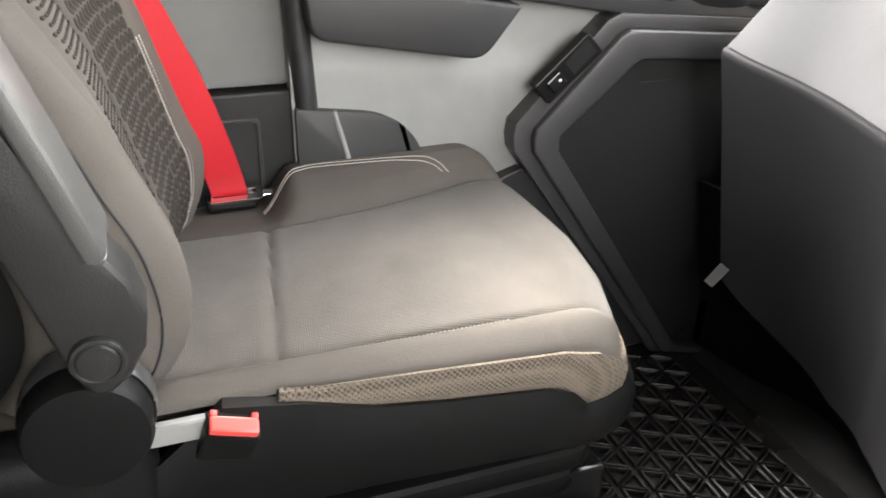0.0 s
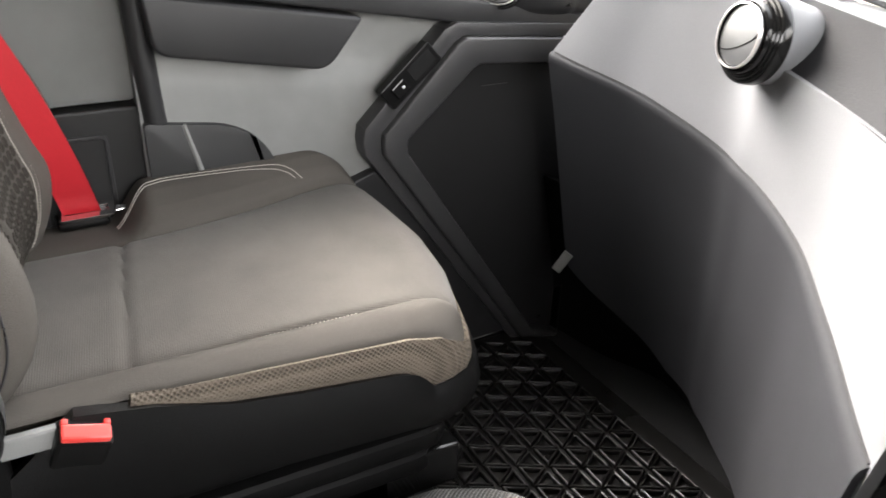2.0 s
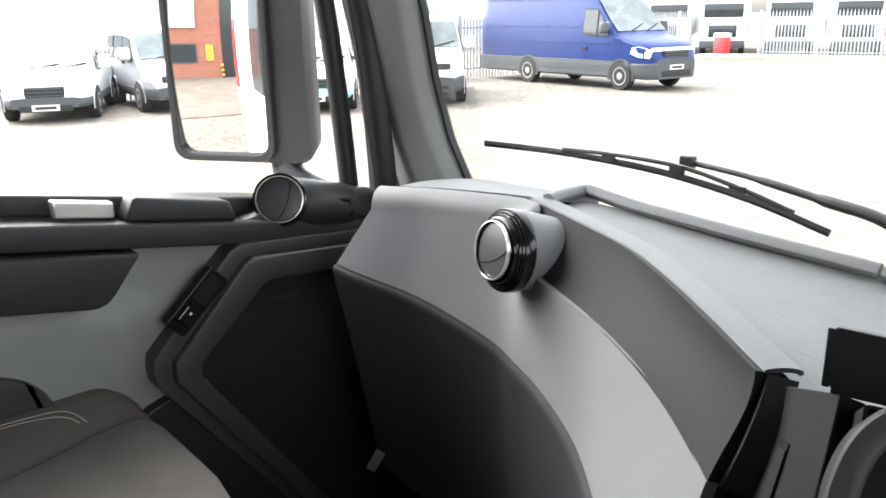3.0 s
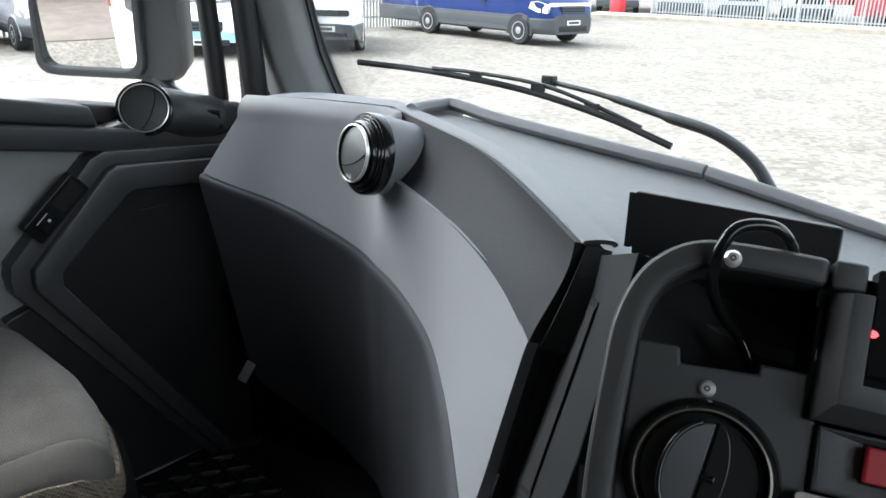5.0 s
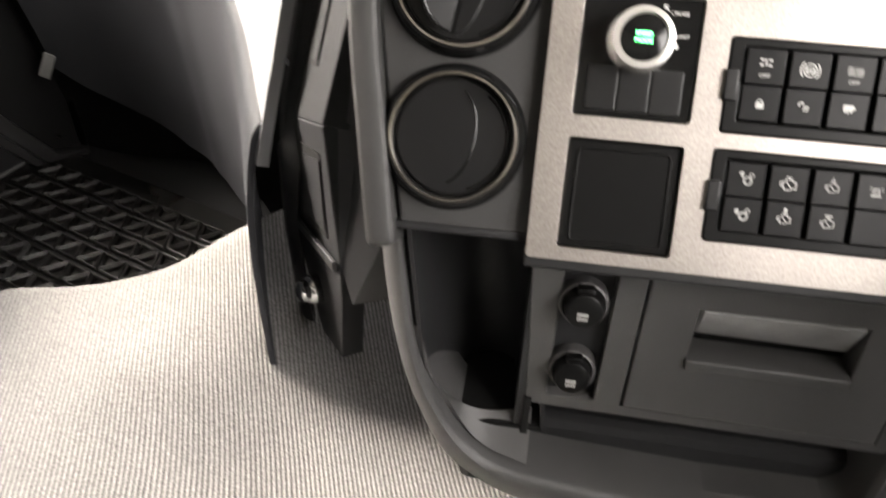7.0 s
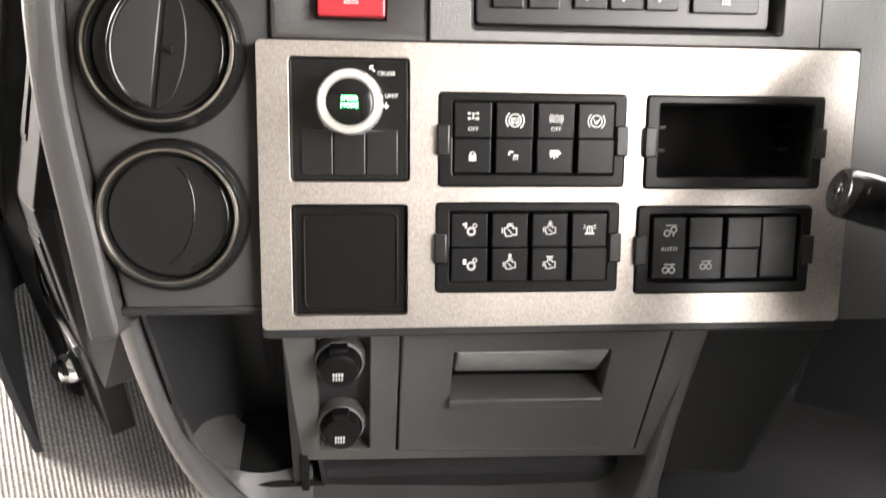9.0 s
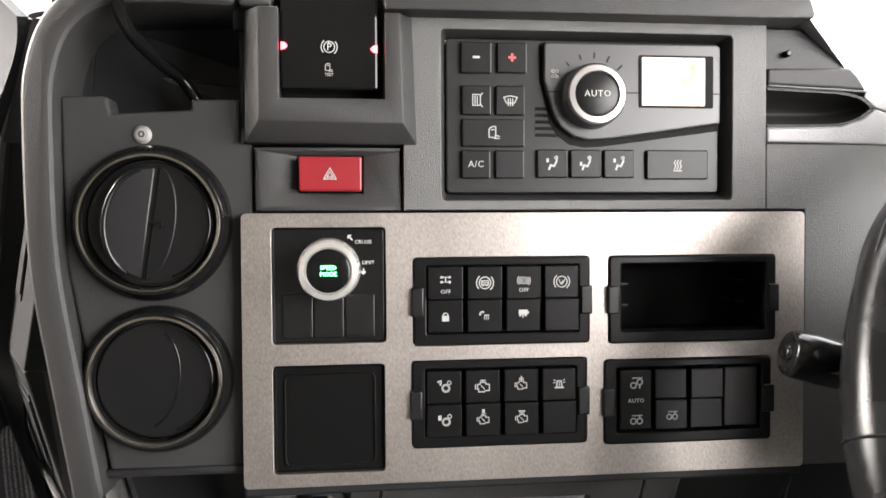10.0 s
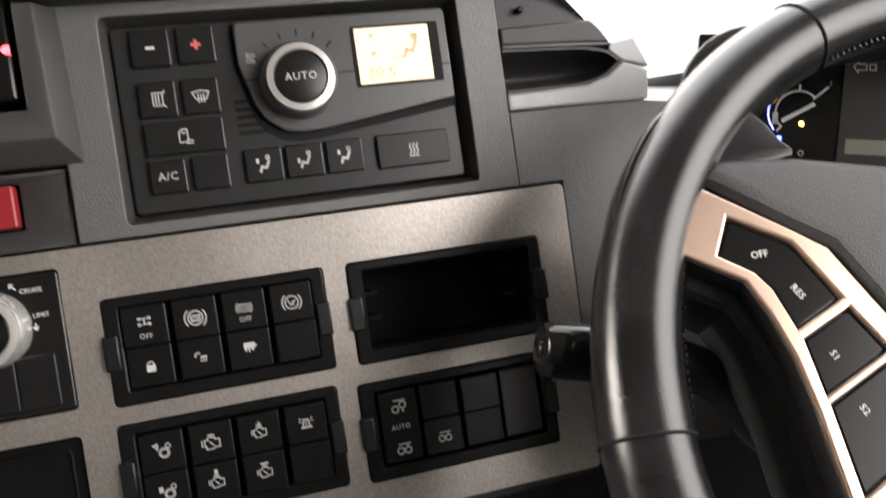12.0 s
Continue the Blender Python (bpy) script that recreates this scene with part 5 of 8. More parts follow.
CAB = [LINE((-0.6, -0.6), (-0.6, 0.5), (-0.2, 0.8), (0.3, 0.8), (0.3, -0.6), (-0.6, -0.6)), LINE((-0.3, 0.4), (0.1, 0.4)), LINE((0.1, -0.75), (0.8, -0.75)), LINE((0.2, -0.3), (0.8, -0.5))]
SITTER = [RING(0.45, 0.75, 0.16, 0.2), LINE((0.55, 0.4), (0.2, -0.35), (-0.25, -0.2), (-0.45, -0.75), w=0.26)]

console = thing("centre_console", "charcoal plastic centre console turned towards the driver", "console", (0.15, 0.6, 0.0))


def ribbon(path, w):
    """The outline of a band of width w along a path."""
    p = [Vector((*q, 0)) for q in path]
    left, right = [], []
    for i, q in enumerate(p):
        d = (p[min(i + 1, len(p) - 1)] - p[max(i - 1, 0)]).normalized()
        e = Vector((-d.y, d.x, 0)) * w / 2
        left.append((q + e).to_2d()[:])
        right.append((q - e).to_2d()[:])
    return left + right[::-1]


rim = [tuple(q.to_2d()) for q in curve([(-0.0895, -0.172, 0), (-0.100, -0.11, 0), (-0.1125, -0.03, 0), (-0.1150, 0.05, 0), (-0.1130, 0.085, 0), (-0.102, 0.113, 0), (-0.080, 0.130, 0), (-0.050, 0.1335, 0), (-0.0005, 0.1325, 0)], 6)]
part("pod_rim", prism(ribbon(rim, 0.0185), -0.05, 0.006, 0.005, 3), CONSOLE, console, "rounded charcoal surround", m=K)
face = [(-0.080, -0.158), (0.0, -0.158), (0.0065, -0.10), (0.0065, 0.043), (-0.001, 0.043), (-0.001, 0.070), (-0.030, 0.070), (-0.030, 0.0635), (-0.077, 0.0605), (-0.079, 0.071), (-0.106, 0.071), (-0.104, -0.03)]
part("pod_face", prism(face, -0.03, -0.008, 0.002), CONSOLE, console, m=K)
part("pod_cubby", tray(-0.107, 0.055, -0.001, 0.128, -0.085, -0.011), BLACK, console, "dark open cubby", m=K)
part("pod_step", box(-0.030, -0.001, 0.055, 0.070, -0.03, -0.0095, 0.001), BLACK, console, m=K)
part("pod_lower_edge", box(-0.084, 0.002, -0.1605, -0.155, -0.05, -0.006, 0.002), BLACK, console, m=K)
part("gap_filler", box(-0.004, 0.030, 0.112, 0.131, -0.07, -0.006, 0), DEEP, console, m=K)
part("joint_block", box(0.001, 0.0205, 0.123, 0.1412, -0.03, 0.008, 0.003, 3), CONSOLE, console, m=K)
part("body", prism([(-0.105, -0.150), (-0.118, 0.09), (-0.09, 0.128), (0.0, 0.128), (0.36, 0.126), (0.36, -0.16)], -0.26, -0.09, 0.0), DEEP, console, m=K)
for u, v in ((-0.0585, 0.048), (-0.0575, 0.1307)):
    s = part("screw", lathe([(0.0055, -0.002), (0.0055, 0.001), (0.0038, 0.003), (0.0008, 0.0035)], 20), SATIN, console, "bright screw head", m=at(u, v, -0.008 if v < 0.1 else 0.0065))
    part("recess", lathe([(0.0021, 0.001), (0.0021, 0.0037), (0.0011, 0.0037), (0.0011, 0.0030)], 6), FRAMEGREY, s, m=at(u, v, -0.008 if v < 0.1 else 0.0065))
console_vent(at(-0.0535, -0.0055, -0.007), 0.0475, 0.0402, "round black air vent with a half-open flap in the console", True, -8)
console_vent(at(-0.0515, -0.1005, -0.007), 0.0452, 0.0382, "round black air vent with a shut flap in the console", False, -8)
cable = solo("cable", tube(curve([K @ Vector(q) for q in ((-0.018, 0.139, -0.025), (-0.024, 0.147, -0.002), (-0.037, 0.154, 0.010), (-0.0575, 0.149, 0.016), (-0.067, 0.131, 0.013), (-0.066, 0.112, -0.005), (-0.055, 0.098, -0.03), (-0.042, 0.088, -0.045), (-0.032, 0.072, -0.05), (-0.029, 0.062, -0.06))]), 0.0041, 12), GLOSS, "loose black cable looped over the console edge", "cable")

# parking brake and hazard switches
hood = [(0.003, 0.1215), (0.003, 0.043), (0.107, 0.042), (0.1045, 0.1195), (0.087, 0.1195), (0.087, 0.068), (0.0246, 0.068), (0.0246, 0.1215)]
front = [(0.0125, 0.1215), (0.0125, 0.0545), (0.0980, 0.0535), (0.0962, 0.1195), (0.087, 0.1195), (0.087, 0.068), (0.0246, 0.068), (0.0246, 0.1215)]
part("brake_surround", bevelled(loft([[Vector((x, y, n)) for x, y in ring] for ring, n in ((hood, -0.02), (hood, 0.001), (front, 0.014))]), 0.0009, 2), CONSOLE, console, "chamfered surround of the parking brake switch", m=K)
brake = thing("parking_brake_switch", "glossy black electric parking brake switch", "switch", at(0.054, 0.1, 0.0).translation[:])
part("paddle", prism(rounded(0.0255, 0.0740, 0.0830, 0.1390, 0.002), -0.01, 0.010, 0.0015), GLOSS, brake, m=K)
part("well", box(0.0195, 0.0885, 0.0670, 0.135, -0.02, -0.012, 0), DEEP, brake, m=K)
LED = glowing("red_indicator", (1.0, 0.03, 0.04), 1.3)
part("indicator", prism([(0.0257, 0.0970), (0.0282, 0.0975), (0.0296, 0.0992), (0.0282, 0.1012), (0.0257, 0.1016)], 0.0100, 0.0108, 0.0002), LED, brake, "lit red indicator", m=K)
part("indicator", prism([(0.0828, 0.0958), (0.0803, 0.0963), (0.0785, 0.0981), (0.0803, 0.1001), (0.0828, 0.1005)], 0.0100, 0.0108, 0.0002), LED, brake, "lit red indicator", m=K)
symbol(BRAKE, 0.0052, at(0.0541, 0.0990, 0.0101), brake)
words("P", 0.0062, WHITE, brake, at(0.0541, 0.0990, 0.0102))
symbol(CAB, 0.003, at(0.0535, 0.0868, 0.0101), brake)
words("TEST", 0.0024, WHITE, brake, at(0.0538, 0.0825, 0.0102))
around = [[(0.0085, 0.0015), (0.0975, 0.0015), (0.0975, 0.0405), (0.0085, 0.0405)], [(0.0125, 0.0045), (0.0945, 0.0045), (0.0945, 0.0385), (0.0125, 0.0385)], [(0.0338, 0.0124), (0.0740, 0.0124), (0.0740, 0.0356), (0.0338, 0.0356)]]
part("hazard_surround", bevelled(loft([[Vector((x, y, n)) for x, y in around[i]] for i, n in ((0, -0.02), (0, -0.0035), (1, -0.003), (2, -0.0062), (2, -0.012))], False), 0.0007, 2), CONSOLE, console, "surround sloping in to the hazard switch", m=K)
part("hazard_well", box(0.033, 0.075, 0.0115, 0.0365, -0.016, -0.0115, 0), DEEP, console, m=K)
hazard = thing("hazard_switch", "dark red hazard warning switch", "switch", at(0.054, 0.024, 0.0).translation[:])
part("button", prism(rounded(0.0348, 0.0134, 0.0730, 0.0345, 0.0015), -0.006, 0.003, 0.0012), REDSW, hazard, m=K)
symbol([LINE((-0.9, -0.7), (0, 0.85), (0.9, -0.7), (-0.9, -0.7)), LINE((-0.45, -0.42), (0, 0.35), (0.45, -0.42), (-0.45, -0.42))], 0.0043, at(0.0537, 0.0238, 0.0031), hazard)

# climate panel with its surround
part("climate_surround", plate([(0.0985, 0.0015), (0.336, 0.0015), (0.336, 0.122), (0.0985, 0.122)], [rounded(0.1225, 0.0078, 0.3125, 0.1140, 0.003)], -0.02, 0.0, 0.0008), GRAINED, console, "grained surround of the climate panel", m=K)
slopes = [rounded(0.1223, 0.0076, 0.3127, 0.1142, 0.003), rounded(0.1260, 0.0120, 0.3080, 0.1110, 0.002)]
part("recess_slope", loft([[Vector((x, y, n)) for x, y in slopes[i]] for i, n in ((0, -0.004), (0, -0.0006), (1, -0.0125), (1, -0.018))], False), CONSOLE, console, "sloping sides of the recess", m=K)
climate = thing("climate_panel", "black climate control panel with a lit display", "control panel", at(0.217, 0.06, 0.0).translation[:])
part("panel_face", prism(rounded(0.1265, 0.0125, 0.3075, 0.1105, 0.003), -0.02, -0.009, 0.001), material("satin_panel_black", (0.016, 0.016, 0.016), 0.36, spec=0.4), climate, m=K)
NEWBTN = material("satin_black_button", (0.0075, 0.0075, 0.0077), 0.33, bump=0.12, bump_scale=1500, spec=0.32)


def button(parent, u0, v1, u1, v0, n=-0.009, h=0.0028, name="button", mat=None):
    return part(name, prism(rounded(u0 + 0.0005, v0 + 0.0005, u1 - 0.0005, v1 - 0.0005, 0.0012), n, n + h, 0.0008), mat or NEWBTN, parent, m=K)


for u0, v1, u1, v0, pic in ((0.1352, 0.1085, 0.1559, 0.0878, "-"), (0.1585, 0.1085, 0.1787, 0.0882, "+"), (0.1357, 0.0811, 0.1555, 0.0614, MIRR), (0.1575, 0.0811, 0.1773, 0.0614, SCREEN), (0.1357, 0.0600, 0.1771, 0.0414, CAB), (0.1354, 0.0402, 0.1549, 0.0213, "A/C"), (0.1570, 0.0402, 0.1768, 0.0213, None), (0.1842, 0.0409, 0.2052, 0.0218, "s"), (0.2060, 0.0409, 0.2274, 0.0218, "s"), (0.2282, 0.0409, 0.2496, 0.0218, "s"), (0.2568, 0.0409, 0.2997, 0.0209, HEAT)):
    b = button(climate, u0, v1, u1, v0)
    m = at((u0 + u1) / 2, (v0 + v1) / 2, -0.0061)
    if pic == "-":
        symbol([BAR(-0.8, -0.25, 0.8, 0.25)], 0.0028, m, b)
    elif pic == "+":
        symbol([BAR(-0.9, -0.28, 0.9, 0.28), BAR(-0.28, -0.9, 0.28, 0.9)], 0.0028, m, b, material("red_print", (0.6, 0.12, 0.12), 0.5))
    elif pic == "A/C":
        words("A/C", 0.0058, WHITE, b, m, spread=1.1)
    elif pic == "s":
        symbol(SITTER, 0.0050, m, b)
        symbol([BAR(-0.9, 0.2 - 0.5 * ((u0 * 1000) // 20 % 3 == 1), -0.55, 0.75 - 0.5 * ((u0 * 1000) // 20 % 3 == 1))], 0.0045, m, b)
    elif pic:
        symbol(pic, 0.0048, m, b)
GRAPHITE = material("graphite_bezel", (0.060, 0.060, 0.061), 0.34, var=0.05, spec=0.6)
lens = [(0.1905, 0.1080), (0.3040, 0.1085), (0.3062, 0.1065), (0.3062, 0.0575), (0.2310, 0.0470), (0.2180, 0.0462), (0.2080, 0.0482), (0.1995, 0.0545), (0.1945, 0.0630), (0.1885, 0.0850), (0.1885, 0.1060)]
# black layer shifted below the bezel, painting the shade beneath it
part("bezel_gap", prism([(x + (0.0012 if x > 0.25 else -0.0015), y - (0.0042 if y < 0.07 else 0.0 if y < 0.1 else -0.001)) for x, y in lens], -0.009, -0.0082, 0.0), DEEP, climate, m=K)
part("display_bezel", prism(lens, -0.009, -0.0035, 0.0012), GRAPHITE, climate, "graphite bezel round dial and display", m=K)
part("bezel_line", box(0.1885, 0.3062, 0.0763, 0.0769, -0.004, -0.0032, 0), DEEP, climate, m=K)
for i in range(5):
    part("grille_slot", box(0.184, 0.2035 + 0.001 * i, 0.0655 - 0.0042 * i, 0.0675 - 0.0042 * i, -0.0095, -0.0084, 0), DEEP, climate, m=K)
dial = part("dial", lathe([(0.0205, -0.004), (0.0200, 0.006), (0.0185, 0.0085)], 48), GRAPHITE, climate, m=at(0.2192, 0.0735, 0))
part("dial_ring", lathe([(0.0184, 0.0070), (0.0178, 0.0105), (0.0145, 0.0110), (0.0138, 0.0080)], 48, True), SATIN, dial, "pale silver dial ring", m=at(0.2192, 0.0735, 0))
part("dial_cap", lathe([(0.0139, 0.006), (0.0137, 0.0098), (0.0120, 0.0106)], 40), NEWBTN, dial, m=at(0.2192, 0.0735, 0))
words("AUTO", 0.0056, WHITE, dial, at(0.2192, 0.0735, 0.01065), spread=1.15)
symbol(FAN, 0.0036, at(0.1955, 0.0880, -0.0034), climate)
for i in range(6):
    a = radians(150 - 21 * i)
    symbol([LINE((0, -0.8), (0, 0.8), w=0.5)], 0.0014 + 0.0002 * i, at(0.2200 + 0.0255 * math.cos(a), 0.0745 + 0.0255 * math.sin(a), -0.0034) @ Matrix.Rotation(a - math.pi / 2, 4, "Z"), climate, VENTFLAP)
part("display_frame", prism(rounded(0.2510, 0.0672, 0.3008, 0.1008, 0.001), -0.0034, -0.0028, 0.0), DEEP, climate, m=K)
LCD = glowing("amber_display", (1.0, 0.83, 0.60), 0.075)
part("display", prism(rounded(0.2528, 0.0686, 0.2950, 0.0994, 0.0005), -0.0030, -0.0024, 0.0), LCD, climate, "lit pale amber display", m=K)
INK = glowing("display_ink", (1.0, 0.78, 0.48), 0.026)
words("20.5", 0.0095, INK, climate, at(0.2655, 0.0740, -0.0022), depth=0.0001)
symbol(SITTER, 0.0075, at(0.2830, 0.0875, -0.0023), climate, INK)
symbol([BAR(-0.6, -0.6, 0.6, 0.6)], 0.0018, at(0.2620, 0.0950, -0.0023) @ Matrix.Rotation(radians(45), 4, "Z"), climate, INK)
symbol([BAR(-0.6, -0.6, 0.6, 0.6)], 0.0022, at(0.2625, 0.0850, -0.0023) @ Matrix.Rotation(radians(45), 4, "Z"), climate, INK)
symbol([BAR(-0.8, -0.15, 0.8, 0.15)], 0.0035, at(0.2770, 0.0820, -0.0023), climate, INK)
part("top_hood", prism([(0.087, 0.1205), (0.329, 0.1207), (0.3575, 0.1215), (0.3590, 0.1240), (0.3560, 0.1330), (0.3530, 0.1345), (0.087, 0.1358)], -0.05, 0.018, 0.003, 3), CONSOLE, console, "charcoal hood over the controls", m=K)

# aluminium panel with its switch modules
HOLES = [(0.0180, -0.0800, 0.0872, -0.0087), (0.0180, -0.1600, 0.0862, -0.0930), (0.1037, -0.0829, 0.2164, -0.0275), (0.2285, -0.0840, 0.3415, -0.0276), (0.1025, -0.1470, 0.2147, -0.0918), (0.2255, -0.1490, 0.3385, -0.0940)]
part("fascia_panel", plate(rounded(0.0, -0.168, 0.3615, 0.0, 0.003), [rounded(*h, 0.0025) for h in HOLES], -0.006, 0.0025, 0.0012), ALU, console, "brushed aluminium fascia panel", m=K)
part("right_cheek", prism([(0.336, 0.0015), (0.363, 0.0015), (0.363, -0.168), (0.452, -0.168), (0.458, -0.02), (0.467, 0.020), (0.469, 0.038), (0.42, 0.044), (0.336, 0.0445)], -0.03, 0.0, 0.0008), GRAINED, console, "grained facia beside the wheel", m=K)
part("cheek_return", facet([K @ Vector(q) for q in ((0.4675, 0.038, -0.002), (0.4655, 0.020, -0.002), (0.4565, -0.02, -0.002), (0.4505, -0.168, -0.002), (0.4805, -0.168, -0.14), (0.4865, -0.02, -0.14), (0.4985, 0.038, -0.14))], K.to_3x3() @ Vector((-0.004, 0, 0))), GRAINED, console, m=None)
part("lower_lip", box(-0.001, 0.364, -0.1755, -0.166, -0.035, -0.004, 0.002), BLACK, console, m=K)


ROCKER = material("satin_black_rocker", (0.0055, 0.0055, 0.0057), 0.30, bump=0.12, bump_scale=1500, spec=0.18)


def module(hole, name, label):
    """A black switch carrier clipped into one opening of the panel."""
    u0, v0, u1, v1 = hole
    g = 0.0005
    t = thing(name, label, "switch panel", at((u0 + u1) / 2, (v0 + v1) / 2).translation[:], group="switch modules")
    part("carrier", framed(rounded(u0 + g, v0 + g, u1 - g, v1 - g, 0.0025), rounded(u0 + 0.0085, v0 + 0.0075, u1 - 0.0075, v1 - 0.0055, 0.001), -0.012, 0.0042, 0.001), SWITCH, t, m=K)
    vm = (v0 + v1) / 2
    for ua, ub in ((u0 - 0.001, u0 + 0.0065), (u1 - 0.0065, u1 + 0.001)):
        part("clip", box(ua, ub, vm - 0.009, vm + 0.009, 0.0, 0.0062, 0.001), NEWBTN, t, m=K)
    return t


def rocker(t, u0, v0, u1, v1, tip, pics):
    """A rocker switch with a symbol on each half."""
    vm = (v0 + v1) / 2
    for k, (a, b) in enumerate(((vm + 0.0002, v1), (v0, vm - 0.0002))):
        hi = 0.0062 if k == tip else 0.0048
        bm = prism(rounded(u0 + 0.0007, a, u1 - 0.0007, b, 0.0008), -0.004, hi, 0.0007)
        lever = part("rocker_half", bm, ROCKER, t, m=K)
        if pics[k]:
            for q in pics[k]:
                if isinstance(q, tuple) and q[0] == "z":
                    symbol(q[1], q[2], at((u0 + u1) / 2, (a + b) / 2 + q[3], hi + 0.0001), lever)
                elif isinstance(q, tuple) and q[0] == "w":
                    words(q[1], q[2], WHITE, lever, at((u0 + u1) / 2, (a + b) / 2 + q[3], hi + 0.0001), spread=1.1)
                else:
                    symbol(q, 0.0042, at((u0 + u1) / 2, (a + b) / 2 + 0.0005, hi + 0.0001), lever)


CABIN = [LINE((-0.38, -0.22), (-0.38, 0.22), (0.38, 0.22), (0.38, -0.22), (-0.38, -0.22), w=0.11), RING(-0.2, -0.24, 0.08, 0.08), RING(0.2, -0.24, 0.08, 0.08), BAR(-0.3, -0.04, 0.3, 0.06)]
DISC = [RING(0, 0, 0.50, 0.10), RING(0, 0, 0.24, 0.09), ARC(0, 0, 0.74, -48, 48, 0.10), ARC(0, 0, 0.74, 132, 228, 0.10), ARC(0, 0, 0.98, -42, 42, 0.09), ARC(0, 0, 0.98, 138, 222, 0.09)]
TICK = [LINE((-0.34, 0.25), (-0.1, -0.28), (0.12, 0.1), w=0.10), LINE((0.05, -0.28), (0.36, 0.25), w=0.10)]
ROW1 = [(("z", AXLE, 0.0036, 0.0012), ("w", "OFF", 0.0034, -0.0052)), (("z", LOCK, 0.0036, 0.0),)], [(("z", BRAKE + CABIN, 0.0058, 0.0),), (("z", LAMPS, 0.0036, 0.0),)], [(("z", DISC, 0.0042, 0.0012), ("w", "OFF", 0.0034, -0.0048)), (("z", TRAILER, 0.0038, 0.0008),)], [(("z", BRAKE + TICK, 0.0055, 0.0),), None]
t = module(HOLES[2], "switch_module", "black module of four rocker switches with white symbols")
part("back", box(0.110, 0.2095, -0.077, -0.032, -0.014, -0.006, 0), DEEP, t, m=K)
for i, pics in enumerate(ROW1):
    rocker(t, 0.1122 + 0.0246 * i, -0.0745, 0.1122 + 0.0246 * i + 0.0232, -0.0335, 0 if i != 3 else 1, pics)
ROW2 = [(([LINE((-0.9, 0.75), (-0.5, 0.9), (-0.55, 0.3), w=0.3)] + GEAR,), ([BAR(-0.95, 0.05, -0.45, 0.75)] + GEAR,)), ((("z", ENGINE, 0.0050, 0.0),), (ENGINE + [BAR(-0.2, 0.95, 0.2, 1.5)],)), ((ENGINE + [LINE((0, 0.7), (0, 1.3)), LINE((-0.3, 1.0), (0.3, 1.0))],), (ENGINE + [BAR(-0.5, 0.95, 0.5, 1.15)],)), ((BEACON,), None)]
t = module(HOLES[4], "switch_module", "black module of four engine and beacon switches")
part("back", box(0.109, 0.208, -0.141, -0.096, -0.014, -0.006, 0), DEEP, t, m=K)
for i, pics in enumerate(ROW2):
    rocker(t, 0.1112 + 0.0244 * i, -0.1395, 0.1112 + 0.0244 * i + 0.0230, -0.0985, 1, pics)
t = module(HOLES[5], "switch_module", "black module of axle switches and blanks")
part("back", box(0.232, 0.332, -0.143, -0.099, -0.014, -0.006, 0), DEEP, t, m=K)
lever = part("rocker", prism(rounded(0.2355, -0.1395, 0.2565, -0.1008, 0.001), -0.004, 0.0055, 0.001), ROCKER, t, m=K)
symbol(WHEEL_UP, 0.0046, at(0.246, -0.1085, 0.0056), lever)
words("AUTO", 0.0036, WHITE, lever, at(0.246, -0.1205, 0.0056), spread=1.1)
symbol(WHEELS, 0.0046, at(0.246, -0.1315, 0.0056), lever)
rocker(t, 0.2580, -0.1395, 0.2808, -0.1008, 1, (None, (WHEELS,)))
rocker(t, 0.2818, -0.1395, 0.3050, -0.1008, 0, (None, None))
part("blank", prism(rounded(0.3062, -0.1395, 0.3290, -0.1008, 0.001), -0.004, 0.0030, 0.001), NEWBTN, t, m=K)
t = module(HOLES[3], "empty_module", "black empty switch carrier, an open dark slot")
part("well", tray(0.2375, -0.0785, 0.3335, -0.0335, -0.045, -0.008), DEEP, t, m=K)
for u, v in ((0.243, -0.047), (0.243, -0.061), (0.325, -0.046), (0.325, -0.060)):
    part("clip_rib", box(u - 0.004, u + 0.004, v - 0.001, v + 0.001, -0.04, -0.012, 0.0003), SWITCH, t, m=K)

# speed limiter knob
knob = thing("speed_selector", "black speed selector with a silver knob and green display", "switch", at(0.0526, -0.044).translation[:])
part("carrier", prism(rounded(0.0186, -0.0794, 0.0866, -0.0093, 0.002), -0.010, 0.0010, 0.001), GLOSS, knob, m=K)
for i in range(3):
    part("button", prism(rounded(0.0245 + 0.0188 * i, -0.0760, 0.0425 + 0.0188 * i, -0.0500, 0.001), 0.0, 0.0022, 0.0006), NEWBTN, knob, m=K)
part("knob_body", lathe([(0.0195, 0.0), (0.0190, 0.008), (0.0180, 0.016), (0.0172, 0.018)], 48), KNOBSILVER, knob, "satin silver knob", m=at(0.0525, -0.0345))
part("knob_ring", lathe([(0.0176, 0.0165), (0.0172, 0.0195), (0.0140, 0.0200), (0.0132, 0.0170)], 48, True), KNOBSILVER, knob, "polished knob ring", m=at(0.0525, -0.0345))
part("knob_face", lathe([(0.0133, 0.015), (0.0131, 0.0185), (0.0120, 0.019)], 40), GLOSS, knob, m=at(0.0525, -0.0345))
GREEN = glowing("green_display", (0.05, 1.0, 0.22), 0.9)
words("SPEED", 0.0035, GREEN, knob, at(0.0525, -0.0326, 0.0192), name="display_text")
words("MODE", 0.0035, GREEN, knob, at(0.0525, -0.0364, 0.0192), name="display_text")
words("CRUISE", 0.0031, WHITE, knob, at(0.0735, -0.0178, 0.0012), spread=1.05)
words("LIMIT", 0.0031, WHITE, knob, at(0.0765, -0.0305, 0.0012), spread=1.05)
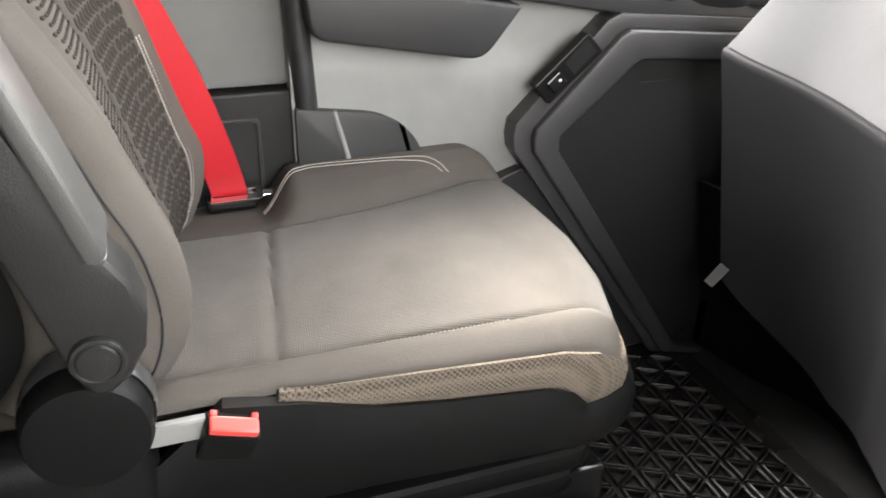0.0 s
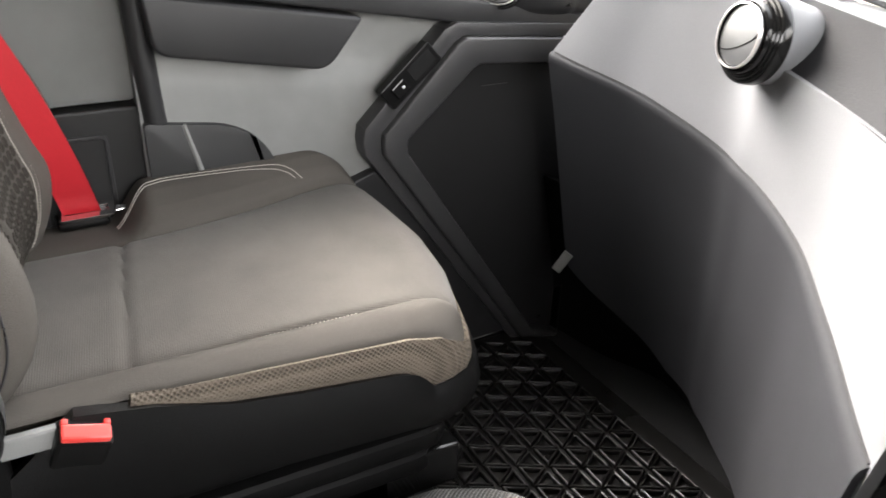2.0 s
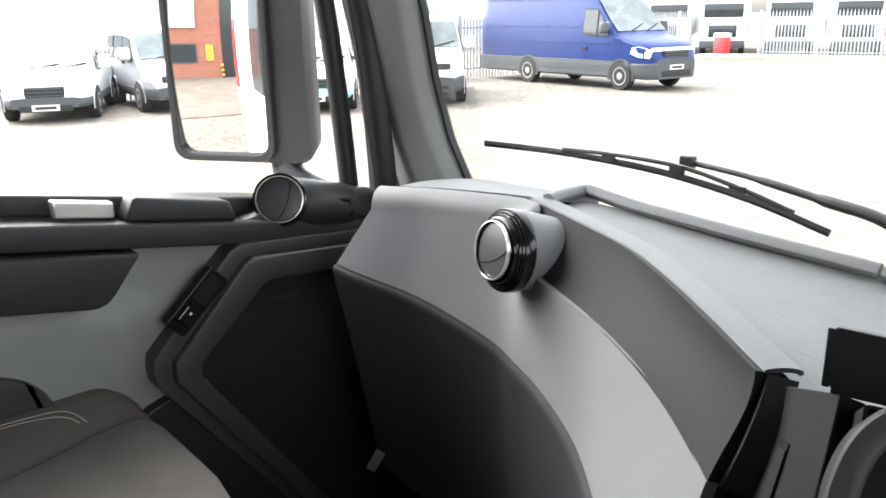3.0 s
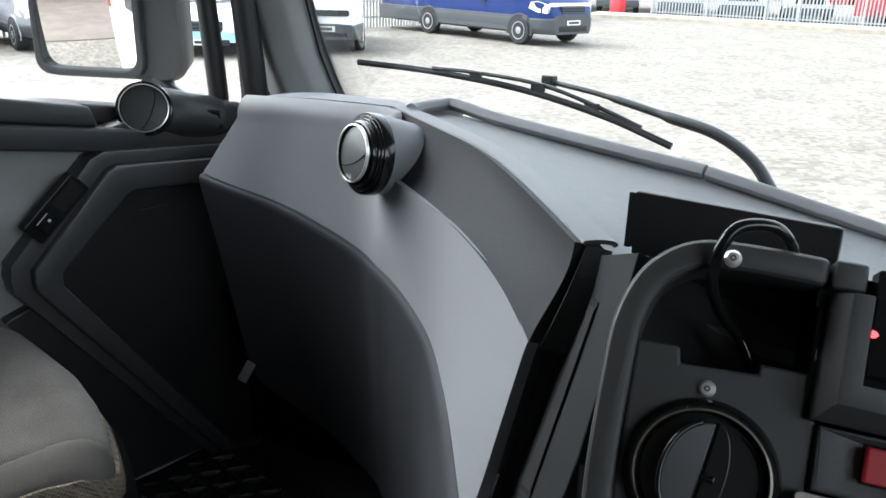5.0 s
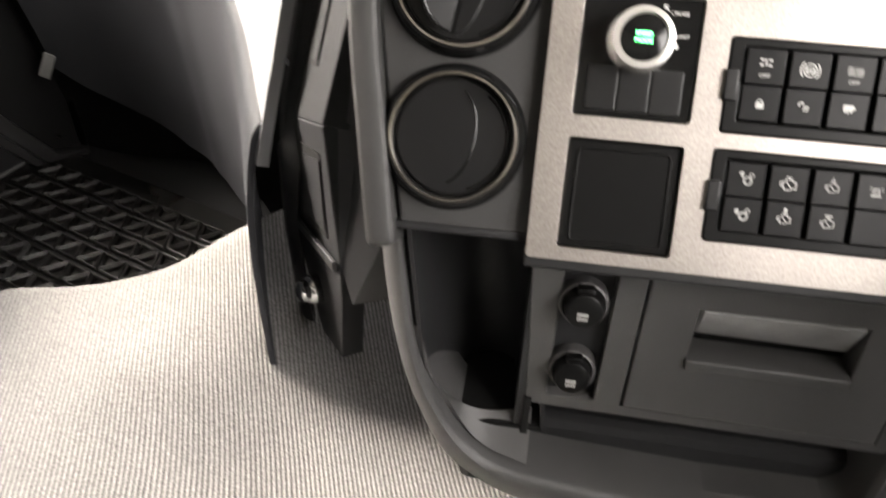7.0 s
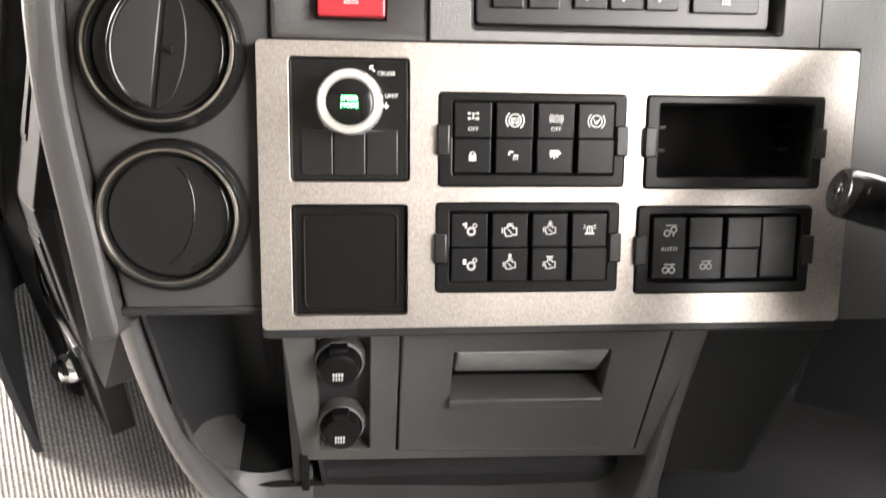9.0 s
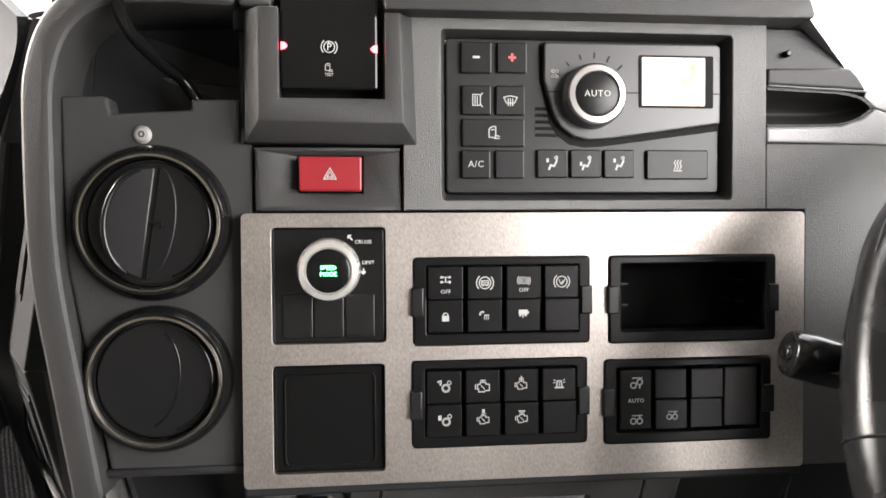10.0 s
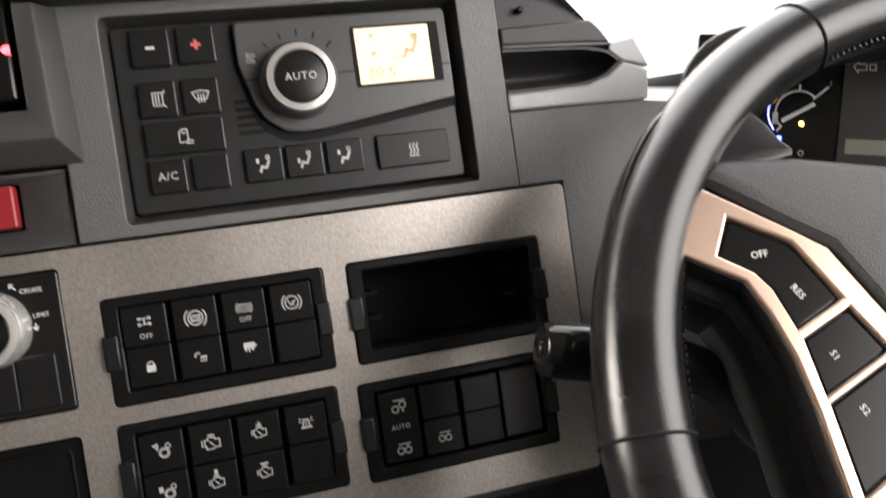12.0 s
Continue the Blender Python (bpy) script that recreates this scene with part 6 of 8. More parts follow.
symbol([LINE((0.7, -0.8), (-0.5, 0.5), w=0.35), LINE((-0.7, -0.2), (-0.6, 0.7), (0.3, 0.7), w=0.35)], 0.0019, at(0.0655, -0.0150, 0.0011), knob)
symbol([LINE((0, 0.9), (0, -0.6), w=0.35), LINE((-0.6, 0), (0, -0.8), (0.6, 0), w=0.35)], 0.0019, at(0.0735, -0.0360, 0.0011), knob)
blank = thing("blank_cover", "matt black blank cover in the fascia", "cover", at(0.052, -0.1265).translation[:])
part("cover", prism(rounded(0.0186, -0.1594, 0.0856, -0.0936, 0.002), -0.010, -0.001, 0.0015), SWITCH, blank, m=K)
part("ridge", framed(rounded(0.0245, -0.1560, 0.0805, -0.0985, 0.004), rounded(0.0255, -0.1548, 0.0795, -0.0995, 0.0035), -0.0015, 0.0002, 0.0003), SWITCH, blank, m=K)

# base colour raised to paint in the window light that whitens these faces
DRIVERTOP = material("light_washed_dash_top", (0.30, 0.302, 0.305), 0.34, bump=0.3, bump_scale=900, stain=0.06, spec=0.6)
# open cubby on the right of the hood
part("cubby_block", prism([(0.337, 0.1205), (0.368, 0.1205), (0.3945, 0.0945), (0.337, 0.0930)], -0.08, -0.006, 0.001), BLACK, console, "dark slanted block beside the hood", m=K)
part("cubby_knob", lathe([(0.0022, -0.007), (0.0022, -0.0015), (0.0014, -0.0005)], 14), GLOSS, console, "small glossy stud", m=at(0.352, 0.1035, 0.0))
# hood end, coloured pale for the light falling on it from the right
part("hood_end", facet([K @ Vector(q) for q in ((0.359, 0.1245, 0.010), (0.3945, 0.0948, -0.005), (0.4025, 0.0955, -0.022), (0.372, 0.1195, -0.02))], K.to_3x3() @ Vector((0, 0, -0.03)), 0.001), DRIVERTOP, console, "slanted hood end, window light painted in as pale")
part("cubby_strip", prism([(0.337, 0.0932), (0.3945, 0.0945), (0.4000, 0.0890), (0.4060, 0.0800), (0.385, 0.0812), (0.337, 0.0830)], -0.08, 0.0, 0.0015), CONSOLE, console, m=K)
part("cubby_edge", prism([(0.337, 0.0826), (0.385, 0.0808), (0.4060, 0.0796), (0.4060, 0.0782), (0.385, 0.0794), (0.337, 0.0814)], -0.08, 0.001, 0.0004), DASH, console, "pale thin edge", m=K)
POCKET_TOP = curve([(0.337, 0.0812, 0), (0.365, 0.0802, 0), (0.388, 0.0790, 0), (0.4035, 0.0755, 0), (0.4125, 0.0685, 0)], 8)
POCKET_LOW = curve([(0.337, 0.0550, 0), (0.365, 0.0553, 0), (0.388, 0.0562, 0), (0.4020, 0.0605, 0), (0.4125, 0.0680, 0)], 8)


def pocket_bowl(a, b):
    """The smooth hollow of the pocket, which runs out to a point."""
    p = along(POCKET_TOP, a).lerp(along(POCKET_LOW, a), b)
    p.z = -0.001 - 0.032 * math.sin(math.pi * b) ** 0.6 * (1 - a ** 3)
    return K @ p


part("cubby_pocket", sheet(pocket_bowl, 32, 16, 0.002), CONSOLE, console, "smooth dark pocket")
part("cubby_back", prism([(0.337, 0.0815), (0.42, 0.0815), (0.42, 0.05), (0.337, 0.05)], -0.09, -0.036, 0.0), DEEP, console, m=K)
# cheek and lip carry the same painted-in brightness
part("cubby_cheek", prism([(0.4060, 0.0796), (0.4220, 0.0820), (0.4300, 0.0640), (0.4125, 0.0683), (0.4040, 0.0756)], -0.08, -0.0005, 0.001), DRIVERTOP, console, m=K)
part("cubby_lip", prism([(0.336, 0.0550), (0.365, 0.0553), (0.388, 0.0562), (0.4020, 0.0605), (0.4125, 0.0680), (0.428, 0.0620), (0.426, 0.0440), (0.336, 0.0450)], -0.08, 0.001, 0.0015), DRIVERTOP, console, "cubby lip, window light painted in as pale", m=K)

# side of the console towards the passenger
SIDEMAT = material("dark_grained_side", (0.018, 0.018, 0.019), 0.6, bump=0.5, bump_scale=1300, stain=0.1, spec=0.12)


INWARD = Vector((0.665, 0.648, -0.370))
upper_side = [Vector(q) for q in ((-0.158, 0.655, 0.619), (-0.097, 0.611, 0.649), (-0.085, 0.555, 0.571), (-0.078, 0.519, 0.521), (-0.0787, 0.4774, 0.4483), (-0.165, 0.5405, 0.4037), (-0.175, 0.557, 0.415), (-0.180, 0.596, 0.475), (-0.171, 0.6226, 0.537))]
part("side_wall", facet(upper_side, INWARD * 0.02, 0.0015), SIDEMAT, console, "grained console side wall")
slot = [Vector(q) for q in ((-0.140, 0.624, 0.595), (-0.1258, 0.6115, 0.5985), (-0.1202, 0.528, 0.4622), (-0.146, 0.5475, 0.4502))]
# black plate on the wall's surface, painting the shade of a recessed slot
part("side_slot", facet([p - INWARD * 0.0012 for p in slot], INWARD * 0.001), DEEP, console, "dark plate painted as the shade in a slot")
part("slot_floor", facet([p - INWARD * 0.0022 for p in (slot[0].lerp(slot[1], 0.35) + Vector((0, -0.003, -0.005)), slot[1] + Vector((0, -0.003, -0.005)), slot[2] + Vector((0.0, 0.002, 0.004)), slot[3].lerp(slot[2], 0.28) + Vector((0, 0.002, 0.004)))], INWARD * 0.001), SIDEMAT, console)
lower_side = [Vector(q) for q in ((-0.166, 0.5415, 0.4030), (-0.0787, 0.4774, 0.4475), (-0.0724, 0.4728, 0.325), (-0.10, 0.493, 0.20), (-0.16, 0.536, 0.17), (-0.203, 0.568, 0.2335), (-0.196, 0.563, 0.36))]
BACKWARD = Vector((0.59, 0.807, 0.0))
part("side_wall", facet(lower_side, BACKWARD * 0.02, 0.0015), SIDEMAT, console, "grained lower side wall")
# lower slot likewise: black plate for its shade, wall-coloured floor on top
for o, i, m in ((0.0, 0.0012, DEEP), (0.0065, 0.0022, SIDEMAT)):
    q = [Vector((-0.150 + o, 0.5295, 0.390 - o)), Vector((-0.092 - o * 0.3, 0.487, 0.417 - o)), Vector((-0.098 - o * 0.3, 0.4915, 0.335 + o)), Vector((-0.153 + o, 0.532, 0.312 + o))]
    part("side_slot" if m is DEEP else "slot_floor", facet([p - BACKWARD * ((p - lower_side[0]).dot(BACKWARD)) - BACKWARD * i for p in q], BACKWARD * 0.001), m, console)
part("foot_rib", facet([Vector((-0.198, 0.5615, 0.285)), Vector((-0.075, 0.472, 0.335)), Vector((-0.075, 0.472, 0.325)), Vector((-0.199, 0.562, 0.274))], BACKWARD * -0.004, 0.001), BLACK, console)
part("rim_flank", facet([Vector((-0.0785, 0.480, 0.447)), Vector((-0.077, 0.52, 0.519)), K @ Vector((-0.112, -0.03, -0.05)), K @ Vector((-0.094, -0.168, -0.05)), Vector((-0.060, 0.468, 0.30)), Vector((-0.0715, 0.4735, 0.325))], Vector((0.02, 0.02, 0))), BLACK, console, "dark flank under the pod rim")
part("chrome_knob", lathe([(0.011, -0.016), (0.0135, -0.012), (0.0138, 0.002), (0.0128, 0.006), (0.0105, 0.008), (0.0098, 0.013), (0.007, 0.015)], 32), CHROME, console, "round chrome release button", m=axis((-0.151, 0.522, 0.238), (-0.35, -0.85, 0.2)))

bracket = thing("display_bracket", "empty black bracket standing on the dash top", "bracket", (-0.04, 0.66, 0.65))
BR = Matrix.Translation((-0.040, 0.628, 0.65)) @ Matrix.Rotation(radians(14), 4, "Z")
part("back_plate", prism([(-0.072, 0.012), (-0.066, 0.0), (0.07, 0.0), (0.07, 0.040), (-0.066, 0.044), (-0.070, 0.040)], -0.006, 0.0, 0.001), BLACK, bracket, m=BR @ Matrix.Rotation(radians(90), 4, "X"))
part("side_cheek", prism([(0.0, 0.0), (0.085, 0.0), (0.085, 0.012), (0.0, 0.040)], 0.067, 0.072, 0.001), BLACK, bracket, m=BR @ SIDE)
part("side_cheek", prism([(0.0, 0.0), (0.085, 0.0), (0.085, 0.012), (0.0, 0.043)], -0.072, -0.067, 0.001), BLACK, bracket, m=BR @ SIDE)
part("foot", box(-0.066, 0.067, 0.0, 0.085, -0.004, 0.002, 0.001), BLACK, bracket, m=BR)
part("stand", box(-0.025, 0.06, 0.012, 0.078, -0.056, -0.003, 0.002), BLACK, bracket, m=BR)

# ---- lower console: drawer, sockets and tray ----
LO = Matrix(((0.91794, 0.03795, 0.39490, 0.0863), (0.39456, 0.01631, -0.91872, 0.4627), (-0.04131, 0.99915, 0.0, 0.4099), (0, 0, 0, 1)))
lower = thing("lower_console", "charcoal lower console with a drawer and open tray", "console", (0.2, 0.55, 0.17))
LOWMAT = material("dark_charcoal_plastic", (0.065, 0.064, 0.064), 0.4, bump=0.4, bump_scale=1000, stain=0.1)
part("face", plate([(0.004, 0.0), (0.30, 0.0), (0.285, -0.172), (0.014, -0.164)], [rounded(0.028, -0.153, 0.064, -0.028, 0.003), [(0.0835, -0.156), (0.2715, -0.163), (0.272, -0.030), (0.0835, -0.028)]], -0.045, -0.030, 0.001), LOWMAT, lower, m=LO)
drawer = thing("drawer", "charcoal storage drawer under the switch panel", "drawer", (LO @ Vector((0.18, -0.1, -0.03)))[:])
part("front", plate([(0.0852, -0.1545), (0.2698, -0.1612), (0.2700, -0.030), (0.0852, -0.030)], [[(0.121, -0.107), (0.2320, -0.110), (0.2320, -0.052), (0.121, -0.052)]], -0.05, -0.0285, 0.0015), LOWMAT, drawer, m=LO)
PULL = material("worn_grey_pull", (0.26, 0.26, 0.255), 0.34, bump=0.5, bump_scale=500, stain=0.2, stain_scale=30)
part("pull", facet([LO @ Vector(q) for q in ((0.1235, -0.053, -0.029), (0.2300, -0.0535, -0.029), (0.2295, -0.086, -0.042), (0.1245, -0.084, -0.042))], LO.to_3x3() @ Vector((0, 0, -0.012)), 0.0015), PULL, drawer, "worn shiny drawer pull")
part("pull_recess", box(0.118, 0.236, -0.112, -0.048, -0.062, -0.056, 0), DEEP, drawer, m=LO)
part("pull_lip", prism([(0.1195, -0.1045), (0.2325, -0.1070), (0.2325, -0.0965), (0.1195, -0.0945)], -0.05, -0.0235, 0.0022, 3), LOWMAT, drawer, "raised lip of the drawer pull", m=LO)
part("socket_plate", box(0.027, 0.065, -0.154, -0.027, -0.05, -0.040, 0), BLACK, lower, m=LO)
for v in (-0.053, -0.117):
    s = thing("power_socket", "black capped power socket with white lettering", "power socket", (LO @ Vector((0.042, v, -0.03)))[:], group="power sockets")
    sm_ = LO @ Matrix.Translation((0.0435, v, -0.014)) @ Matrix.Rotation(radians(-14), 4, "X")
    part("cap", lathe([(0.0135, -0.03), (0.0138, -0.010), (0.0134, -0.004), (0.0122, -0.0012), (0.0095, 0.0), (0.003, 0.0002)], 44), SWITCH, s, m=sm_)
    part("rim", lathe([(0.0172, -0.03), (0.0172, -0.014), (0.0166, -0.0115), (0.0150, -0.0108), (0.0142, -0.0125), (0.0140, -0.03)], 44, True), LOWMAT, s, m=sm_)
    part("hinge_tab", box(-0.006, 0.006, 0.0115, 0.0160, -0.012, -0.002, 0.0015), SWITCH, s, m=sm_)
    symbol([BAR(-1.0 + 0.52 * i, 0.12, -0.66 + 0.52 * i, 0.85) for i in range(4)] + [BAR(-1.0 + 0.52 * i, -0.75, -0.72 + 0.52 * i, -0.10) for i in range(4)], 0.0036, sm_ @ Matrix.Translation((-0.0005, -0.0035, 0.0003)), s, name="lettering")
# pocket on the left
part("pocket_wall", sheet(lambda a, b: LO @ Vector((-0.036 + 0.044 * math.cos(math.pi * (1 + a)) + 0.020 * b, 0.03 - 0.225 * b, -0.030 + 0.080 * math.sin(math.pi * (1 + a)))), 28, 14, -0.003), BLACK, lower, "round-backed cup pocket")
part("pocket_floor", facet([LO @ Vector((-0.016 + 0.045 * math.cos(math.pi * (1 + i / 20)), -0.192, -0.030 + 0.080 * math.sin(math.pi * (1 + i / 20)))) for i in range(21)], LO.to_3x3() @ Vector((0, -0.004, 0))), DEEP, lower)
part("pocket_cheek", box(0.006, 0.016, -0.20, 0.02, -0.12, -0.031, 0.001), BLACK, lower, m=LO)
SILL_IN = curve([(-0.0745, -0.10, -0.036), (-0.0660, -0.140, -0.034), (-0.0516, -0.171, -0.030), (-0.0206, -0.207, -0.022), (0.020, -0.2205, -0.016)], 6)
SILL_CUP = curve([(-0.0700, -0.10, -0.036), (-0.0600, -0.150, -0.034), (-0.0480, -0.178, -0.036), (-0.0160, -0.190, -0.040), (0.020, -0.185, -0.044)], 6)
part("pocket_sill", sheet(lambda a, b: LO @ along(SILL_IN, a).lerp(along(SILL_CUP, a), b), 24, 4, 0.004), LOWMAT, lower, "sloping sill below the cup pocket")
part("tray_back", prism([(0.006, -0.155), (0.30, -0.165), (0.30, -0.24), (0.0, -0.24)], -0.10, -0.09), BLACK, lower, m=LO)
part("tray_floor", box(0.0, 0.285, -0.246, -0.232, -0.13, -0.02, 0.002), LOWMAT, lower, m=LO)
part("tray_cheek", box(0.012, 0.018, -0.226, -0.158, -0.10, -0.028, 0.001), DEEP, lower, m=LO)
INNER = curve([(-0.084, 0.012, -0.036), (-0.080, -0.05, -0.030), (-0.0714, -0.118, -0.024), (-0.0516, -0.171, -0.018), (-0.0206, -0.207, -0.010), (0.020, -0.2205, -0.004), (0.134, -0.2300, 0.0), (0.225, -0.2350, -0.002), (0.262, -0.228, -0.008), (0.278, -0.195, -0.018), (0.284, -0.12, -0.030), (0.29, 0.0, -0.040)], 6)
OUTER = curve([(-0.101, 0.012, -0.036), (-0.098, -0.05, -0.030), (-0.088, -0.118, -0.024), (-0.0718, -0.175, -0.018), (-0.040, -0.232, -0.010), (0.0287, -0.268, -0.004), (0.14, -0.2700, 0.0), (0.24, -0.2700, -0.002), (0.285, -0.255, -0.008), (0.301, -0.22, -0.018), (0.304, -0.14, -0.030), (0.31, 0.0, -0.040)], 6)
RIMPROF = ((0.0, -0.075), (0.0, -0.004), (0.06, 0.001), (0.16, 0.0035), (0.35, 0.003), (0.8, -0.004), (0.93, -0.008), (1.0, -0.016), (0.96, -0.075))
part("tray_rim", loft([[p.lerp(q, k) + Vector((0, 0, h)) for k, h in RIMPROF] for p, q in zip(INNER, OUTER)]), LOWMAT, lower, "rounded tray rim", m=LO)
part("right_side", prism([(0.29, 0.01), (0.42, 0.01), (0.40, -0.25), (0.29, -0.24)], -0.12, -0.06, 0.01), material("matt_black_kneeboard", (0.013, 0.013, 0.013), 0.65, bump=0.3, bump_scale=700), lower, "matt black knee board beside the drawer", m=LO)
part("base", prism([(-0.06, -0.20), (0.30, -0.21), (0.28, -0.32), (-0.03, -0.32)], -0.30, -0.05, 0.01), BLACK, lower, m=LO)

# ---- steering wheel, stalk and instruments ----
WN = Vector((math.cos(0.95) * math.sin(0.25), -math.cos(0.95) * math.cos(0.25), math.sin(0.95)))
WC = (0.634, 0.55, 0.51)
W = axis(WC, WN)
wheel = thing("steering_wheel", "black leather steering wheel with silver-trimmed spokes", "steering wheel", WC)
RW = 0.2160
rim_pts = [(RW * math.cos(2 * math.pi * i / 120), RW * math.sin(2 * math.pi * i / 120), 0) for i in range(120)]
part("rim", tube(rim_pts, 0.0195, 28, loop=True), LEATHER, wheel, m=W)
for deg in (114, 178.5, 66, 1.5):
    a = radians(deg)
    part("rim_seam", tube([((RW + 0.0198 * math.cos(k)) * math.cos(a), (RW + 0.0198 * math.cos(k)) * math.sin(a), 0.0198 * math.sin(k)) for k in [2 * math.pi * j / 24 for j in range(24)]], 0.0008, 6, loop=True), DEEP, wheel, m=W)
for k in range(92):
    deg = 178 + 0.55 * k if k < 46 else 64 + 1.08 * (k - 46)
    if 113 < deg < 145:
        continue
    a = radians(deg if k >= 46 else 176 - 1.05 * k)
    r = RW - 0.0192
    part("stitch", tube([(r * math.cos(a - 0.006), r * math.sin(a - 0.006), 0.003), ((r - 0.001) * math.cos(a), (r - 0.001) * math.sin(a), 0.0046), (r * math.cos(a + 0.006), r * math.sin(a + 0.006), 0.0055)], 0.0007, 5), LEATHER, wheel, m=W)
ROSE = material("rose_silver_trim", (0.50, 0.355, 0.28), 0.34, metal=0.85, stain=0.05)
SOFT = material("soft_grained_hub", (0.026, 0.026, 0.0265), 0.5, var=0.2, scale=900, bump=0.5, bump_scale=1400, stain=0.08)
half = [(-0.170, 0.1165), (-0.158, 0.1275), (-0.119, 0.1245), (-0.060, 0.1125)]
low = [(-0.060, -0.105), (-0.098, -0.06), (-0.094, -0.005), (-0.101, 0.042), (-0.117, 0.0775), (-0.131, 0.0875)]
part("hub_pad", prism(half + [(-x, y) for x, y in reversed(half)] + [(-x, y) for x, y in reversed(low)] + low, -0.035, 0.014, 0.008, 3), SOFT, wheel, "grained black hub pad", m=W)
for sx, nm in ((1, "left"), (-1, "right")):
    fl = lambda pts: [(sx * x, y) for x, y in pts]
    part("spoke", prism(fl([(p.x, p.y) for p in curve([(x, y, 0) for x, y in [(-0.212, 0.055), (-0.215, 0.085), (-0.200, 0.125), (-0.172, 0.158), (-0.140, 0.160), (-0.127, 0.148), (-0.121, 0.136), (-0.118, 0.1255), (-0.165, 0.119), (-0.182, 0.100), (-0.190, 0.078), (-0.196, 0.058)]], 4)]), -0.014, 0.010, 0.008, 4), LEATHER, wheel, m=W)
    spoke = part("spoke_trim", plate(fl([(-0.170, 0.1135), (-0.1865, 0.0815), (-0.1605, 0.0655), (-0.1545, 0.0505), (-0.1495, 0.030), (-0.1475, 0.008), (-0.1465, -0.030), (-0.135, -0.052), (-0.102, -0.052), (-0.0965, -0.005), (-0.103, 0.042), (-0.119, 0.0765), (-0.132, 0.0865)]), [fl([(-0.160, 0.0965), (-0.1345, 0.0815), (-0.1205, 0.0530), (-0.1447, 0.0415), (-0.1498, 0.0605), (-0.1555, 0.0690), (-0.1695, 0.0785)]), fl([(-0.1435, 0.0375), (-0.1190, 0.0490), (-0.1080, 0.0285), (-0.1420, 0.0125)]), fl([(-0.1415, 0.0095), (-0.1075, 0.0255), (-0.1050, -0.010), (-0.1405, -0.028)])], 0.0092, 0.0125, 0.0012), ROSE, wheel, "satin silver spoke trim", m=W)
    part("spoke_back", prism(fl([(-0.172, 0.112), (-0.190, 0.076), (-0.163, 0.060), (-0.157, 0.046), (-0.151, 0.005), (-0.149, -0.06), (-0.09, -0.06), (-0.09, 0.06)]), -0.05, -0.004, 0.006), BLACK, wheel, m=W)
    part("spoke_body", prism(fl([(-0.170, 0.1130), (-0.1860, 0.0815), (-0.1600, 0.0655), (-0.1540, 0.0505), (-0.1490, 0.030), (-0.1470, 0.008), (-0.1460, -0.030), (-0.135, -0.052), (-0.102, -0.052), (-0.0970, -0.005), (-0.1035, 0.042), (-0.1195, 0.0765), (-0.1325, 0.0865)]), -0.008, 0.0090, 0.002), BLACK, wheel, "black body under the spoke trim", m=W)
    for pts, txt, tx, ty in (([(-0.159, 0.0957), (-0.135, 0.0807), (-0.1213, 0.0533), (-0.1443, 0.0423), (-0.1490, 0.0608), (-0.1550, 0.0697), (-0.1687, 0.0787)], "OFF", -0.150, 0.0775), ([(-0.1428, 0.0370), (-0.1192, 0.0482), (-0.1088, 0.0288), (-0.1413, 0.0133)], "S1", -0.132, 0.0290), ([(-0.1408, 0.0088), (-0.1082, 0.0243), (-0.1057, -0.0095), (-0.1398, -0.0270)], "S2", -0.1275, 0.0055)):
        key = part("key", prism(fl(pts), -0.004, 0.0105, 0.0012), KEYBLACK, wheel, "gloss black control key", m=W)
        if sx == 1:
            words(txt, 0.0046, WHITE, key, W @ Matrix.Translation((tx, ty, 0.0107)) @ Matrix.Rotation(radians(2 if txt == "OFF" else -66), 4, "Z"))
            if txt == "OFF":
                words("RES", 0.0046, WHITE, key, W @ Matrix.Translation((-0.1385, 0.0585, 0.0107)) @ Matrix.Rotation(radians(-62), 4, "Z"))
column = thing("steering_column", "matt black steering column shroud", "steering column", (0.64, 0.63, 0.42))
part("shroud", box(-0.06, 0.06, -0.05, 0.05, -0.20, -0.045, 0.02, 3), BLACK, column, m=W)
part("lower_shroud", box(-0.08, 0.08, -0.14, -0.03, -0.24, -0.08, 0.02, 3), DEEP, column, m=W)
stalk = thing("control_stalk", "black steering column stalk with a shiny tip", "stalk", (0.45, 0.57, 0.5))
TIP, SLANT = Vector((0.380, 0.556, 0.517)), Vector((0.95, 0.21, -0.22)).normalized()
part("arm", tube(curve([TIP + SLANT * 0.034, TIP + SLANT * 0.052, (0.450, 0.571, 0.499), (0.474, 0.575, 0.482), (0.503, 0.580, 0.447), (0.545, 0.60, 0.425), (0.60, 0.63, 0.41)]), 0.0118, 20), BLACK, stalk)
part("tip", tube([TIP + SLANT * s for s in (0.0, 0.0005, 0.0015, 0.004, 0.016, 0.030, 0.036)], [0.0098, 0.0112, 0.0124, 0.0132, 0.0137, 0.0136, 0.0122], 32), GLOSS, stalk, "glossy stalk tip")
part("tip_button", tube([TIP + SLANT * s for s in (-0.0016, -0.0012, -0.0004, 0.001)], [0.0018, 0.0034, 0.0042, 0.0044], 24), GLOSS, stalk, "shiny end button")

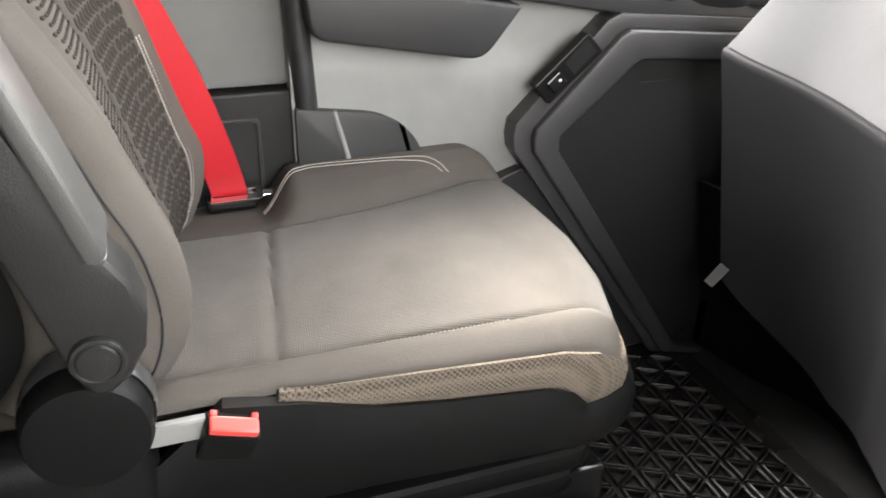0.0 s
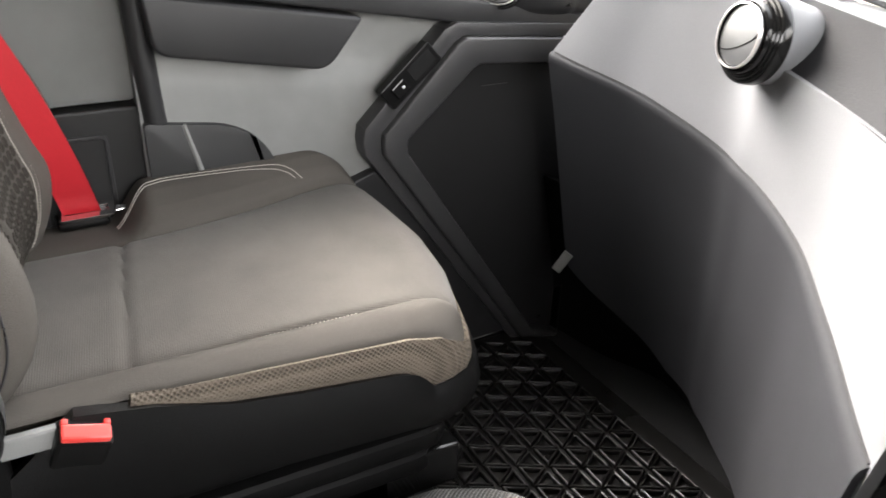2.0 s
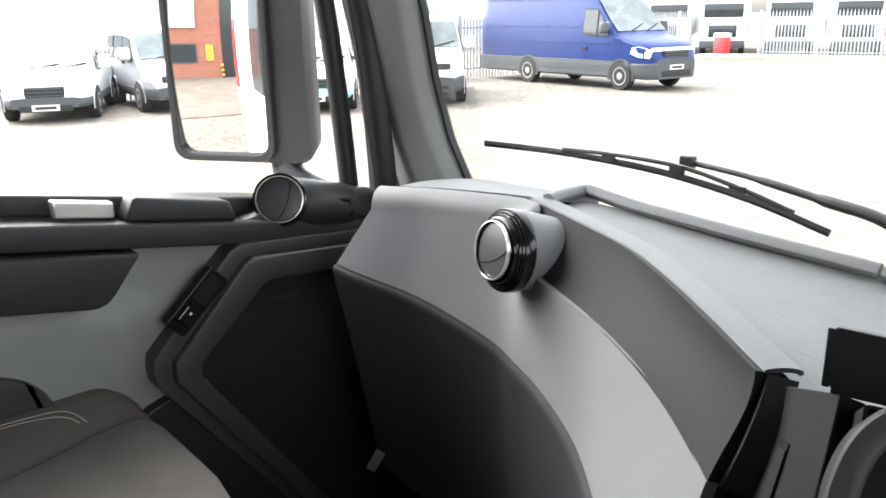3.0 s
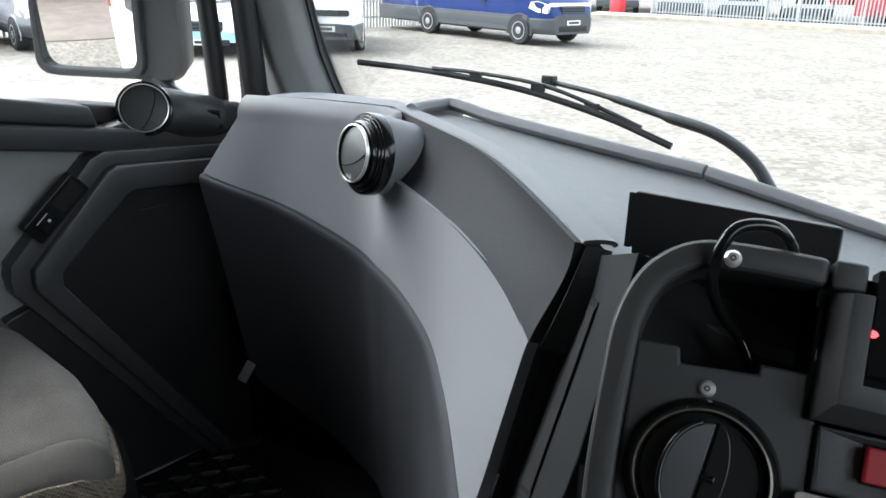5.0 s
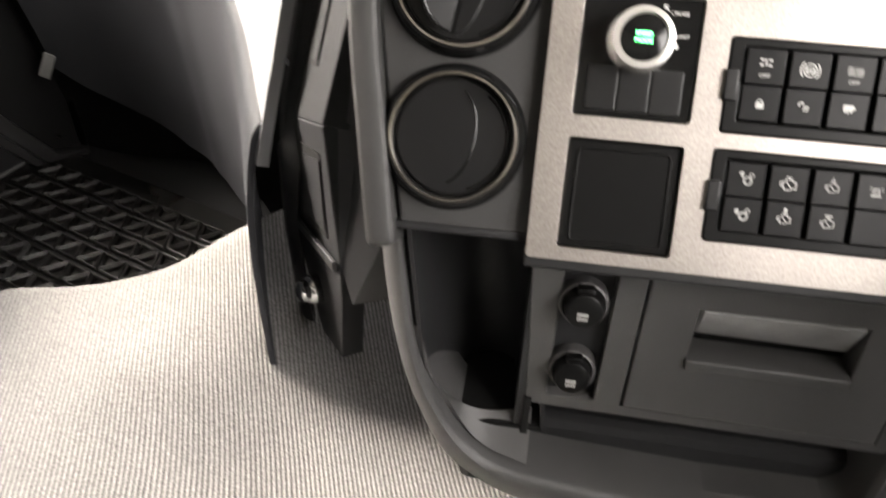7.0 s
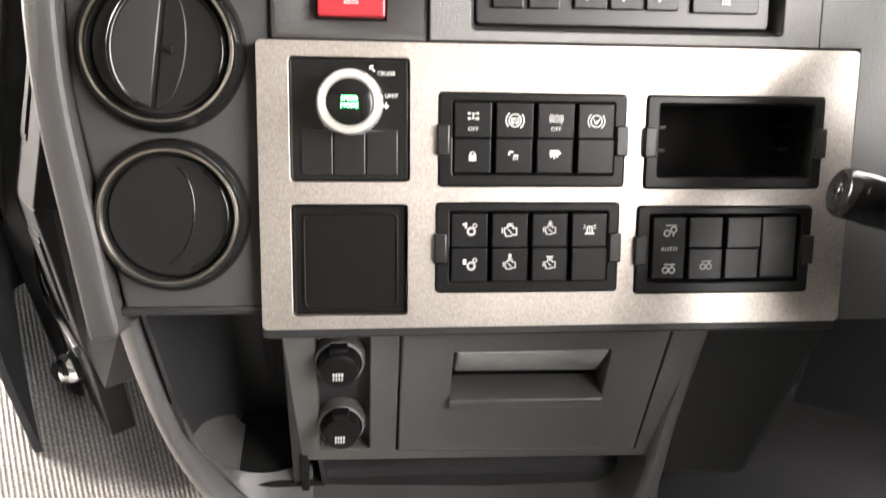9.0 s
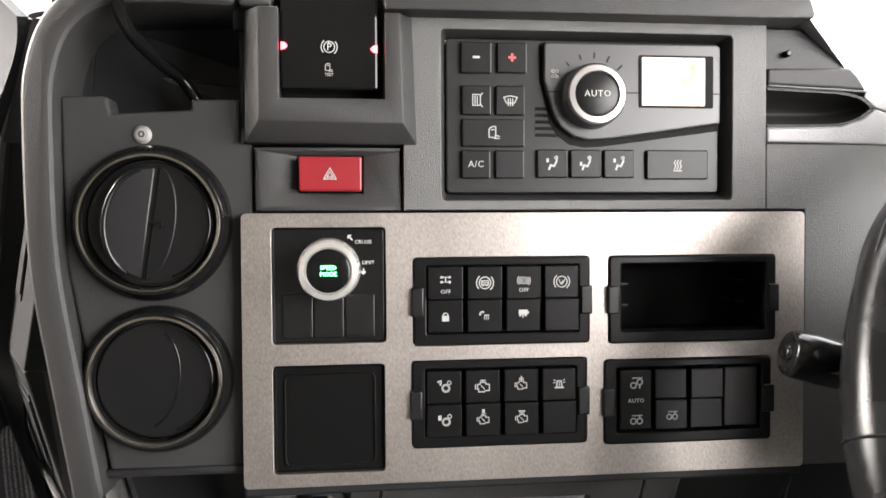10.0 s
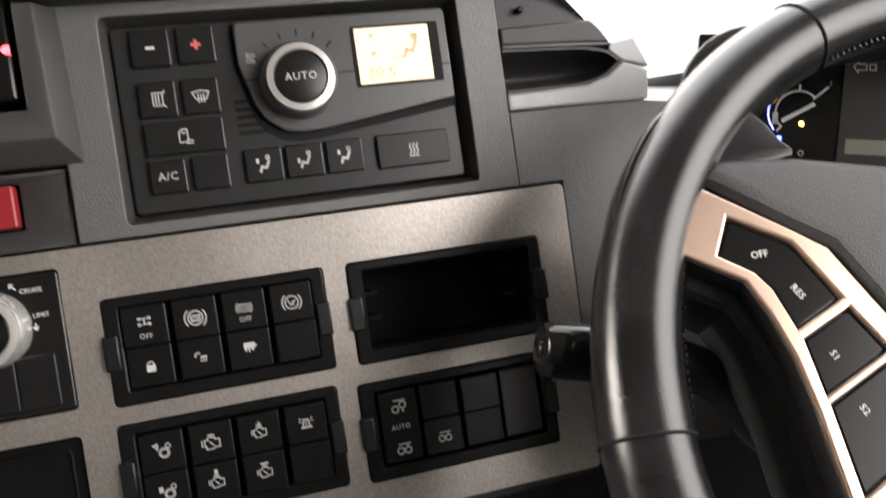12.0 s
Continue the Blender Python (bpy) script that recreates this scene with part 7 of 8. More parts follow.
# instrument binnacle
CL = axis((0.57, 0.765, 0.555), (-0.1, -0.88, 0.46))
cluster = thing("instrument_cluster", "dark instrument cluster with gauges and a display", "instrument cluster", (0.6, 0.77, 0.55))
part("face", box(-0.09, 0.25, -0.09, 0.050, -0.02, -0.006, 0.002), GLOSS, cluster, m=CL)
part("surround", plate(rounded(-0.100, -0.11, 0.26, 0.055, 0.045, 8), [rounded(-0.080, -0.085, 0.240, 0.048, 0.03, 8)], -0.03, 0.004, 0.004), BLACK, cluster, m=CL)
part("display", box(0.002, 0.105, -0.034, 0.046, -0.0062, -0.0045, 0), material("dim_display", (0.03, 0.03, 0.028), 0.25), cluster, "dim grey display", m=CL)
part("display_strip", box(0.0065, 0.10, -0.0255, -0.016, -0.0046, -0.0040, 0), material("olive_display_strip", (0.16, 0.15, 0.12), 0.4), cluster, m=CL)
gauge = part("gauge_dial", lathe([(0.026, -0.007), (0.026, -0.005), (0.024, -0.0048)], 48), GLOSS, cluster, "round fuel gauge", m=CL @ Matrix.Translation((-0.0245, -0.0005, 0)))
GM = CL @ Matrix.Translation((-0.0240, 0.0, -0.0045))
symbol([ARC(0, 0, 0.92, 45, 225, 0.07), LINE((0.60, 0.60), (1.15, 1.12), w=0.08), LINE((0, 0.92), (0, 1.15), w=0.08), LINE((-0.65, 0.65), (-0.85, 0.9), w=0.08), LINE((-0.62, -0.62), (-0.80, -0.85), w=0.08), BAR(-1.02, -0.55, -0.80, -0.05)], 0.0150, GM, gauge)
symbol([ARC(0, 0, 1.22, 145, 230, 0.07)], 0.0150, GM, gauge, glowing("blue_scale", (0.08, 0.1, 1.0), 0.8))
symbol([LINE((-0.60, -0.40), (0.55, 0.32), w=0.16)], 0.0155, GM @ Matrix.Translation((0, 0, 0.003)), gauge, name="needle")
words("1", 0.0040, WHITE, gauge, GM @ Matrix.Translation((0.0185, 0.0190, 0)))
words("12", 0.0045, WHITE, gauge, GM @ Matrix.Translation((-0.0235, -0.0080, 0)))
symbol([RING(0, 0, 0.7, 0.3)], 0.0022, GM @ Matrix.Translation((0.0040, -0.0265, 0)), gauge)
part("warning_light", lathe([(0.0016, 0.0), (0.0016, 0.0006)], 14), glowing("amber_light", (1.0, 0.45, 0.05), 1.6), gauge, "lit amber warning light", m=GM @ Matrix.Translation((0.0028, -0.0074, 0.0)))
part("beam_light", box(-0.0016, 0.0016, -0.0018, 0.0018, 0.0, 0.0006, 0), glowing("blue_light", (0.03, 0.06, 1.0), 1.4), gauge, "lit blue indicator", m=GM @ Matrix.Translation((-0.0103, -0.0179, 0.0)))
symbol([LINE((-0.4, 0), (0.1, 0.6), (0.1, 0.3), (0.9, 0.3), (0.9, -0.3), (0.1, -0.3), (0.1, -0.6), (-0.4, 0), w=0.09), LINE((1.2, 0.3), (1.8, 0.3), (1.8, -0.3), (1.2, -0.3), (1.2, 0.3), w=0.09)], 0.0060, CL @ Matrix.Translation((0.0095, 0.0303, -0.0044)), cluster)


def hood_skin(a, b):
    """The curved hood that shades the instruments."""
    k = math.pi * a
    x = 0.0825 - 0.180 * math.cos(k)
    y = -0.05 + 0.096 * math.sin(k) ** 0.55
    return CL @ Vector((x, y, -0.03 + 0.085 * b * (0.35 + 0.65 * math.sin(k))))


part("hood", sheet(hood_skin, 50, 8, 0.008), BLACK, cluster, "black instrument hood")
driver_dash = thing("driver_dashboard", "slate-grey driver dashboard round the instruments", "dashboard", (0.7, 0.85, 0.4))
# top and corner take the light-washed colour, paler than the slate dash
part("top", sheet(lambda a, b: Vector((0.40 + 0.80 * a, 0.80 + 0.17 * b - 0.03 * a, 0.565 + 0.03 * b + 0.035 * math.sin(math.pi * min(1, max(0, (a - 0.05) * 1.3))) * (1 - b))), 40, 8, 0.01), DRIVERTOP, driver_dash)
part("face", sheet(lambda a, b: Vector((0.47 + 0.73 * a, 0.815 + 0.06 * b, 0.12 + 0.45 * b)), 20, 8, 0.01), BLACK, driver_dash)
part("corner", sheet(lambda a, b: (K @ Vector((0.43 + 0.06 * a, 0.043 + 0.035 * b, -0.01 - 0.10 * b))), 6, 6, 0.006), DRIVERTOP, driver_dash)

# ---- outside ----
GZ, YARD, SHRINK = -1.55, -1.105, 0.81
bm = bmesh.new()
bmesh.ops.create_grid(bm, x_segments=2, y_segments=2, size=400, matrix=Matrix.Translation((0, 0, YARD)))
GRAVEL = material("pale_gravel", (0.46, 0.44, 0.415), 0.95, var=0.3, scale=9, stain=0.22, stain_scale=0.5, bump=0.8, bump_scale=14)
gn, gl = GRAVEL.node_tree.nodes, GRAVEL.node_tree.links
gco = gn.new("ShaderNodeTexCoord")
cells = gn.new("ShaderNodeTexVoronoi")
cells.inputs["Scale"].default_value = 13
patch = gn.new("ShaderNodeTexNoise")
patch.inputs["Scale"].default_value, patch.inputs["Detail"].default_value, patch.inputs["Roughness"].default_value = 0.9, 8.0, 0.72
gl.new(gco.outputs["Object"], cells.inputs["Vector"])
gl.new(gco.outputs["Object"], patch.inputs["Vector"])
pr, cr, vm = gn.new("ShaderNodeMapRange"), gn.new("ShaderNodeMapRange"), gn.new("ShaderNodeMath")
pr.inputs["From Min"].default_value, pr.inputs["From Max"].default_value, pr.inputs["To Min"].default_value, pr.inputs["To Max"].default_value = 0.32, 0.62, 0.74, 1.12
cr.inputs["To Min"].default_value, cr.inputs["To Max"].default_value = 0.5, 1.3
gl.new(patch.outputs["Fac"], pr.inputs["Value"])
gl.new(cells.outputs["Color"], cr.inputs["Value"])
vm.operation = "MULTIPLY"
gl.new(pr.outputs[0], vm.inputs[0])
gl.new(cr.outputs[0], vm.inputs[1])
ghs = gn.new("ShaderNodeHueSaturation")
ghs.inputs["Color"].default_value = (0.150, 0.130, 0.107, 1)
gl.new(vm.outputs[0], ghs.inputs["Value"])
gl.new(ghs.outputs[0], gn["Principled BSDF"].inputs["Base Color"])
solo("ground", bm, GRAVEL, "pale gravel yard", "ground", kind="structure")
WINDOW = material("dark_vehicle_glass", (0.03, 0.035, 0.04), 0.06)
TYRE = material("black_tyre_rubber", (0.02, 0.02, 0.02), 0.8)
ALLOY = material("grey_wheel_steel", (0.45, 0.45, 0.45), 0.35, metal=0.6)
BUMPER = material("grey_bumper_plastic", (0.06, 0.065, 0.07), 0.6)
LAMP = material("clear_headlamp", (0.75, 0.77, 0.78), 0.12)
PLATEW = material("pale_plate", (0.75, 0.75, 0.72), 0.5)
INKD = material("dark_plate_print", (0.03, 0.03, 0.03), 0.6)


def flip(outline, w):
    """A side outline (along, up) made into a body of width w with softened edges."""
    return prism(outline, -w / 2, w / 2, 0.07, 3)


UPRIGHT = Matrix(((1, 0, 0, 0), (0, 0, -1, 0), (0, 1, 0, 0), (0, 0, 0, 1)))


def vehicle(name, label, category, paint, at_, heading, roof, w, belt, wheels, wheel_r, side_glass, screen, grille, lamp, bumper_h, tum=0.16, clad=BUMPER, sill=0.0, seams=(), ribs=(), chin=None, group=""):
    """A parked vehicle, nose at +x: lofted from its roofline, with windows, lamps and wheels."""
    t = thing(name, label, category, (at_[0], at_[1], YARD), group)
    m = Matrix.Translation((at_[0], at_[1], YARD)) @ Matrix.Rotation(radians(heading), 4, "Z")
    tail, nose = roof[0][0], roof[-1][0]
    line_ = [(p.x, p.y) for p in curve([(x, z, 0) for x, z in roof], 4)]
    for k in range(1, len(line_)):
        line_[k] = (max(line_[k][0], line_[k - 1][0] + 1e-4), line_[k][1])
    plan = [(tail, 0.93), (tail + 0.12, 0.985), (tail + 0.5, 1.0), (nose - 1.1, 1.0), (nose - 0.5, 0.965), (nose - 0.2, 0.90), (nose - 0.06, 0.80), (nose, 0.70)]
    wide = lambda x: w / 2 * lerp(plan, x)
    side = lambda x, z: wide(x) - tum * max(0, z - belt)

    def shell(z0, limit, grow):
        rings = []
        n = 46
        for k in range(n + 1):
            x = tail + (nose - tail) * k / n
            zt = min(lerp(line_, x), limit)
            hw, r = wide(x) + grow, min(0.12, (zt - z0) * 0.25)
            top_ = side(x, zt) + grow
            half_ = [(hw * 0.93, z0), (hw * 0.985, z0 + 0.08), (hw, z0 + 0.35 * (min(belt, zt) - z0)), (hw, min(belt, zt) - 0.35 * r if zt > belt else zt - r), (top_, zt - r), (top_ - 0.3 * r, zt - 0.3 * r), (top_ - r, zt), (top_ * 0.4, zt + 0.02)]
            x += grow if k == n else (-grow if k == 0 else 0)
            rings.append([Vector((x, y, z)) for y, z in half_] + [Vector((x, -y, z)) for y, z in reversed(half_)])
        return bevelled(loft(rings), 0.02, 2, 50)
    part("body", shell(0.36, 9.0, 0.0), paint, t, m=m)
    part("bumper", shell(0.30, bumper_h, 0.014), clad, t, "plastic bumper and skirt", m=m)
    if sill:
        part("side_cladding", prism([(tail + 0.02, 0.34), (nose - 0.7, 0.34), (nose - 0.7, sill), (tail + 0.02, sill)], -w / 2 - 0.012, w / 2 + 0.012, 0.01), clad, t, "plain lower side panels", m=m @ UPRIGHT)

    def flush(outline, s_, out, thick):
        bm = prism(outline, 0, thick, 0.0)
        for v in bm.verts:
            v.co = Vector((v.co.x, s_ * (side(v.co.x, v.co.y) + out + v.co.z), v.co.y))
        return bm
    for s_ in (1, -1):
        for gl in side_glass:
            pane_ = part("side_window", flush(gl, s_, 0.002, 0.008), WINDOW, t, m=m)
            cx, cz = sum(x for x, _ in gl) / len(gl), sum(z for _, z in gl) / len(gl)
            part("window_seal", flush([(cx + (x - cx) * 1.06, cz + (z - cz) * 1.09) for x, z in gl], s_, 0.0, 0.005), TYRE, pane_, m=m)
        for x in seams:
            part("door_gap", flush([(x, bumper_h), (x + 0.018, bumper_h), (x + 0.018, roof[len(roof) // 2][1] * 0.93), (x, roof[len(roof) // 2][1] * 0.93)], s_, 0.001, 0.002), TYRE, t, m=m)
        for x0, x1, z in ribs:
            part("side_rib", flush([(x0, z), (x1, z), (x1, z + 0.045), (x0, z + 0.045)], s_, -0.004, 0.018), paint, t, m=m)
        if seams:
            part("door_handle", flush([(seams[0] + 0.06, 1.02), (seams[0] + 0.26, 1.02), (seams[0] + 0.26, 1.08), (seams[0] + 0.06, 1.08)], s_, 0.0, 0.04), TYRE, t, m=m)
        for wx in wheels:
            arch = [(wx + wheel_r * 1.24 * math.cos(radians(a)), wheel_r + wheel_r * 1.24 * math.sin(radians(a))) for a in range(-14, 195, 13)]
            well = [(wx + wheel_r * 1.12 * math.cos(radians(a)), wheel_r + wheel_r * 1.12 * math.sin(radians(a))) for a in range(-14, 195, 13)]
            part("arch_trim", flush(arch, s_, 0.006, 0.016), clad if sill else paint, t, m=m)
            part("wheel_well", flush(well, s_, 0.012, 0.013), TYRE, t, m=m)
            wm = m @ Matrix.Translation((wx, s_ * (wide(wx) - 0.085), wheel_r)) @ Matrix.Rotation(radians(-90 * s_), 4, "X")
            wh = part("wheel", lathe([(wheel_r * 0.62, -0.11), (wheel_r * 0.97, -0.10), (wheel_r, -0.06), (wheel_r, 0.07), (wheel_r * 0.95, 0.115), (wheel_r * 0.66, 0.125)], 32), TYRE, t, m=wm)
            hub = part("rim", lathe([(wheel_r * 0.66, 0.10), (wheel_r * 0.64, 0.128), (wheel_r * 0.58, 0.126), (wheel_r * 0.40, 0.112), (wheel_r * 0.20, 0.13), (wheel_r * 0.12, 0.135)], 24), ALLOY, wh, m=wm)
            for q in range(8):
                a = 2 * math.pi * q / 8
                part("rim_hole", lathe([(wheel_r * 0.085, 0.10), (wheel_r * 0.085, 0.129)], 8), TYRE, hub, m=wm @ Matrix.Translation((wheel_r * 0.44 * math.cos(a), wheel_r * 0.44 * math.sin(a), 0)))
        lx, l0, l1, deep = lamp
        lm = flush([(lx - deep, l0 + 0.4 * (l1 - l0)), (lx - deep * 0.55, l0 + 0.1 * (l1 - l0)), (lx, l0), (lx, l1 - 0.25 * (l1 - l0)), (lx - deep * 0.5, l1), (lx - deep * 0.9, l1 - 0.1 * (l1 - l0))], s_, 0.0, 0.012)
        part("headlight", merge(lm, box(lx - 0.16, lx + 0.025, s_ * wide(lx) * 0.62, s_ * wide(lx) * 0.99, l0, l1 - 0.2 * (l1 - l0), 0.03)), LAMP, t, "clear headlight", m=m)
        mx = screen[0][0] * 0.8 + screen[1][0] * 0.2 - 0.12
        part("door_mirror", box(mx - 0.09, mx + 0.08, s_ * (w / 2 + 0.15) - 0.12, s_ * (w / 2 + 0.15) + 0.12, screen[0][1] - 0.02, screen[0][1] + 0.26, 0.05, 3), BUMPER if paint is BLUE else paint, t, m=m)
    (x0, z0), (x1, z1) = screen
    glass_ = sheet(lambda a, b: Vector((x0 + (x1 - x0) * b + 0.02, (2 * a - 1) * (side(x0 + (x1 - x0) * b, z0 + (z1 - z0) * b) - 0.07), lerp(line_, x0 + (x1 - x0) * b) + 0.026)), 8, 8, 0.012)
    part("windscreen", glass_, SCREENGLASS, t, "windscreen reflecting the pale sky", m=m)
    for s_ in (-0.45, 0.15):
        part("wiper", tube([Vector((x0 + 0.06, s_ * w / 2, lerp(line_, x0) + 0.03)), Vector((x0 + (x1 - x0) * 0.2, (s_ + 0.62) * w / 2, lerp(line_, x0 + (x1 - x0) * 0.2) + 0.05))], 0.014, 6), TYRE, t, m=m)
    gx, g0, g1, gw = grille
    gr = part("grille", box(gx - 0.2, gx + 0.035, -gw / 2, gw / 2, g0, g1, 0.025), TYRE, t, m=m)
    for q in range(3):
        z = g0 + (g1 - g0) * (q + 0.6) / 3.2
        part("grille_bar", box(gx + 0.03, gx + 0.045, -gw / 2 + 0.03, gw / 2 - 0.03, z, z + 0.018, 0), BUMPER, gr, m=m)
    part("lower_grille", box(nose - 0.1, nose + 0.026, -w * 0.28, w * 0.28, 0.36, bumper_h - 0.27, 0.02), TYRE, t, m=m)
    if chin:
        part("nose_band", box(chin[0] - 0.25, chin[0] + 0.03, -w * 0.40, w * 0.40, chin[1], chin[2], 0.03), LAMP, t, "pale band between the headlights", m=m)
    pl = part("number_plate", box(nose + 0.014, nose + 0.034, -0.26, 0.26, bumper_h - 0.25, bumper_h - 0.13, 0.004), PLATEW, t, "plain pale plate", m=m)
    part("plate_bar", box(nose + 0.034, nose + 0.037, -0.2, 0.2, bumper_h - 0.22, bumper_h - 0.16, 0), INKD, pl, m=m)
    return t


SCREENGLASS = material("sky_lit_windscreen", (0.10, 0.12, 0.125), 0.08, var=0.3, scale=3, stain=0.3, stain_scale=1.5, spec=0.9)
BLUE = material("blue_van_paint", (0.010, 0.028, 0.13), 0.42, stain=0.08, spec=0.3)
CARWHITE = material("white_car_paint", (0.78, 0.79, 0.8), 0.2)
CARSILVER = material("silver_car_paint", (0.5, 0.5, 0.52), 0.25, metal=0.5)
TEAL = material("pale_teal_paint", (0.35, 0.62, 0.66), 0.25)
BIGVAN = [(-4.40, 2.45), (-4.30, 2.66), (-3.0, 2.70), (-0.6, 2.68), (0.10, 2.60), (0.55, 2.34), (0.95, 1.92), (1.42, 1.45), (1.75, 1.33), (2.25, 1.20), (2.50, 1.05), (2.60, 0.80)]
vehicle("panel_van", "dark blue long panel van with grey lower panels", "van", BLUE, (-14.56, 18.63), -6, BIGVAN, 2.0, 1.35, (1.62, -2.05), 0.36, [[(0.22, 1.42), (0.70, 1.36), (0.70, 2.02), (0.22, 2.05)], [(0.76, 1.36), (1.12, 1.36), (1.14, 1.46), (0.78, 1.96)]], ((1.40, 1.46), (0.62, 2.28)), (2.56, 0.80, 1.00, 0.95), (2.46, 0.82, 1.12, 0.55), 0.78, 0.10, BUMPER, 0.74, (0.10, 1.20, -1.05, -2.35), ((-0.95, 0.0, 1.60), (-2.25, -1.15, 1.60), (-4.1, -2.45, 1.60), (-0.95, 0.0, 2.35), (-2.25, -1.15, 2.35), (-4.1, -2.45, 2.35), (-4.2, 1.2, 1.16)), (2.50, 0.98, 1.08))
MIDVAN = [(-2.95, 1.75), (-2.85, 1.92), (-1.5, 1.97), (0.05, 1.94), (0.40, 1.84), (0.75, 1.55), (1.12, 1.22), (1.50, 1.10), (1.80, 1.00), (1.93, 0.82), (1.98, 0.60)]
vehicle("small_van", "white van with a grey bumper parked facing the yard", "van", CARWHITE, (-15.65, 12.95), -38, MIDVAN, 1.9, 1.10, (1.15, -1.85), 0.33, [[(0.0, 1.16), (0.80, 1.14), (0.86, 1.22), (0.46, 1.66), (0.0, 1.70)]], ((1.10, 1.24), (0.45, 1.82)), (1.93, 0.80, 0.93, 1.15), (1.88, 0.76, 0.98, 0.42), 0.72, 0.16, BUMPER, 0.0, (-0.06, 0.92))
CADDY = [(-2.32, 1.60), (-2.22, 1.78), (-1.0, 1.83), (0.0, 1.80), (0.35, 1.70), (0.70, 1.40), (1.02, 1.12), (1.35, 1.03), (1.62, 0.92), (1.74, 0.76), (1.78, 0.55)]
vehicle("small_van", "silver-grey small van with dark side windows", "van", CARSILVER, (-18.95, 7.72), -8, CADDY, 1.75, 1.05, (1.05, -1.5), 0.32, [[(-0.25, 1.10), (0.66, 1.08), (0.72, 1.16), (0.36, 1.56), (-0.25, 1.62)], [(-1.25, 1.12), (-0.36, 1.11), (-0.36, 1.62), (-1.25, 1.64)], [(-2.1, 1.14), (-1.4, 1.13), (-1.4, 1.63), (-2.0, 1.60)]], ((1.00, 1.14), (0.38, 1.68)), (1.74, 0.66, 0.80, 1.0), (1.70, 0.68, 0.90, 0.40), 0.58, 0.16, BUMPER, 0.0, (-0.30, 0.80), ((-2.0, 1.3, 0.62),))
CARL = [(-2.12, 0.85), (-2.02, 1.00), (-1.65, 1.12), (-1.05, 1.36), (-0.55, 1.42), (-0.05, 1.42), (0.40, 1.30), (0.98, 1.00), (1.45, 0.92), (1.80, 0.84), (2.00, 0.70), (2.08, 0.52)]
CARG = [[(0.02, 0.98), (0.72, 0.97), (0.40, 1.22), (0.02, 1.32)], [(-1.15, 0.98), (-0.06, 0.98), (-0.06, 1.33), (-0.80, 1.30)]]
SEDAN = (1.8, 0.92, (1.3, -1.35), 0.32, CARG, ((0.95, 1.02), (0.36, 1.32)), (2.05, 0.50, 0.72, 0.75), (1.96, 0.58, 0.76, 0.42), 0.50, 0.30)
vehicle("car", "white saloon car parked by the fence", "car", CARWHITE, (-19.4, 5.5), -25, CARL, *SEDAN, seams=(-0.10, 0.82))
vehicle("car", "white hatchback with a pale teal bumper", "car", CARWHITE, (-16.5, 10.4), -35, CARL, *SEDAN, clad=TEAL, seams=(-0.10, 0.82))
vehicle("car", "white hatchback parked at the fence", "car", CARWHITE, (-24.0, 6.5), -30, CARL, *SEDAN, seams=(-0.10, 0.82))

# trucks behind the fence
TRUCK = [(-1.1, 0.5), (1.1, 0.5), (1.15, 1.2), (1.1, 1.9), (0.85, 3.3), (-1.1, 3.4)]
for i, (x, y, c) in enumerate(((-28.5, 42.5, 0), (-25.4, 43.2, 0), (-22.0, 44.2, 0), (-18.8, 45.0, 0), (-15.6, 45.8, 0), (-11.5, 45.5, 1), (-6.5, 46.5, 1))):
    t = thing("parked_truck", "red rigid truck behind the fence" if c else "white truck cab behind the fence", "truck", (x, y, GZ), "trucks behind the fence")
    m = Matrix.Translation((x, y, GZ)) @ Matrix.Rotation(radians(-62 if not c else -20), 4, "Z")
    paint = CARWHITE if not c else material("red_truck_paint", (0.35, 0.02, 0.025), 0.3)
    part("cab", flip(TRUCK, 2.4), paint, t, m=m @ UPRIGHT)
    part("windscreen", box(1.0, 1.08, -1.05, 1.05, 1.95, 2.75, 0.05), WINDOW, t, m=m)
    part("grille", box(1.12, 1.2, -0.75, 0.75, 0.95, 1.6, 0.1), WINDOW, t, m=m)
    part("bumper", box(1.0, 1.25, -1.2, 1.2, 0.35, 0.75, 0.05), BUMPER if not c else paint, t, m=m)
    part("load_body", box(-8.0, -1.4, -1.25, 1.25, 1.0, 3.6, 0.05), paint, t, m=m)
    for s in (1, -1):
        part("headlight", box(1.1, 1.22, s * 0.95 - 0.18, s * 0.95 + 0.18, 0.85, 1.1, 0.03), LAMP, t, m=m)
        part("wheel", lathe([(0.3, -0.15), (0.5, -0.14), (0.5, 0.14), (0.3, 0.15)], 24), TYRE, t, m=m @ Matrix.Translation((0.2, s * 1.05, 0.5)) @ Matrix.Rotation(radians(90), 4, "X"))

# palisade fence along the far side of the yard
STEEL = material("galvanised_steel", (0.42, 0.44, 0.45), 0.45, metal=0.5, stain=0.1)
KERB = material("weathered_kerb", (0.25, 0.22, 0.17), 0.9, stain=0.2, stain_scale=3)
FENCE = [(-28.0, 2.0), (-25.5, 12.0), (-23.8, 21.5), (-23.2, 36.5), (-21.0, 39.2), (-14.0, 40.4), (2.0, 43.0), (30.0, 46.0)]
me_p = bpy.data.meshes.new("pale")
pb = prism([(-0.035, 0.0), (0.035, 0.0), (0.035, 2.2), (0.0, 2.4), (-0.035, 2.2)], -0.004, 0.010)
pb.transform(UPRIGHT)
pb.to_mesh(me_p)
HARD.discard(id(pb))
pb.free()
me_p.materials.append(STEEL)
rest = bmesh.new()
fence = thing("palisade_fence", "galvanised steel palisade fence round the yard", "fence", (-22, 25, GZ))
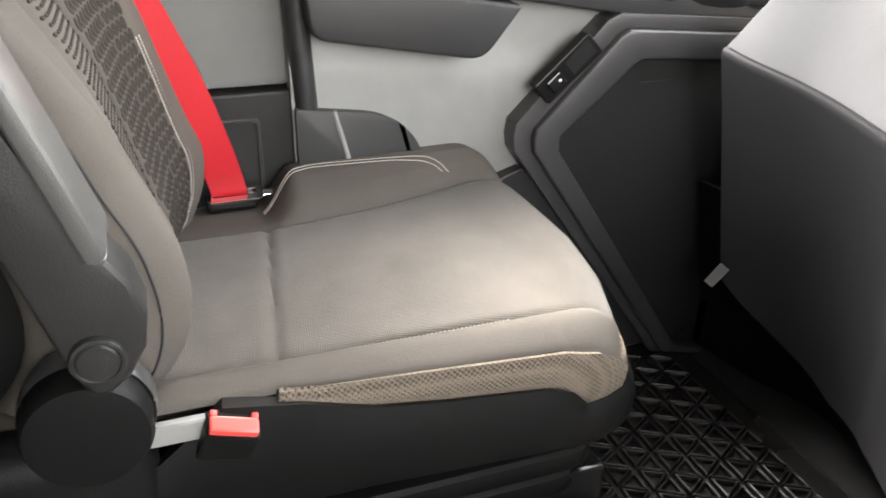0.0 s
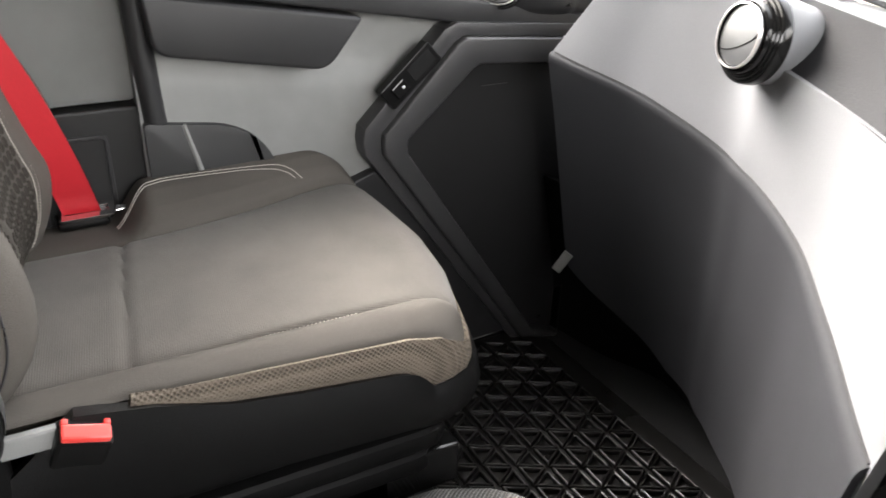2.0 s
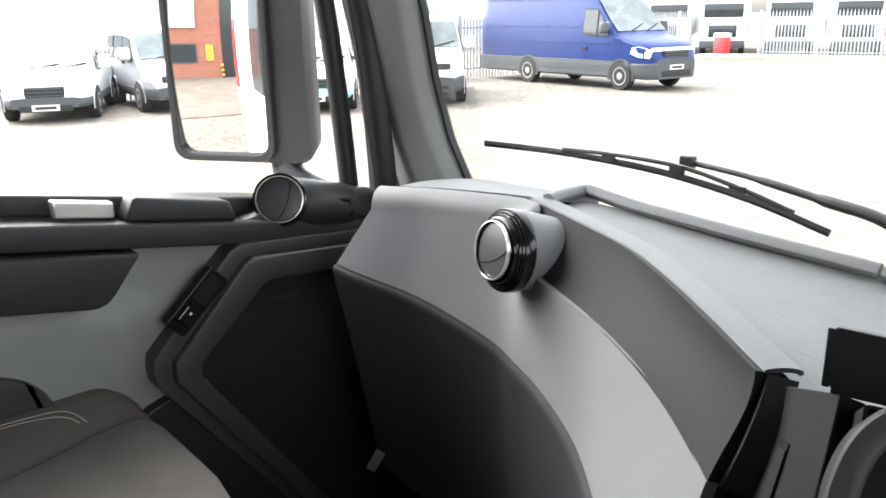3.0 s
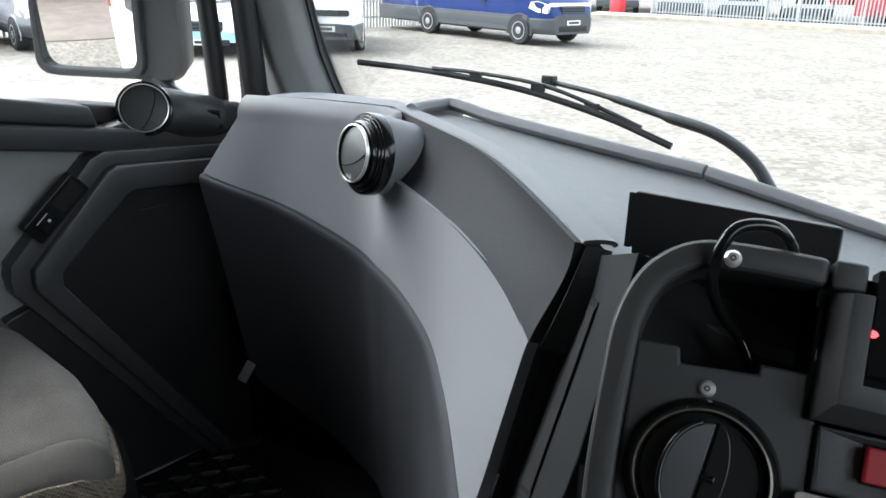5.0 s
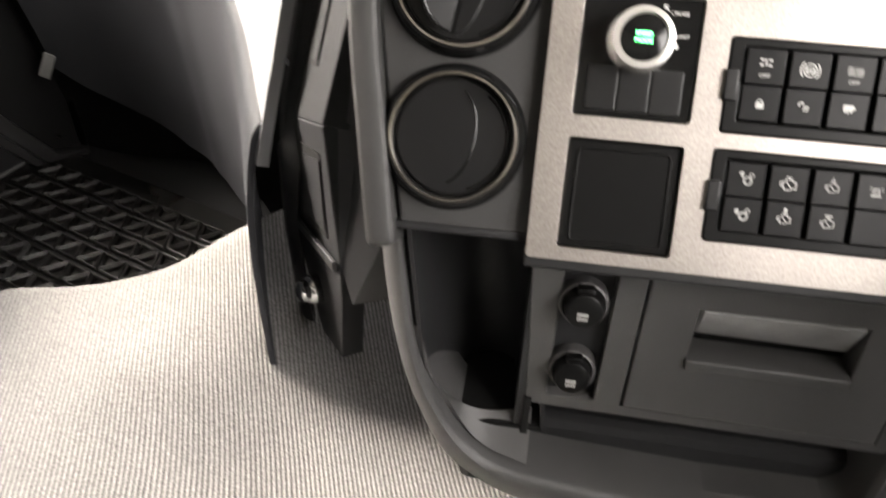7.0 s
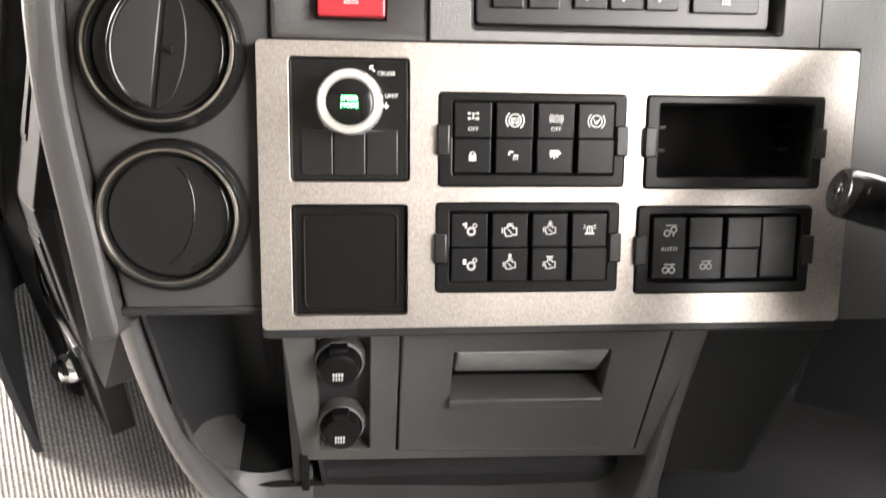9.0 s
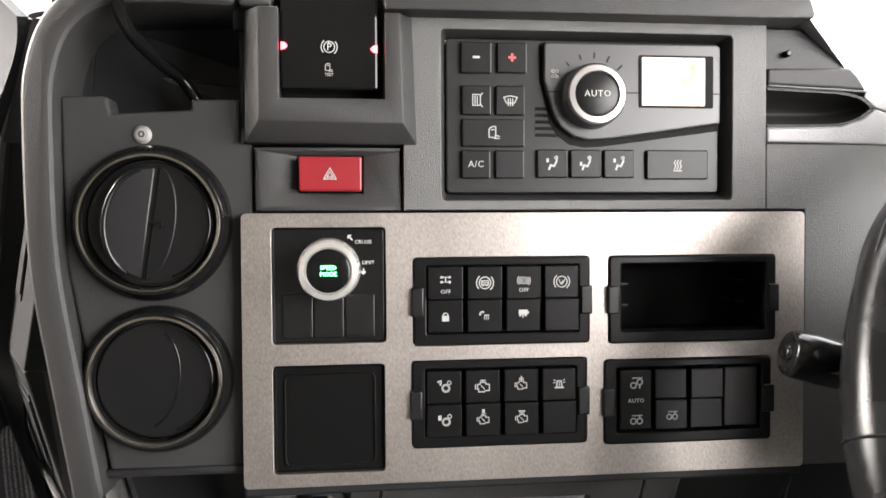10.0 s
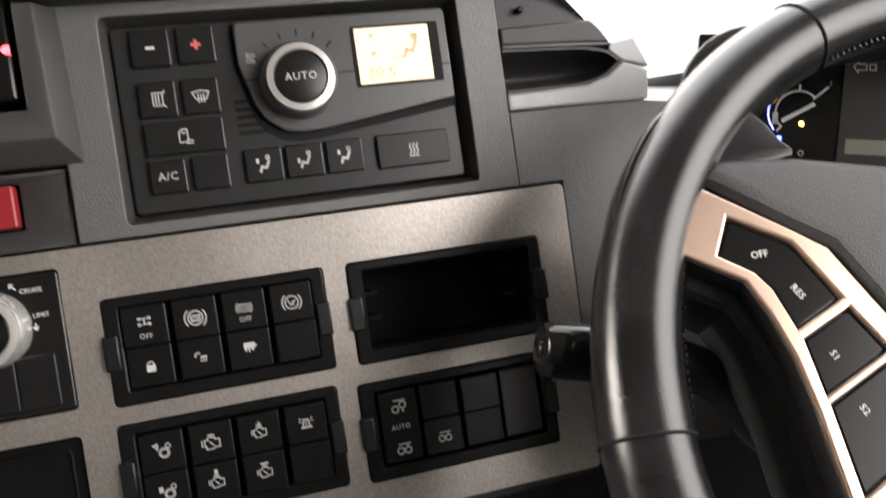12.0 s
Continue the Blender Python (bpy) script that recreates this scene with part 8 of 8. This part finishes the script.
for (xa, ya), (xb, yb) in zip(FENCE, FENCE[1:]):
    a, b = Vector((xa, ya, GZ)), Vector((xb, yb, GZ))
    d = b - a
    ang = math.atan2(d.y, d.x)
    if (xa, ya) == (-23.2, 36.5):
        continue
    n = int(d.length / 0.16)
    for i in range(n):
        p = a + d * (i + 0.5) / n
        mp = Matrix.Translation(p) @ Matrix.Rotation(ang, 4, "Z")
        base = len(rest.verts)
        rest.from_mesh(me_p)
        rest.verts.ensure_lookup_table()
        for v in rest.verts[base:]:
            v.co = mp @ v.co
    for z in (0.35, 1.9):
        part("rail", box(0, d.length, -0.03, 0.0, z, z + 0.06, 0), STEEL, fence, m=Matrix.Translation(a) @ Matrix.Rotation(ang, 4, "Z"))
    for i in range(int(d.length / 2.8) + 1):
        q = a + d.normalized() * 2.8 * i
        part("post", box(q.x - 0.05, q.x + 0.05, q.y - 0.05, q.y + 0.05, GZ, GZ + 2.4, 0), STEEL, fence)
pales = tagged(part("pales", rest, STEEL, fence, "close-set steel pales", flat=True), kind="stuff")
bank = curve([(-23.5, 37.5, GZ), (-19.0, 39.0, GZ), (-12.0, 40.0, GZ), (2.0, 42.4, GZ), (30.0, 45.3, GZ)], 6)
solo("kerb", loft([[p + Vector((0, dy, dz)) for dy, dz in ((-0.5, -0.05), (-0.4, 0.16), (0.5, 0.28), (0.5, -0.05))] for p in bank]), KERB, "weathered low kerb along the fence", "kerb", kind="structure")
bollard = thing("bollard", "red and white bollard at the gate", "bollard", (-22.9, 38.9, GZ))
part("post", box(-23.25, -22.6, 38.7, 39.3, GZ, GZ + 1.05, 0.05), material("red_bollard_paint", (0.55, 0.03, 0.04), 0.4), bollard)
part("cap", box(-23.27, -22.58, 38.68, 39.32, GZ + 1.05, GZ + 1.28, 0.05), CARWHITE, bollard, "white cap")
sheds = material("grey_cladding", (0.45, 0.47, 0.5), 0.6, stain=0.08, stain_scale=0.4)
for x, y, w, h, rot in ((-60, 55, 40, 7, -30), (-10, 95, 70, 8, 5), (-75, 10, 30, 6, -80)):
    b = thing("far_building", "pale clad warehouse beyond the yard", "building", (x, y, GZ))
    mb_ = Matrix.Translation((x, y, GZ)) @ Matrix.Rotation(radians(rot), 4, "Z")
    part("wall", box(-w / 2, w / 2, -8, 8, 0, h, 0), sheds, b, m=mb_)
    part("roof", prism([(-8.4, h), (8.4, h), (0, h + 1.6)], -w / 2 - 0.3, w / 2 + 0.3), KERB, b, m=mb_ @ Matrix(((0, 0, 1, 0), (1, 0, 0, 0), (0, 1, 0, 0), (0, 0, 0, 1))))

# brick building behind the cab, seen in the mirror
BRICK = bpy.data.materials.new("red_brickwork")
BRICK.use_nodes = True
bn, bl_ = BRICK.node_tree.nodes, BRICK.node_tree.links
bt = bn.new("ShaderNodeTexBrick")
bt.inputs["Color1"].default_value, bt.inputs["Color2"].default_value, bt.inputs["Mortar"].default_value = (0.28, 0.085, 0.05, 1), (0.36, 0.12, 0.07, 1), (0.3, 0.25, 0.22, 1)
bt.inputs["Scale"].default_value, bt.inputs["Brick Width"].default_value, bt.inputs["Row Height"].default_value, bt.inputs["Mortar Size"].default_value = 1.0, 0.225, 0.075, 0.006
bco, bmp = bn.new("ShaderNodeTexCoord"), bn.new("ShaderNodeMapping")
bmp.inputs["Rotation"].default_value = (radians(90), 0, 0)
bl_.new(bco.outputs["Object"], bmp.inputs[0])
bl_.new(bmp.outputs[0], bt.inputs["Vector"])
bl_.new(bt.outputs[0], bn["Principled BSDF"].inputs["Base Color"])
bn["Principled BSDF"].inputs["Roughness"].default_value = 0.85
office = thing("brick_building", "red brick office building with a clad door bay", "building", (-7, -20, GZ))
part("wall", box(-22, 0.1, -26, -20, GZ, GZ + 6.5, 0), BRICK, office)
part("door_bay", box(0.1, 1.9, -25.5, -19.95, GZ, GZ + 6.5, 0), WINDOW, office, "dark glazed door bay")
part("wall", box(1.9, 12, -26, -20, GZ, GZ + 6.5, 0), BRICK, office)
part("cladding", box(-22, -1.9, -20.1, -19.9, GZ + 3.3, GZ + 6.5, 0), sheds, office)
for x in (-3.0, -7.0, -11.0):
    wdw = part("window", box(x - 1.1, x + 1.1, -20.04, -19.97, GZ + 1.0, GZ + 2.3, 0), BUMPER, office)
    part("pane", box(x - 1.0, x + 1.0, -19.985, -19.96, GZ + 1.1, GZ + 2.2, 0), WINDOW, wdw)
sign = part("sign", box(-1.15, -0.6, -19.98, -19.93, GZ + 1.2, GZ + 2.2, 0), material("yellow_sign", (0.75, 0.55, 0.04), 0.5), office, "yellow warning sign")
for i in range(4):
    part("sign_bar", box(-1.07, -0.68, -19.93, -19.925, GZ + 1.3 + 0.17 * i, GZ + 1.36 + 0.17 * i, 0), INKD, sign)
for i in range(6):
    part("marker_post", box(-0.1, 0.1, -19.7, -19.55, GZ + 0.16 * i, GZ + 0.16 * i + 0.16, 0), material("yellow_band", (0.7, 0.42, 0.03), 0.5) if i % 2 else INKD, office)
solo("pavement", box(-25, 10, -20, -8.5, GZ, GZ + 0.03, 0), material("worn_concrete", (0.13, 0.105, 0.085), 0.9, stain=0.2, stain_scale=1.5), "worn concrete apron before the office", "pavement", kind="structure")

nearer = Matrix.Translation((0, 0, 0.79)) @ Matrix.Scale(SHRINK, 4) @ Matrix.Translation((0, 0, -0.79))
for ob in [o for o in scene.objects if o.parent is None and o.name.split(".")[0] in ("brick_building", "palisade_fence", "kerb", "bollard", "far_building", "parked_truck", "pavement")]:
    for piece in [ob] + list(ob.children_recursive):
        if piece.type == "MESH":
            piece.data.transform(nearer)

# the truck's own white side, seen in the mirror
side_body = thing("truck_body_side", "white side of the truck behind the door", "vehicle body", (-1.06, -1.5, GZ))
part("cab_side", box(-1.085, -1.062, -0.85, 0.1, -0.6, 1.62, 0.01), BODYWHITE, side_body)
part("side_window", box(-1.092, -1.083, -0.15, 0.08, 0.62, 1.4, 0.003), WINDOW, side_body)
part("side_light", box(-1.095, -1.085, -0.80, -0.70, 0.55, 1.0, 0.004), material("red_lens", (0.5, 0.02, 0.02), 0.25), side_body, "tall red side lens")
part("wheel_guard", box(-1.25, -1.05, -2.2, -0.9, -1.0, -0.5, 0.05), BUMPER, side_body, "dark wheel guard")

# wiper
wiper = thing("windscreen_wiper", "black windscreen wiper parked low on the glass", "wiper", (-0.5, 1.1, 0.65))
part("blade", tube(curve([(-0.89, 1.039, 0.683), (-0.74, 1.07, 0.680), (-0.58, 1.097, 0.668), (-0.44, 1.112, 0.645), (-0.331, 1.119, 0.617)]), 0.0036, 6, 1.6), BLACK, wiper)
part("blade_frame", tube(curve([(-0.74, 1.068, 0.686), (-0.66, 1.082, 0.686), (-0.55, 1.10, 0.679), (-0.46, 1.112, 0.659), (-0.38, 1.118, 0.636)]), 0.0034, 6), BLACK, wiper)
for x, y, z in ((-0.66, 1.082, 0.683), (-0.55, 1.10, 0.676), (-0.46, 1.112, 0.656)):
    part("clip", box(x - 0.012, x + 0.012, y - 0.003, y + 0.003, z - 0.008, z + 0.005, 0.001), BLACK, wiper)
part("arm", tube(curve([(-0.559, 1.145, 0.678), (-0.47, 1.152, 0.668), (-0.36, 1.162, 0.648), (-0.29, 1.168, 0.634), (-0.235, 1.170, 0.605), (-0.195, 1.168, 0.56)]), [0.0055] * 10 + [0.0075] * 6 + [0.0105] * 25, 10, 0.8), BLACK, wiper)
part("arm_cap", box(-0.572, -0.550, 1.136, 1.152, 0.668, 0.688, 0.003), BLACK, wiper)
